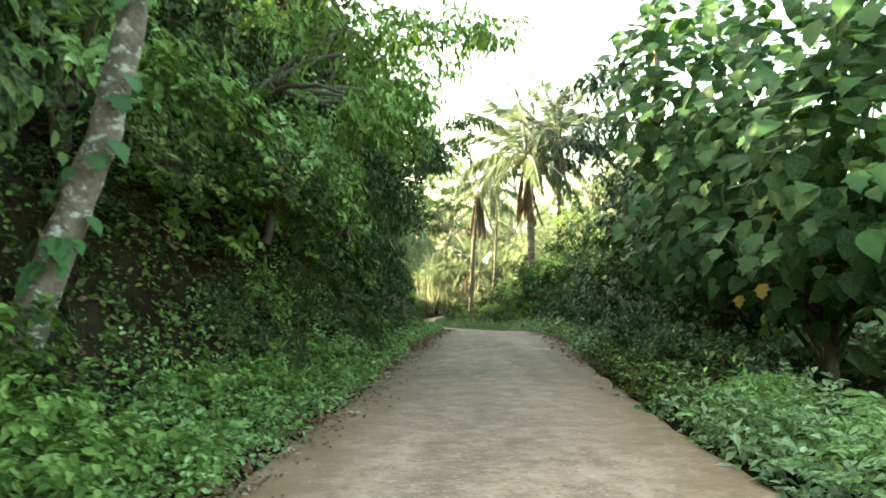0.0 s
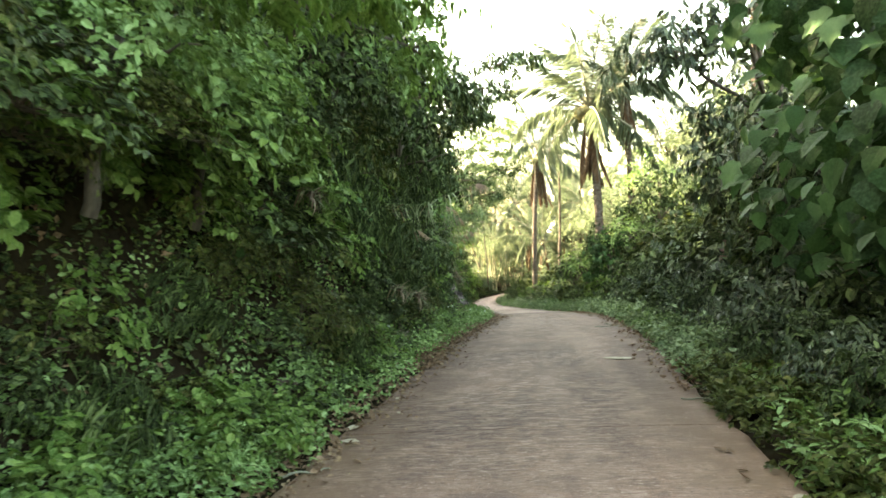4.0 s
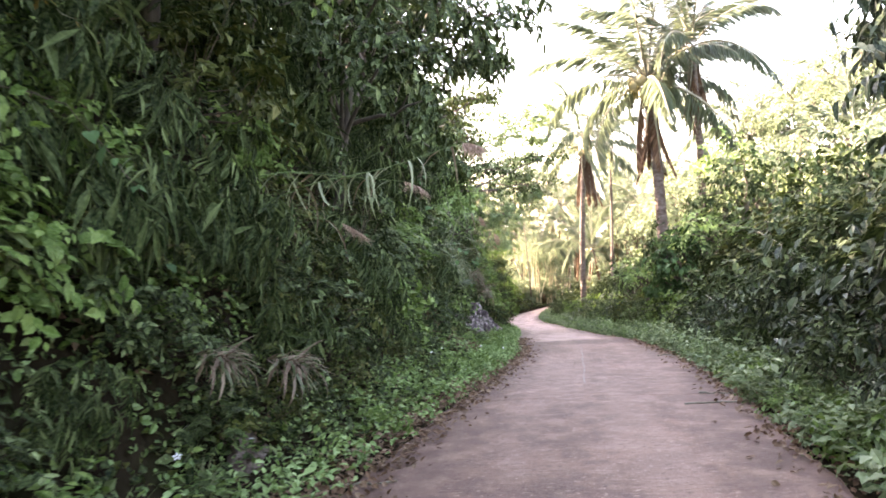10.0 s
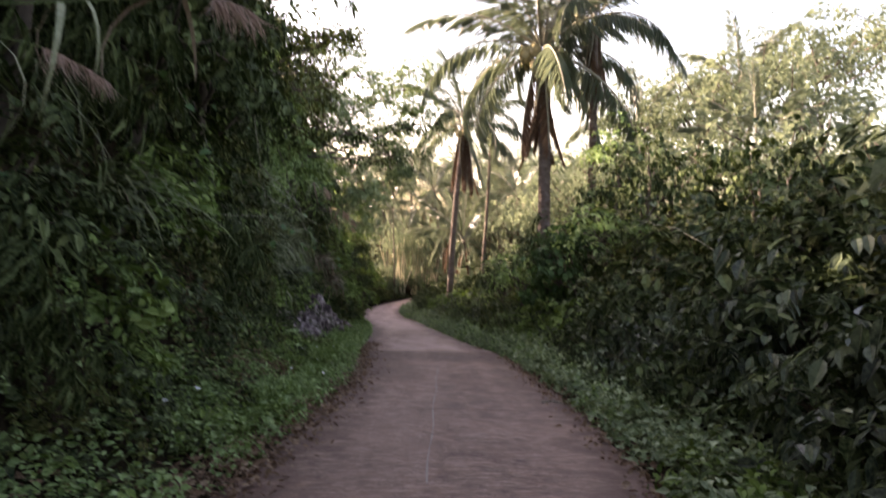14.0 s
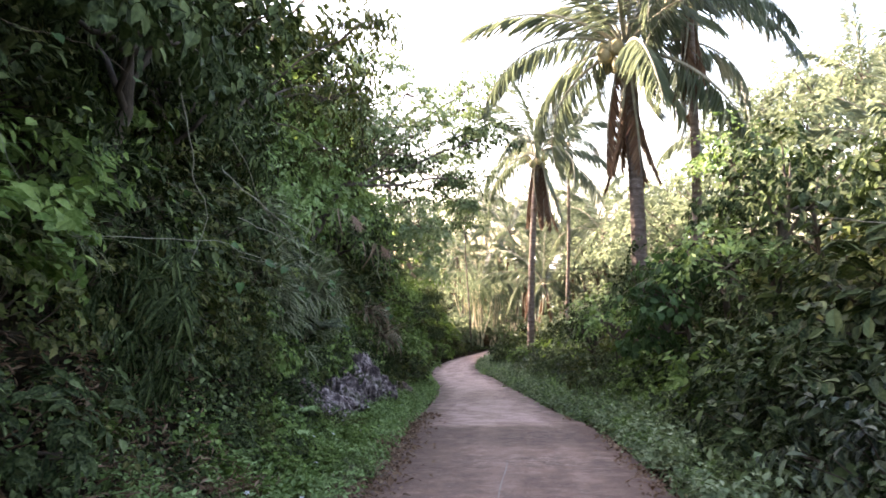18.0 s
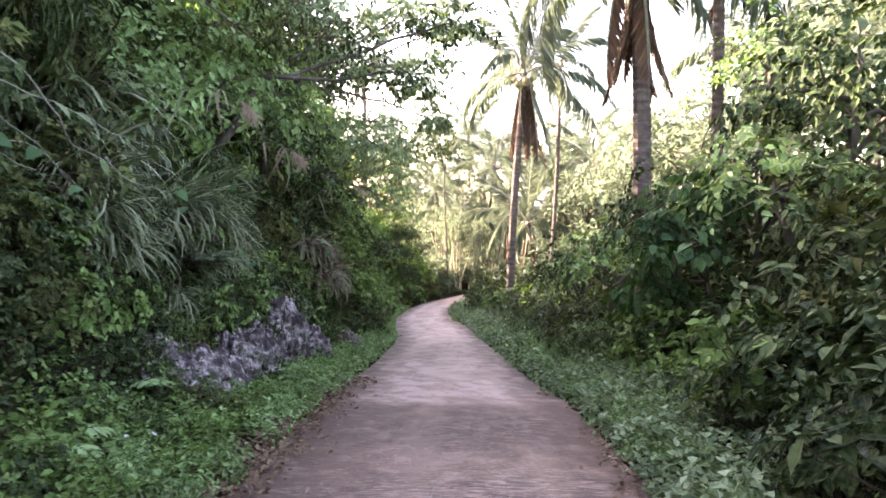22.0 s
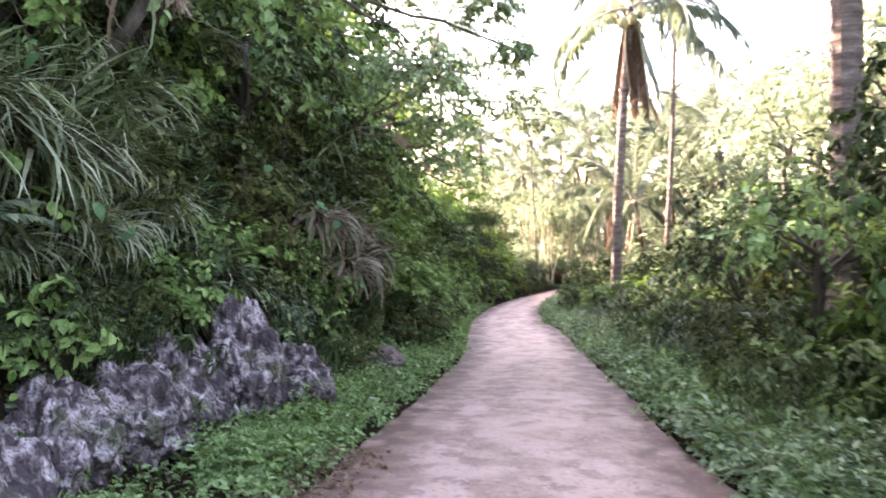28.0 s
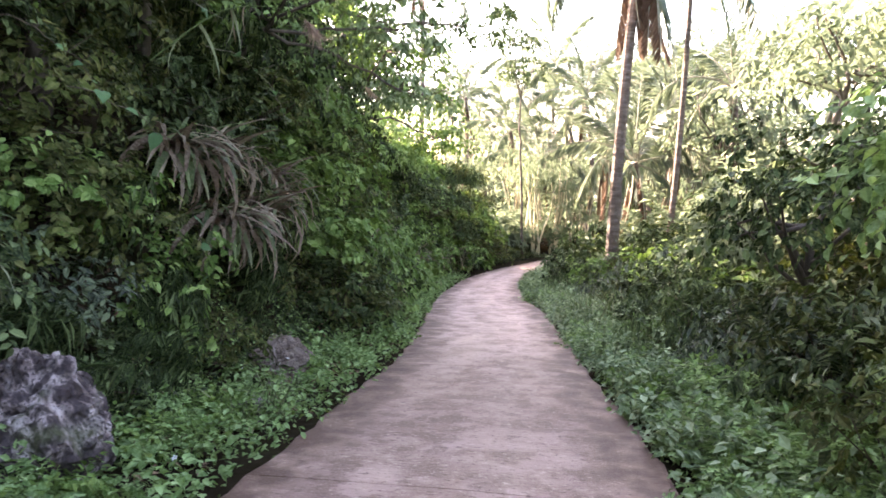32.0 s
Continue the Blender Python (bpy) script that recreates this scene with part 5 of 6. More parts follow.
# ---- the large-leaved tree by the open verge ----
def large_leaf_tree():
    r = np.random.default_rng(19)
    base = np.array([5.1, 10.2, gz(5.1, 10.2) - 0.1])
    root = tagged(new("large_leaf_tree"), "low tree hung with large soft heart-shaped green leaves", "tree")
    root.matrix_basis = pose(*base)
    lobes = [((4.75, 8.7, 2.5), (1.35, 1.5, 1.6)), ((5.3, 11.3, 3.6), (1.9, 1.9, 2.3)), ((4.55, 12.2, 2.2), (1.35, 1.3, 1.6)), ((5.6, 8.2, 4.3), (1.9, 1.7, 1.6)), ((4.9, 10.4, 1.6), (1.4, 1.6, 1.1)), ((4.15, 13.5, 4.3), (1.4, 1.5, 1.7)), ((4.45, 14.6, 2.0), (1.05, 1.2, 1.6))]
    count = 0
    for (c, q), many in zip(lobes, (64, 66, 40, 36, 16, 36, 42)):
        c, q = np.array(c), np.array(q)
        done = 0
        while done < many:
            d = unit(r.normal(0, 1, 3))
            if d[0] * 0.8 + d[1] * 0.6 > 0.35 or d[2] < -0.75:
                continue
            p = c + d * q * r.uniform(0.86, 1.06)
            along = d * 0.5 + np.array([-0.15, -0.3, -0.65]) + r.normal(0, 0.28, 3)
            up = d * 0.35 + np.array([-0.3, -0.5, 0.85]) + r.normal(0, 0.2, 3)
            ob = part("leaf", HEARTS[int(r.random() < 0.25)], root, m=leaf_pose(p - base, along, up, r.uniform(0.18, 0.32)))
            done += 1
            count += 1
    for p, s in (((3.5, 8.6, 1.1), 0.17), ((3.7, 9.8, 0.9), 0.15)):
        part("leaf", YELLOW_HEART, root, "yellowing leaf", leaf_pose(np.array(p) - base, (-0.3, -0.4, -1), (-0.8, -0.6, 0.4), s))
    # Inner leaves get a darker leaf colour, painting in the crown's inner shade.
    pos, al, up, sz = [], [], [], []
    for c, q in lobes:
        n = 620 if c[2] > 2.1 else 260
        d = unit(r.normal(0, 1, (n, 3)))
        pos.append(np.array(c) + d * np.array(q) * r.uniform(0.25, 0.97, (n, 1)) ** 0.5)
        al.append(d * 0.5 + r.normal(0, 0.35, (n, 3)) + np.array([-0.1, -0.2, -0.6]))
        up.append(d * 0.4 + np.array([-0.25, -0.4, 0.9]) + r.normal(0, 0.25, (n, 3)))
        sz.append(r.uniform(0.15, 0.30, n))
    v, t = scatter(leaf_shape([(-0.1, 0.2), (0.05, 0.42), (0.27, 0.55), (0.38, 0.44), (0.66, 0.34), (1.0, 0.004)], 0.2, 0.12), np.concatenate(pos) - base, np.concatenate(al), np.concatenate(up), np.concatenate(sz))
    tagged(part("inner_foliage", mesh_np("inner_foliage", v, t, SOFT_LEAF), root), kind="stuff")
    part("trunk", mesh_np("trunk", *tube(wobble((0, 0, 0), (0.2, 0.4, 3.4), 9, 0.05, r), np.linspace(0.11, 0.05, 9), 8), BARK, smooth=True), root)
    for c, q in lobes:
        for k in range(3):
            e = np.array(c) - base + r.normal(0, 0.5, 3)
            part("limb", mesh_np("limb", *tube(wobble((0.05, 0.1, r.uniform(0.3, 1.6)), e, 7, 0.06, r), np.linspace(0.04, 0.01, 7), 5), BARK), root)


large_leaf_tree()


# ---- trees that reach over the lane ----
def overhanging_tree(seedn, foot, lobes, label, shape=SMALL, mat=None, size=0.11, per=9, tips=60, thick=0.09):
    """A leaning trunk on the bank whose limbs carry thin sprays of leaves out over the road."""
    r = np.random.default_rng(seedn)
    base = np.array([foot[0], foot[1], gz(*foot) - 0.1])
    root = tagged(new("overhanging_tree"), label, "tree")
    root.matrix_basis = pose(*base)
    mid = np.mean([np.array(c) for c, q in lobes], axis=0) - base
    fork = np.array([mid[0] * 0.35, mid[1] * 0.35, mid[2] * 0.75])
    part("trunk", mesh_np("trunk", *tube(wobble((0, 0, 0), fork, 12, 0.04, r), np.linspace(thick, thick * 0.55, 12), 8), BARK, smooth=True), root)
    for c, q in lobes:
        tip, leaves = cluster_leaves(r, shape, size, tips, per, 0.13, 1.0, 0.7, -0.6)
        k = np.array(q)
        c = np.array(c) - base
        centre = leaves[0].reshape(-1, len(shape[0]), 3).mean(axis=1, keepdims=True)
        v = (leaves[0].reshape(-1, len(shape[0]), 3) - centre + centre * k).reshape(-1, 3) + c
        part("foliage", mesh_np("foliage", v, leaves[1], mat or DEEP), root)
        part("limb", mesh_np("limb", *tube(wobble(fork * 0.98, c, 8, 0.06, r), np.linspace(thick * 0.45, 0.02, 8), 6), BARK), root)
        for j in range(0, tips, 8):
            part("twig", mesh_np("twig", *tube(wobble(c * 0.97 + fork * 0.03, tip[j] * k + c, 5, 0.05, r), np.linspace(0.014, 0.004, 5), 4), TWIG), root)


overhanging_tree(61, (-3.5, 38.6), [((0.0, 39.3, 2.7), (1.35, 1.1, 0.75)), ((-1.3, 39.0, 3.3), (1.3, 1.1, 0.8)), ((0.7, 40.0, 3.7), (1.0, 0.9, 0.5))], "thin-leaved tree on the bank reaching over the lane", size=0.115)
overhanging_tree(67, (5.0, 17.6), [((3.1, 17.4, 3.9), (0.8, 0.8, 0.8)), ((4.2, 17.2, 4.3), (1.2, 1.1, 1.1)), ((3.4, 15.6, 4.9), (0.9, 0.9, 0.7)), ((4.7, 16.8, 2.6), (1.2, 1.1, 1.2)), ((5.2, 18.6, 3.6), (1.3, 1.2, 1.2))], "roadside tree with dark pendulous leaf sprays", LANCE_WIDE, mat=BLUISH, size=0.24, per=7)
overhanging_tree(72, (5.6, 20.6), [((4.7, 20.3, 2.5), (0.8, 0.8, 0.7)), ((5.0, 21.2, 3.3), (0.9, 0.9, 0.8)), ((4.5, 19.5, 1.9), (0.7, 0.7, 0.6)), ((5.4, 20.2, 3.0), (0.9, 0.8, 0.8))], "roadside tree with large dark hanging leaves", OVAL, mat=BLUISH, size=0.24, per=8, tips=44)
overhanging_tree(73, (5.2, 37.9), [((4.35, 36.9, -0.1), (0.75, 0.7, 0.8)), ((4.7, 37.6, 0.6), (0.8, 0.75, 0.6)), ((4.2, 37.8, -0.8), (0.6, 0.7, 0.6))], "low roadside tree with large soft dark green leaves", oval(0.36, 0.25, 0.2), mat=SOFT_LEAF, size=0.2, per=6, tips=50, thick=0.06)
overhanging_tree(68, (-4.6, 51.0), [((-2.6, 52.0, 3.4), (1.7, 1.5, 0.9)), ((-1.4, 54.0, 2.6), (1.4, 1.3, 0.7))], "thin-leaved tree leaning from the far bank", size=0.13)
# Two airy bank trees take the pale weed leaf, brighter light put into colour.
overhanging_tree(62, (-4.4, 45.0), [((-2.2, 42.6, 6.4), (1.2, 1.2, 0.7)), ((-1.5, 44.0, 5.8), (1.2, 1.2, 0.6)), ((-0.8, 45.4, 5.2), (1.2, 1.2, 0.5)), ((-2.0, 43.4, 4.7), (1.2, 1.2, 0.8)), ((-1.4, 46.4, 4.0), (1.3, 1.2, 0.7)), ((-0.5, 47.6, 4.4), (1.1, 1.2, 0.4)), ((-0.15, 47.5, 2.75), (0.55, 0.6, 0.5)), ((-0.5, 47.3, 3.6), (0.7, 0.7, 0.5)), ((-2.4, 49.0, 3.0), (1.3, 1.4, 0.9)), ((-2.4, 41.6, 4.6), (1.2, 1.2, 1.0)), ((-1.8, 43.0, 3.8), (1.0, 1.1, 0.8)), ((0.0, 46.2, 5.7), (1.0, 1.0, 0.4)), ((0.35, 45.6, 6.3), (1.0, 1.0, 0.7)), ((0.45, 46.2, 5.0), (0.9, 0.9, 0.6))], "tree on the bank with airy layered leaf sprays", mat=VERGE, size=0.13, tips=75, per=10)
overhanging_tree(71, (-4.0, 46.0), [((-1.2, 43.8, 1.9), (0.8, 1.0, 0.7)), ((-1.3, 46.0, 2.0), (0.9, 1.0, 0.7)), ((-1.7, 48.2, 1.5), (1.0, 1.1, 0.8)), ((-2.0, 50.0, 0.7), (1.0, 1.1, 0.8))], "small-leaved tree leaning off the bank, paled to look lit", mat=VERGE, size=0.13, tips=70, per=10, thick=0.06)
overhanging_tree(69, (-4.2, 34.8), [((-1.2, 35.6, 5.2), (0.9, 0.9, 0.5)), ((-2.0, 36.2, 4.0), (1.1, 1.2, 1.0)), ((-2.5, 38.0, 3.3), (1.1, 1.2, 1.0)), ((-2.6, 40.0, 5.2), (1.1, 1.2, 0.9))], "slender bank tree with drooping narrow leaves", LANCE_WIDE, mat=OLIVE, size=0.19, tips=65, per=7, thick=0.05)
overhanging_tree(70, (-5.2, 53.5), [((-3.0, 52.6, 1.9), (1.2, 1.3, 0.8)), ((-3.0, 55.4, 1.2), (1.2, 1.3, 0.8)), ((-2.9, 58.0, 0.2), (1.1, 1.2, 0.8))], "bushy light green tree on the far bank", mat=FRESH, size=0.14, tips=75, per=10)
overhanging_tree(63, (-4.3, 26.8), [((-0.7, 25.2, 4.6), (1.2, 1.3, 1.1)), ((0.2, 26.3, 5.0), (0.9, 1.0, 0.8)), ((0.9, 27.2, 5.9), (0.9, 0.9, 0.5)), ((-0.4, 28.5, 4.7), (0.8, 0.9, 0.8)), ((-0.5, 23.6, 4.5), (0.6, 0.8, 0.7)), ((-0.35, 26.6, 4.5), (0.6, 0.8, 0.8)), ((-0.55, 20.6, 4.2), (0.5, 0.8, 0.6))], "leaning bank tree with hanging pointed leaves over the lane", LANCE_WIDE, size=0.24, per=6, thick=0.06)
overhanging_tree(64, (-3.4, 17.0), [((-1.0, 17.5, 5.6), (1.5, 1.4, 1.0)), ((0.5, 18.5, 6.6), (1.4, 1.2, 0.6))], "bamboo-like tree with light green leaves over the lane", LANCE_WIDE, mat=FRESH, size=0.24, per=9, tips=80)
overhanging_tree(65, (-3.6, 11.0), [((-1.5, 12.0, 4.9), (1.3, 1.4, 0.8)), ((-0.4, 14.0, 5.5), (1.2, 1.2, 0.8)), ((-0.75, 12.6, 3.75), (0.6, 0.9, 0.6)), ((-0.75, 15.5, 4.6), (0.7, 0.9, 0.7)), ((-1.0, 10.4, 3.3), (0.5, 0.8, 0.6)), ((-0.75, 17.5, 4.2), (0.6, 0.8, 0.9))], "leaning bank tree with light narrow leaves against the sky", LANCE_WIDE, mat=FRESH, size=0.2, per=8, tips=70)
overhanging_tree(66, (-1.4, 70.2), [((-1.7, 69.6, 3.6), (1.2, 1.1, 0.9)), ((-2.0, 69.4, 4.9), (1.1, 1.1, 0.9)), ((-2.3, 69.4, 6.0), (0.7, 0.7, 0.7))], "slender young tree standing beside the bend", size=0.16, tips=50, thick=0.06)

# taller trees behind the roadside bushes
NEAR_TREES = [("oval_tree", 5.6, 17.5, 2.7, 1.7), ("oval_tree", 6.4, 20.5, 2.4, 1.6), ("dark_tree", 6.6, 27.0, 2.0, 1.6), ("oval_tree", 7.2, 31.0, 2.2, 1.7), ("dark_tree", 6.6, 34.5, 2.3, 1.6), ("sun_tree", 7.4, 37.5, 4.4, 1.8), ("oval_tree", 6.4, 36.2, 4.4, 1.6), ("oval_tree", 7.8, 32.6, 3.6, 1.7), ("sun_tree", 9.3, 35.0, 4.4, 1.9), ("oval_tree", 6.2, 39.4, 3.4, 1.4), ("dark_tree", 5.4, 48.5, 2.8, 1.3), ("dark_tree", 4.6, 53.5, 2.4, 1.2), ("oval_tree", 6.6, 43.4, 3.0, 1.4), ("oval_tree", 4.9, 39.6, 2.7, 1.3), ("light_tree", 4.0, 41.2, 2.1, 1.1), ("oval_tree", 3.7, 44.6, 2.0, 1.1), ("dark_tree", 5.3, 45.6, 3.0, 1.3), ("light_tree", 5.6, 36.4, 3.2, 1.3), ("sun_tree", 8.2, 41.5, 3.2, 1.9)]
MIDDLE_TREES = [("sun_tree", 6.8, 46.5, 5.1, 2.0), ("sun_tree", 8.6, 49.5, 6.0, 2.3), ("sun_tree", 6.0, 51.5, 5.1, 1.8), ("sun_tree", 10.4, 45.0, 6.1, 2.4), ("sun_tree", 7.6, 55.0, 6.3, 2.2), ("sun_tree", 5.6, 63.0, 5.1, 1.9), ("sun_tree", 9.8, 60.0, 6.7, 2.5), ("sun_tree", 7.2, 67.0, 5.7, 2.1), ("sun_tree", 3.6, 72.0, 3.0, 1.7), ("sun_tree", -0.6, 79.0, 3.2, 2.0), ("sun_tree", -5.0, 79.0, 3.5, 2.1), ("sun_tree", 11.5, 53.0, 7.1, 2.6), ("sun_tree", 12.5, 36.0, 4.2, 2.3), ("sun_tree", 11.0, 31.0, 3.2, 2.0), ("sun_tree", 10.5, 26.0, 2.6, 1.9), ("sun_tree", 14.0, 41.0, 5.0, 2.4), ("sun_tree", 15.5, 47.0, 7.3, 2.8), ("sun_tree", 0.5, 73.5, 2.0, 1.5), ("sun_tree", 2.4, 83.0, 4.0, 2.3), ("sun_tree", -12.0, 74.0, 3.0, 2.2)]
FAR_TREES = [("sun_tree", -11.0, 82.0, 4.0, 2.5), ("sun_tree", 6.5, 78.0, 4.2, 2.2)]
for kind, x, y, up, r in NEAR_TREES + MIDDLE_TREES + FAR_TREES:
    crown(kind, x, y, gz(x, y) + up, r, group="roadside trees")
for kind, x, y, z, r in [("sun_tree", 0.8, 82.0, 4.6, 2.4), ("sun_tree", 2.8, 78.5, 4.2, 2.0), ("sun_tree", 5.2, 80.0, 5.0, 2.3), ("sun_tree", -2.6, 87.0, 5.6, 2.5), ("sun_tree", 6.4, 70.0, 3.4, 1.8), ("sun_tree", 4.8, 75.0, 3.2, 1.9), ("sun_tree", 9.0, 73.0, 4.8, 2.1), ("sun_tree", 11.5, 48.0, 5.4, 2.2), ("sun_tree", 9.4, 49.5, 5.2, 1.9), ("sun_tree", 14.5, 50.0, 7.0, 2.4), ("sun_tree", 18.0, 52.0, 8.4, 2.8), ("sun_tree", 13.5, 56.0, 7.4, 2.3), ("sun_tree", 17.5, 62.0, 8.8, 2.6), ("sun_tree", 22.0, 62.0, 10.4, 3.0), ("light_tree", 7.0, 41.5, 3.2, 1.3), ("sun_tree", 25.0, 58.0, 11.0, 3.0)]:
    crown(kind, x, y, z, r, group="roadside trees")
bend = np.random.default_rng(71)
for i in range(44):
    x, y = bend.uniform(-9, 9), bend.uniform(69, 84)
    if x > float(left(y)) - 0.8 and x < float(right(y)) + 0.9:
        continue
    s = bend.uniform(0.9, 1.6)
    put("sunny", pose(x, y, gz(x, y) + 0.4 * s, 0, 0, bend.uniform(0, 360)), s, "bushes beyond the bend")


# ---- reeds, dry grass, ferns ----
def on_bank(d, y):
    x = float(left(y)) - d
    return x, y, gz(x, y)


grass = np.random.default_rng(29)
bank_reeds = np.random.default_rng(83)


def up_bank(h, y):
    """The spot on the face of the bank at height h over the lane."""
    d = 0.6
    while d < 3.4 and gz(float(left(y)) - d, y) < float(road_z(y)) + h:
        d += 0.05
    x = float(left(y)) - d
    return x, y, min(gz(x, y), float(road_z(y)) + h)


for i in range(30):
    x, y, z = up_bank(1.3 + 2.6 * bank_reeds.random(), 33.6 + 0.22 * i)
    put("reed", pose(x + 0.1, y, z, bank_reeds.uniform(-30, 30), bank_reeds.uniform(0, 55), bank_reeds.uniform(-85, 85)), bank_reeds.uniform(0.4, 0.72), "reeds over the rocks")
for i in range(22):
    y, d = grass.uniform(31.8, 38.2), grass.uniform(2.2, 3.3)
    x, y, z = on_bank(d, y)
    put("reed", pose(x, y, z + 0.15, grass.uniform(-25, 25), grass.uniform(-5, 35), grass.uniform(-70, 70)), grass.uniform(0.4, 0.85), "reeds over the rocks")
for x, y, up, s in [(-2.6, 35.2, 2.5, 0.95), (-2.7, 35.9, 2.7, 1.0), (-2.6, 36.6, 2.4, 0.9), (-2.8, 37.2, 2.8, 0.85), (-2.55, 34.6, 2.3, 0.85)]:
    put("reed", pose(x, y, float(road_z(y)) + up, grass.uniform(-30, 30), grass.uniform(-5, 45), grass.uniform(-90, 90)), 0.8 * s, "reeds over the rocks")
for i in range(5):
    y, d = grass.uniform(17.5, 30.0), grass.uniform(1.9, 2.6)
    x, y, z = on_bank(d, y)
    put("dark_reed", pose(x, y, z + 0.1, 0, grass.uniform(15, 45), grass.uniform(-50, 50)), grass.uniform(0.5, 0.85), "reeds on the bank")
for y, d, s in [(14.6, 1.5, 0.42), (16.8, 0.9, 0.35), (17.6, 0.8, 0.4), (43.6, 1.9, 0.9), (44.6, 2.0, 1.0), (45.0, 2.1, 0.8), (43.2, 2.3, 1.0), (44.0, 2.2, 0.9), (45.5, 2.2, 0.9), (50.5, 1.7, 0.9), (53.5, 1.8, 0.9), (58, 1.5, 0.9), (61, 1.3, 0.9), (62.5, 1.3, 1.0), (64, 1.3, 0.9)]:
    x, y, z = on_bank(d, y)
    put("straw", pose(x + 0.25, y, z + 0.5, 0, 25, grass.uniform(-35, 35)), s, "dry grass on the bank")
for i in range(40):
    side = i % 3
    y = grass.uniform(4, 60)
    x = float(left(y)) - grass.uniform(0.1, 0.9) if side else float(right(y)) + grass.uniform(0.1, 0.8)
    put("tuft", pose(x, y, gz(x, y), 0, 0, grass.uniform(0, 360)), grass.uniform(0.5, 1.1), "verge grass")
for x, y, s in [(-2.7, 5.3, 0.5), (-3.0, 5.2, 0.6), (-2.4, 5.0, 0.45), (-2.9, 5.6, 0.5), (-2.5, 5.7, 0.4), (-3.3, 5.5, 0.6)]:
    put("fresh", pose(x, y, gz(x, y) + 0.12, 0, 15, grass.uniform(0, 360)), s, "leafy weeds below the tree")
for x, y, s in [(3.24, 6.1, 0.6), (2.95, 7.0, 0.5), (3.65, 7.3, 0.6), (3.25, 8.3, 0.65), (4.0, 6.5, 0.8), (3.0, 9.5, 0.55), (3.5, 10.5, 0.6), (3.1, 11.9, 0.55), (3.4, 5.0, 0.7), (4.4, 7.6, 0.8), (3.3, 13.4, 0.5), (2.8, 5.6, 0.5),
                (-1.9, 6.8, 0.45), (-2.4, 5.4, 0.6), (-1.9, 33.0, 0.5), (-1.6, 31.0, 0.6), (-1.6, 20.2, 0.5)]:
    put("fern", pose(x, y, gz(x, y) + 0.02, 0, 0, grass.uniform(0, 360)), s, "verge ferns")
for x, y, up, s in [(4.7, 25.2, 0.2, 0.85), (4.9, 26.4, 0.4, 0.8), (4.4, 27.3, 0.1, 0.7), (4.8, 44.0, 0.1, 0.8), (3.2, 46.0, 0.0, 0.7), (5.2, 39.5, 0.1, 0.9), (-2.1, 35.4, 1.2, 0.6)]:
    put("cycad", pose(x, y, gz(x, y) + up, 0, 0, grass.uniform(0, 360)), s, "feathery plants")
for i in range(16):
    y = grass.uniform(8.5, 16.5)
    x = float(left(y)) - grass.uniform(1.7, 3.2)
    put(pick([("fresh", 3), ("deep", 1)]), pose(x, y, gz(x, y) + 0.2, 0, grass.uniform(15, 45), 0) @ pose(0, 0, 0, 0, 0, grass.uniform(0, 360)), grass.uniform(0.6, 0.95), "bank shrubs")
for i in range(22):
    y = bank_reeds.uniform(38.4, 43.5)
    x = float(right(y)) + bank_reeds.uniform(0.7, 1.7)
    put("verge_herb", pose(x, y, gz(x, y) + 0.06, 0, 0, bank_reeds.uniform(0, 360)), bank_reeds.uniform(0.34, 0.5), "verge herbs")
for i in range(26):
    y = bank_reeds.uniform(33.4, 41.0)
    x = float(left(y)) - bank_reeds.uniform(0.45, 0.95)
    put(pick([("verge_herb", 3), ("herb", 2)]), pose(x, y, gz(x, y) + 0.04, 0, 0, bank_reeds.uniform(0, 360)), bank_reeds.uniform(0.22, 0.36), "verge herbs")
for i in range(14):
    x, y, z = up_bank(bank_reeds.uniform(1.4, 3.0), bank_reeds.uniform(12.8, 17.4))
    put("fresh", pose(x + 0.1, y, z, 0, bank_reeds.uniform(15, 50), 0) @ pose(0, 0, 0, 0, 0, bank_reeds.uniform(0, 360)), bank_reeds.uniform(0.4, 0.6), "bank shrubs")
for i in range(22):
    y = bank_reeds.uniform(33.4, 40.4)
    x, y, z = up_bank(bank_reeds.uniform(0.7, 1.5), y)
    put(pick([("deep", 2), ("olive", 1.2), ("herb", 1.2), ("fresh", 0.5)]), pose(x + 0.12, y, z, 0, bank_reeds.uniform(20, 60), 0) @ pose(0, 0, 0, 0, 0, bank_reeds.uniform(0, 360)), bank_reeds.uniform(0.18, 0.32), "weeds over the rocks")
for i in range(26):
    y = grass.uniform(29.2, 33.8)
    x = float(left(y)) - grass.uniform(0.7, 1.7)
    put(pick([("deep", 4), ("fresh", 0.5), ("olive", 1), ("herb", 1.5)]), pose(x, y, gz(x, y) + 0.05, 0, grass.uniform(10, 35), 0) @ pose(0, 0, 0, 0, 0, grass.uniform(0, 360)), grass.uniform(0.3, 0.48), "bank shrubs")
for i in range(18):
    y = 30.5 + i * 0.43
    x = float(left(y)) - grass.uniform(1.7, 2.2)
    put(pick([("deep", 2), ("olive", 1.5), ("fresh", 1.5), ("lance", 1)]), pose(x, y, gz(x, y) + 0.1, 0, grass.uniform(25, 55), 0) @ pose(0, 0, 0, 0, 0, grass.uniform(0, 360)), grass.uniform(0.4, 0.62), "bank shrubs")
for i in range(40):
    y = grass.uniform(22.5, 33)
    x = float(left(y)) - grass.uniform(0.25, 1.5)
    put("verge_herb" if i % 3 else "herb", pose(x, y, gz(x, y) + 0.04, 0, 0, grass.uniform(0, 360)), grass.uniform(0.2, 0.36), "verge herbs")
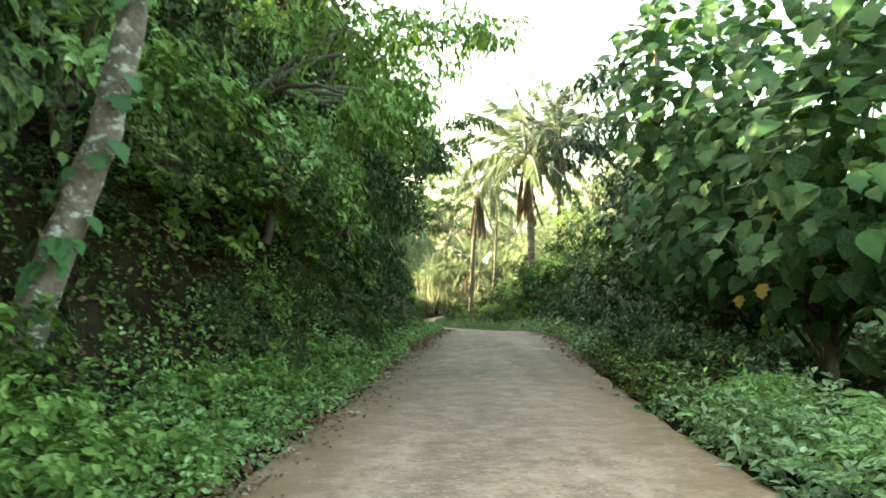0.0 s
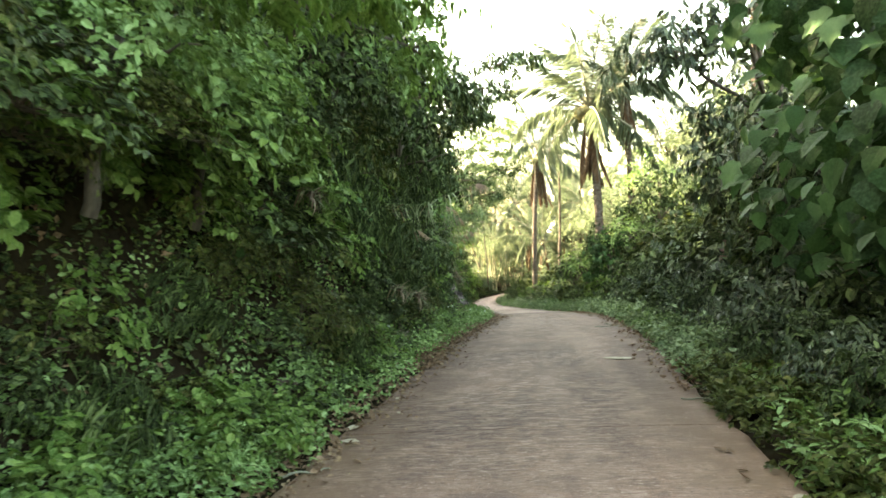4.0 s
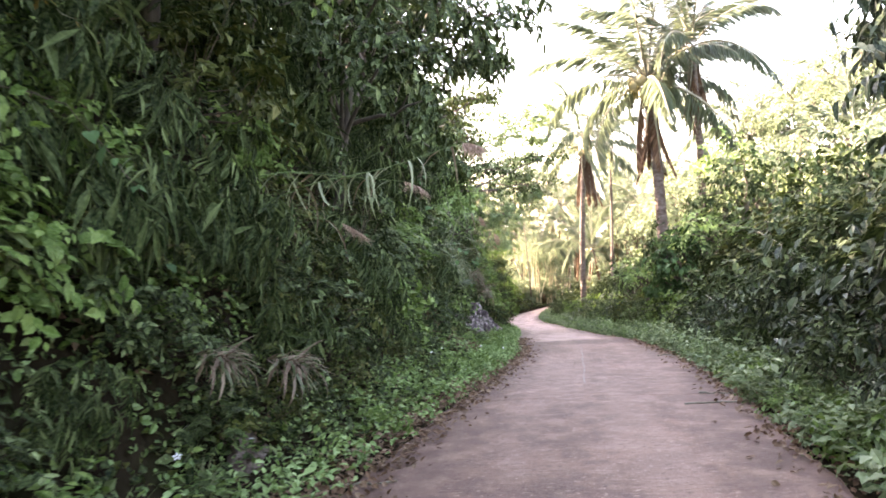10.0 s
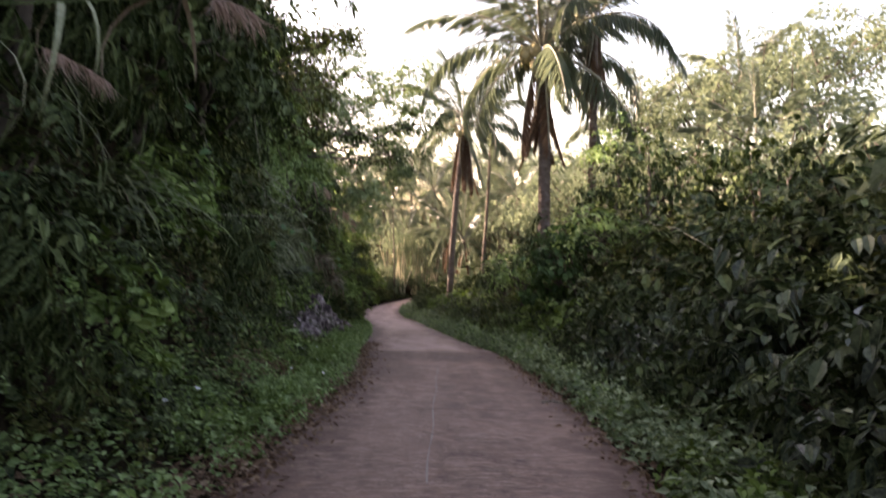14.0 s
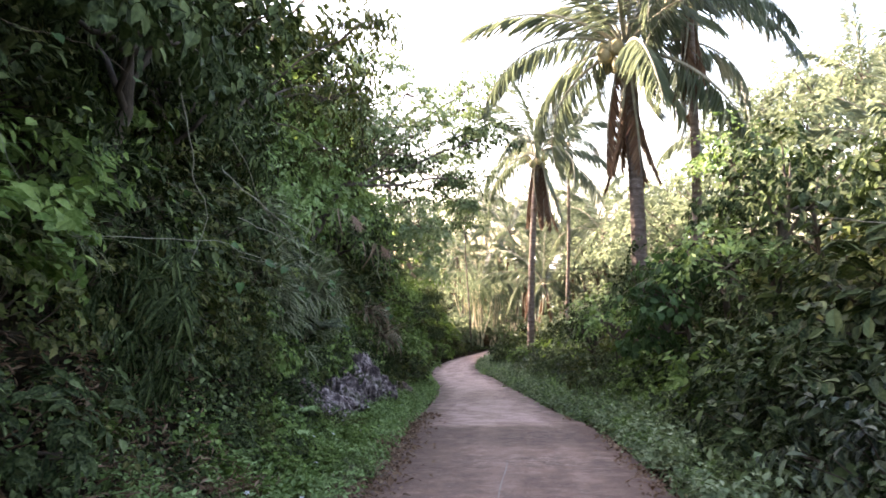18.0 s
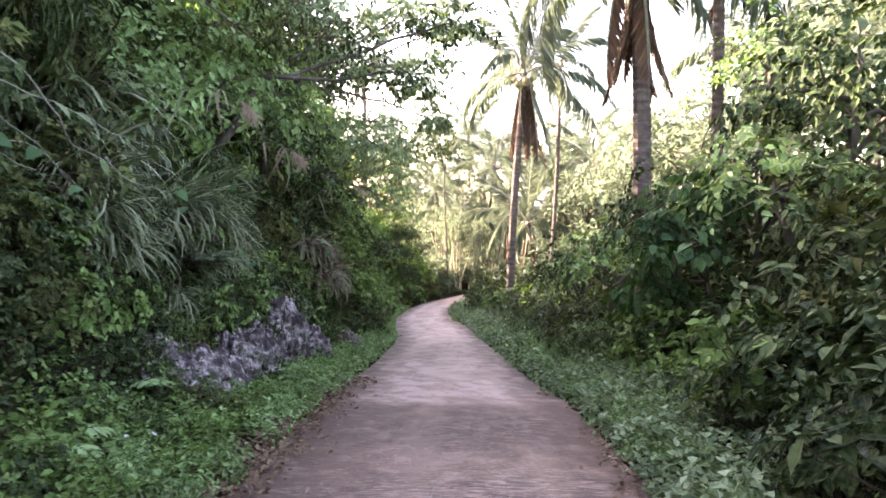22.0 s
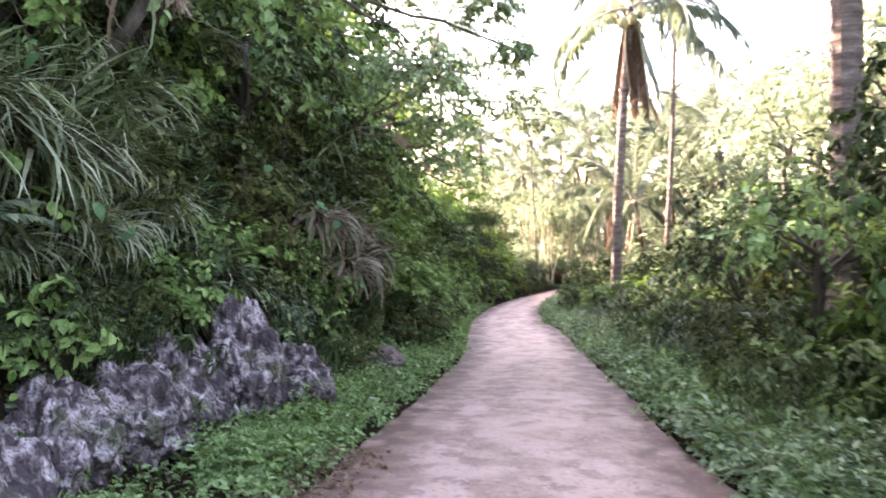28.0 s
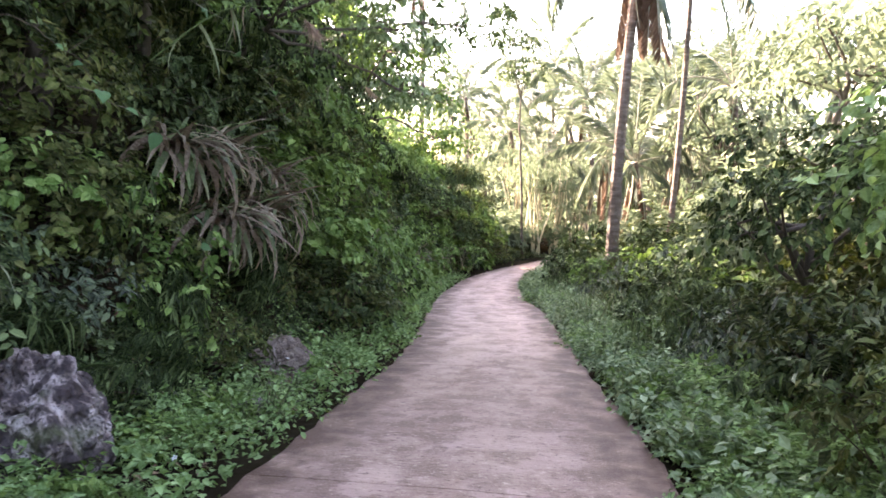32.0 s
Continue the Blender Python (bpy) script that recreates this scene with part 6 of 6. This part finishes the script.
for i in range(24):
    y = grass.uniform(37.3, 44)
    x = float(right(y)) + grass.uniform(0.45, 1.5)
    put("verge_herb", pose(x, y, gz(x, y) + 0.03, 0, 0, grass.uniform(0, 360)), grass.uniform(0.26, 0.42), "verge herbs")
for i in range(56):
    y = grass.uniform(34, 56)
    x = float(right(y)) + grass.uniform(0.1, 0.9)
    kind = "tuft" if i % 7 == 0 else "herb" if i % 4 == 0 else "verge_herb"
    put(kind, pose(x, y, gz(x, y) + 0.03, 0, 0, grass.uniform(0, 360)), grass.uniform(0.6, 1.0) if kind == "tuft" else grass.uniform(0.2, 0.34), "verge grass" if kind == "tuft" else "verge herbs")
for i in range(16):
    y = 38.6 + i * 0.42
    x = float(left(y)) - grass.uniform(1.3, 2.2)
    put(pick([("deep", 1.5), ("olive", 1), ("fresh", 2), ("lance", 1.5)]), pose(x, y, gz(x, y) + 0.2, 0, grass.uniform(20, 50), 0) @ pose(0, 0, 0, 0, 0, grass.uniform(0, 360)), grass.uniform(0.5, 0.85), "bank shrubs")
for i in range(20):
    y = grass.uniform(3.0, 11)
    x = float(left(y)) - grass.uniform(0.5, 1.2)
    put("fresh", pose(x, y, gz(x, y) + 0.05, 0, 0, grass.uniform(0, 360)), grass.uniform(0.35, 0.6), "leafy weeds below the tree")
for i in range(90):
    y = grass.uniform(4.0, 13) if i < 26 else grass.uniform(13, 56)
    x = float(right(y)) + grass.uniform(0.25, 1.5 if y < 13 or y > 34 else 0.9)
    s = grass.uniform(0.3, 0.55) if y < 13 else grass.uniform(0.2, 0.36)
    if not 11 < y < 17 and not (8.6 < y < 13 and x - float(right(y)) > 0.35):
        put("verge_herb", pose(x, y, gz(x, y) + 0.05, 0, 0, grass.uniform(0, 360)), s, "verge herbs")
for i in range(26):
    y = grass.uniform(4.5, 13) if i < 14 else grass.uniform(13, 48)
    x = float(right(y)) + grass.uniform(0.35, 1.1)
    put("herb", pose(x, y, gz(x, y) + 0.03, 0, 0, grass.uniform(0, 360)), grass.uniform(0.28, 0.5), "verge weeds")
for i in range(34):
    y = grass.uniform(2.5, 12) if i < 14 else grass.uniform(26, 48)
    x = float(left(y)) - grass.uniform(0.2, 1.2)
    put("verge_herb", pose(x, y, gz(x, y) + 0.04, 0, 0, grass.uniform(0, 360)), grass.uniform(0.18, 0.32), "verge herbs")
for i in range(34):
    y = grass.uniform(2.5, 12) if i < 18 else grass.uniform(12, 48)
    x = float(left(y)) - grass.uniform(0.3, 1.0) * (1.4 if y < 10 else 1)
    put("herb", pose(x, y, gz(x, y) + 0.03, 0, 0, grass.uniform(0, 360)), grass.uniform(0.25, 0.45), "verge weeds")
for x, y, s in [(1.55, 49.6, 0.8), (2.1, 50.0, 0.95), (2.7, 50.4, 0.8), (1.3, 51.6, 0.8), (2.2, 52.5, 0.9)]:
    put("tuft", pose(x, y, gz(x, y), 0, 0, grass.uniform(0, 360)), (2.6 * s, 2.6 * s, 2.9 * s), "silvery blades under the palm", "clump of long silvery grey-green blades under a palm")



# ---- pale slender stems in the sun past the bend ----
def stem_clump(x, y, seedn):
    r = np.random.default_rng(seedn)
    root = tagged(new("bamboo_clump"), "clump of pale slender sunlit stems past the bend", "bamboo", "pale stem clumps")
    root.matrix_basis = pose(x, y, gz(x, y) - 0.05)
    tops = []
    for i in range(9):
        b = np.array([r.normal(0, 0.28), r.normal(0, 0.28), 0])
        e = b + np.array([r.normal(0, 0.5), r.normal(0, 0.4), r.uniform(3.0, 4.6)])
        tops.append(e)
        part("stem", mesh_np("stem", *tube(wobble(b, e, 8, 0.03, r), np.linspace(0.05, 0.025, 8), 6), CREAM_STEM, smooth=True), root)
    n = 420
    pos = np.array(tops)[r.integers(0, 9, n)] + r.normal(0, 0.55, (n, 3)) * (1, 1, 0.7)
    part("foliage", mesh_np("foliage", *scatter(LANCE, pos, r.normal(0, 1, (n, 3)) - (0, 0, 0.8), r.normal(0, 0.6, (n, 3)) + (0, 0, 1), r.uniform(0.25, 0.5, n)), SUNNY), root)


CREAM_STEM = solid("cream_stem", [(0.3, (0.42, 0.37, 0.25)), (0.7, (0.60, 0.55, 0.40))], 6.0)
for i, (x, y) in enumerate([(-1.1, 72.3), (-0.2, 73.4), (-2.2, 74.0), (0.9, 75.8)]):
    stem_clump(x, y, 80 + i)


# ---- reed stalks with seed plumes ----
def reed_stalk(points, blades_n, seedn, plume=0.34):
    r = np.random.default_rng(seedn)
    p = np.array(points, float)
    base = p[0]
    root = tagged(new("reed_stalk"), "arching green reed stalk with hanging blades and a pinkish seed plume", "reed", "reed stalks")
    root.matrix_basis = pose(*base)
    s = np.linspace(0, len(p) - 1, 26)
    line = np.stack([np.interp(s, range(len(p)), p[:, i] - base[i]) for i in range(3)], 1)
    line = np.stack([np.convolve(np.pad(line[:, i], 3, "edge"), np.ones(7) / 7, "valid") for i in range(3)], 1)
    part("stalk", mesh_np("stalk", *tube(line, np.linspace(0.009, 0.003, 26), 5), GREEN_STEM, smooth=True), root)
    for i in range(blades_n):
        q = line[int(r.integers(1, 23))]
        v, t = blade_shape(r.uniform(1.2, 2.2), 0.027)
        me = mesh_np("blade", v, t, REED if r.random() < 0.75 else STRAW)
        part("blade", me, root, m=leaf_pose(q, (r.normal(0, 0.5), r.normal(0, 0.5), -0.25), (r.normal(0, 0.3), r.normal(0, 0.3), 1), r.uniform(0.4, 0.75)))
    n = 170
    k = r.random(n)
    tip = line[-1] + (line[-1] - line[-4]) * k[:, None] * 1.6 + np.array([0, 0, -0.10]) * (k ** 1.5)[:, None]
    al = np.stack([r.normal(0.25, 0.35, n), r.normal(0.15, 0.35, n), -np.abs(r.normal(0.9, 0.3, n))], 1)
    part("plume", mesh_np("plume", *scatter(blade_shape(0.7, 0.02, 3), tip, al, r.normal(0, 1, (n, 3)), plume * r.uniform(0.3, 0.75, n)), PLUME), root, "pinkish-brown feathery seed plume")


reed_stalk([(-2.1, 18.9, 1.2), (-1.5, 19.6, 1.72), (-0.9, 20.5, 1.85), (-0.35, 21.2, 2.1), (0.0, 21.6, 2.22)], 22, 1)
reed_stalk([(-2.3, 18.4, 1.3), (-1.7, 19.2, 1.85), (-1.1, 20.2, 1.8), (-0.6, 20.9, 1.75)], 20, 2, 0.22)
reed_stalk([(-2.4, 17.6, 1.0), (-1.9, 18.3, 1.5), (-1.5, 19.3, 1.45), (-1.1, 20.0, 1.3)], 14, 3, 0.2)
reed_stalk([(-2.2, 34.2, 0.5), (-1.7, 34.9, 1.15), (-1.2, 35.5, 1.2), (-0.95, 35.8, 1.1)], 8, 4)
reed_stalk([(-2.4, 33.2, 0.8), (-1.9, 33.8, 1.6), (-1.5, 34.4, 1.75), (-1.25, 34.7, 1.6)], 8, 5)
reed_stalk([(-2.7, 42.4, 0.2), (-2.2, 43.0, 0.85), (-1.85, 43.5, 0.95), (-1.6, 43.8, 0.85)], 6, 6)
reed_stalk([(-2.8, 46.4, 0.0), (-2.4, 47.0, 0.6), (-2.0, 47.5, 0.55)], 6, 7, 0.26)


# ---- bare vines and leafy twigs hanging off the bank ----
def vine(points, label, leaves=0, seedn=0, thick=0.009, mat=PALE_STEM, leaf=None, size=0.13):
    r = np.random.default_rng(seedn)
    p = np.array(points, float)
    root = tagged(new("vine"), label, "vine")
    root.matrix_basis = pose(*p[0])
    pieces = np.concatenate([wobble(a, b, 7, 0.012, r)[:-1] for a, b in zip(p[:-1], p[1:])] + [p[-1:]]) - p[0]
    part("stem", mesh_np("stem", *tube(pieces, np.linspace(thick * 0.6, thick * 0.3, len(pieces)), 5), mat, smooth=True), root)
    for i in range(leaves):
        q = pieces[int(r.integers(len(pieces) // 4, len(pieces)))]
        part("leaf", leaf or LIGHT_HEART, root, m=leaf_pose(q, (r.normal(0.2, 0.8), r.normal(0, 0.9), -0.5), (0.4 + r.normal(0, 0.4), -0.4 + r.normal(0, 0.4), 1), size * r.uniform(0.4, 1.15)))


vine([(-1.0, 28.2, 1.9), (-0.9, 28.9, 1.25), (-0.85, 29.6, 0.8), (-0.9, 30.3, 0.5)], "pale bare vine stretched across the bank", thick=0.008)
vine([(-1.2, 27.6, 2.3), (-1.15, 27.75, 1.6), (-1.1, 27.9, 1.15), (-1.2, 27.75, 0.75)], "pale crooked vine hanging down the bank", seedn=1, thick=0.011)
vine([(-1.5, 26.5, 0.95), (-1.0, 27.8, 0.95), (-0.8, 29.2, 0.7), (-0.9, 30.2, 0.45)], "thin arching vine across the bank", seedn=2, thick=0.006)
vine([(-1.5, 29.3, 1.75), (-1.05, 30.0, 1.2), (-1.0, 30.5, 0.75), (-0.95, 31.0, 0.6), (-0.85, 31.4, 0.5)], "bare pale twig with a few drooping leaves", 8, 3, 0.012, leaf=TWIG_LEAF, size=0.2)
vine([(-1.6, 30.0, 1.3), (-1.1, 30.7, 1.0), (-0.8, 31.2, 0.8)], "bare pale twig with a few drooping leaves", 7, 4, 0.01, leaf=TWIG_LEAF, size=0.18)
vine([(-2.4, 39.0, 1.6), (-2.0, 40.0, 1.3), (-1.6, 41.0, 0.9)], "drooping twig with broad green leaves", 8, 5, 0.007, size=0.12)
vine([(-2.5, 40.2, 1.3), (-2.1, 41.0, 0.9), (-1.6, 41.8, 0.5)], "drooping twig with broad green leaves", 8, 6, 0.007, size=0.12)
vine([(-2.6, 37.5, 2.3), (-1.9, 38.2, 1.9), (-1.3, 38.8, 1.4)], "drooping twig with broad green leaves", 8, 7, 0.007, size=0.12)
vine([(-2.0, 15.4, 2.9), (-1.9, 16.4, 2.7), (-1.8, 16.9, 2.5)], "twig with withered yellow leaves", 4, 8, 0.007, leaf=YELLOW_HEART, size=0.13)
vine([(-2.2, 15.2, 1.0), (-1.8, 16.4, 0.8), (-1.7, 17.2, 0.75)], "pale dry stick caught in the bank", seedn=9, thick=0.008)
vine([(5.0, 26.6, 0.4), (4.5, 27.6, 0.9), (4.1, 28.4, 1.0)], "pale bare branch leaning out of a bush", seedn=10, thick=0.014)
vine([(4.6, 33.0, 0.6), (4.1, 34.2, 0.2), (3.9, 35.0, -0.2)], "broad-leaved shoot hanging from a bush", 14, 11, 0.008, size=0.2)
vine([(3.9, 36.0, 0.4), (3.6, 37.0, 0.1), (3.3, 37.6, -0.4)], "broad-leaved shoot hanging from a bush", 12, 12, 0.008, size=0.18)


for i in range(16):
    y = 11.5 + i * 2.1 + grass.uniform(-0.6, 0.6)
    x0 = float(left(y)) - grass.uniform(1.2, 2.0)
    z0 = float(road_z(y)) + grass.uniform(1.6, 3.6)
    d = grass.uniform(0.5, 1.0)
    sag = grass.uniform(0.4, 1.4)
    vine([(x0, y, z0), (x0 + 0.35 * d, y + 0.5 * d, z0 - 0.1 * sag), (x0 + 0.6 * d, y + 0.9 * d, z0 - 0.5 * sag), (x0 + 0.7 * d, y + 1.1 * d, z0 - sag)], "thin twig hanging off the bank with a few leaves", int(grass.integers(3, 9)), 40 + i, 0.006, TWIG if i % 3 else PALE_STEM, size=0.12)


# ---- small white flowers in the weeds ----
def daisy():
    root = tagged(new("white_flower"), "small white wildflower on a thin green stem", "flower", "white wildflowers")
    part("stem", mesh_np("stem", *tube([(0, 0, -0.22), (0.01, 0, -0.1), (0, 0.005, 0)], [0.0025, 0.002, 0.002], 4), GREEN_STEM), root)
    petal = mesh_np("petal", *leaf_shape([(0, 0.12), (0.5, 0.34), (1, 0.12)], 0.2, 0.2), PETAL)
    for i in range(5):
        part("petal", petal, root, m=pose(0, 0, 0, 0, 0, 72 * i) @ pose(0, 0.004, 0, 18, 0, 0) @ Matrix.Diagonal((0.021,) * 3 + (1,)))
    return root


proto("daisy", daisy())
for i in range(42):
    y = float(grass.choice([grass.uniform(12, 24), grass.uniform(24, 34), grass.uniform(30, 46)]))
    x = float(left(y)) - grass.uniform(0.15, 1.15)
    put("daisy", pose(x, y, gz(x, y) + grass.uniform(0.16, 0.36), grass.uniform(-25, 25), grass.uniform(0, 40), grass.uniform(0, 360)), grass.uniform(0.8, 1.3))


def pink_flower(x, y, z):
    root = tagged(new("pink_flower"), "hanging cluster of pale pink blossom on a bush", "flower")
    root.matrix_basis = pose(x, y, z)
    r = np.random.default_rng(4)
    for i in range(14):
        part("petal", PINK_PETAL, root, m=leaf_pose(r.normal(0, 0.05, 3) + (0, 0, -0.02 * i), r.normal(0, 1, 3), r.normal(0, 1, 3), 0.09))


PINK_PETAL = mesh_np("petal", *leaf_shape([(0, 0.1), (0.4, 0.34), (0.8, 0.3), (1, 0.05)], 0.4, 0.3), PINK, smooth=True)
pink_flower(4.45, 19.6, 0.75)
pink_flower(4.6, 38.6, 0.6)


# ---- litter on the lane ----
def curled(r):
    v, t = leaf_shape([(0, 0.03), (0.25, 0.22), (0.6, 0.26), (0.85, 0.13), (1, 0.01)], r.uniform(-0.5, 0.1), r.uniform(0.2, 0.9))
    v = v - np.array([0, 0.5, 0])
    v[:, 2] += 0.06 + r.normal(0, 0.015, len(v)) - min(0, v[:, 2].min())
    return mesh_np("dry_leaf", v, t, DRY)


lit = np.random.default_rng(53)
DRY_LEAVES = [curled(lit) for _ in range(7)]


def lane_z(x, y):
    l, r = float(left(y)), float(right(y))
    return float(road_z(y)) + 0.018 * math.sin(math.pi * (x - l) / (r - l)) if l + 0.04 < x < r - 0.04 else gz(x, y) + 0.01


for i in range(150):
    u = i / 150
    if u < 0.62:
        y = lit.uniform(18, 37)
        x = float(left(y)) + lit.normal(-0.02, 0.2)
    elif u < 0.85:
        y = lit.uniform(3.5, 18)
        x = float(left(y)) + abs(lit.normal(0.02, 0.22)) - 0.08
    else:
        y = lit.uniform(8, 38)
        x = float(right(y)) - lit.normal(0.1, 0.2)
    ob = tagged(new("dry_leaf", DRY_LEAVES[i % 7]), "curled dry brown leaf fallen beside the lane", "leaf", "fallen leaves")
    s = lit.uniform(0.07, 0.16)
    ob.matrix_basis = pose(x, y, lane_z(x, y), lit.uniform(-12, 12), lit.uniform(-12, 12), lit.uniform(0, 360)) @ Matrix.Diagonal((s, s, s, 1))
PALE_DRY = solid("pale_dry_leaf", [(0.3, (0.42, 0.34, 0.24)), (0.7, (0.58, 0.50, 0.38))], 9.0)
pale_mesh = DRY_LEAVES[2].copy()
pale_mesh.materials[0] = PALE_DRY
big_leaf = tagged(new("dry_leaf", pale_mesh), "large pale dry leaf lying on the concrete", "leaf")
big_leaf.matrix_basis = pose(1.95, 15.3, lane_z(1.95, 15.3), 0, 0, 75) @ Matrix.Diagonal((0.36, 0.42, 0.1, 1))
pale_dry = np.random.default_rng(61)
for i in range(20):
    y = pale_dry.uniform(2.5, 12) if i < 16 else pale_dry.uniform(12, 26)
    x = float(left(y)) + abs(pale_dry.normal(0.05, 0.12)) if i % 4 else float(right(y)) - abs(pale_dry.normal(0.05, 0.1))
    ob = tagged(new("dry_leaf", pale_mesh), "pale dry leaf at the edge of the concrete", "leaf", "fallen leaves")
    s = pale_dry.uniform(0.09, 0.2)
    ob.matrix_basis = pose(x, y, lane_z(x, y), 0, 0, pale_dry.uniform(0, 360)) @ Matrix.Diagonal((s, s, s * 0.6, 1))


def litter_strip():
    r = np.random.default_rng(59)
    n, m = 11000, 1900
    y = np.concatenate([r.uniform(15, 38, n * 3 // 4), r.uniform(2, 17, n // 4), r.uniform(13, 34, m)])
    x = np.concatenate([left(y[:n]) + r.normal(-0.08, 0.19, n), right(y[n:]) - r.normal(0.02, 0.14, m)])
    n += m
    on = (x > left(y) + 0.05) & (x < right(y) - 0.05)
    z = np.where(on, road_z(y) + 0.022, ground_z(x, y) + 0.035) + r.uniform(0, 0.03, n)
    v, t = scatter(WIDE, np.stack([x, y, z], 1), r.normal(0, 1, (n, 3)) * (1, 1, 0.25), np.array([0, 0, 1.0]) + r.normal(0, 0.35, (n, 3)), r.uniform(0.03, 0.085, n))
    tagged(new("leaf_litter", mesh_np("leaf_litter", v, t, DRY)), "strip of red-brown dry leaf litter along the lane edge", "litter", kind="stuff")


litter_strip()


def stick(x, y, turn, length, seedn, thick=0.012):
    r = np.random.default_rng(seedn)
    root = new("stick", mesh_np("stick", *tube(wobble((-length / 2, 0, thick), (length / 2, 0, thick), 7, 0.012, r), np.linspace(thick, thick * 0.5, 7), 5), PALE_STEM, smooth=True))
    root.matrix_basis = pose(x, y, lane_z(x, y), 0, 0, turn)
    tagged(root, "pale dry stick lying by the lane edge", "stick", "fallen sticks")


for i, (x, y, a, ln) in enumerate([(-0.42, 17.4, 15, 0.5), (-0.6, 15.2, 35, 0.45), (-0.75, 13.9, 40, 0.6), (2.5, 20.4, 8, 0.7), (2.62, 21.1, -15, 0.4), (-1.05, 9.3, 60, 0.5), (-0.9, 10.5, 30, 0.35), (2.3, 12.6, -30, 0.3),
                                   (-0.2, 26.2, 20, 0.4), (-0.3, 32.1, 25, 0.5), (2.75, 26.5, -20, 0.35), (-0.35, 23.0, 70, 0.4), (-1.5, 4.9, 40, 0.3), (-0.5, 36.8, 15, 0.35)]):
    stick(x, y, a, ln, i)


def scratch():
    ys = np.linspace(22.5, 31.2, 36)
    xs = np.interp(ys, [22.5, 31.2], [1.22, 1.33]) + 0.012 * np.sin(ys * 2.1)
    w = 0.006 + 0.002 * np.sin(ys * 5)
    z = np.array([lane_z(float(a), float(b)) for a, b in zip(xs, ys)]) + 0.004
    v = np.concatenate([np.stack([xs - w, ys, z], 1), np.stack([xs + w, ys, z], 1)])
    i = np.arange(35)
    t = np.concatenate([np.stack([i, i + 36, i + 37], 1), np.stack([i, i + 37, i + 1], 1)])
    part("chalk_line", mesh_np("chalk_line", v, t, SCUFF), road, "faint pale scuffed line along the concrete")


SCUFF = solid("pale_scuff", [(0.35, (0.27, 0.225, 0.19)), (0.6, (0.36, 0.315, 0.275))], 6.0)
scratch()
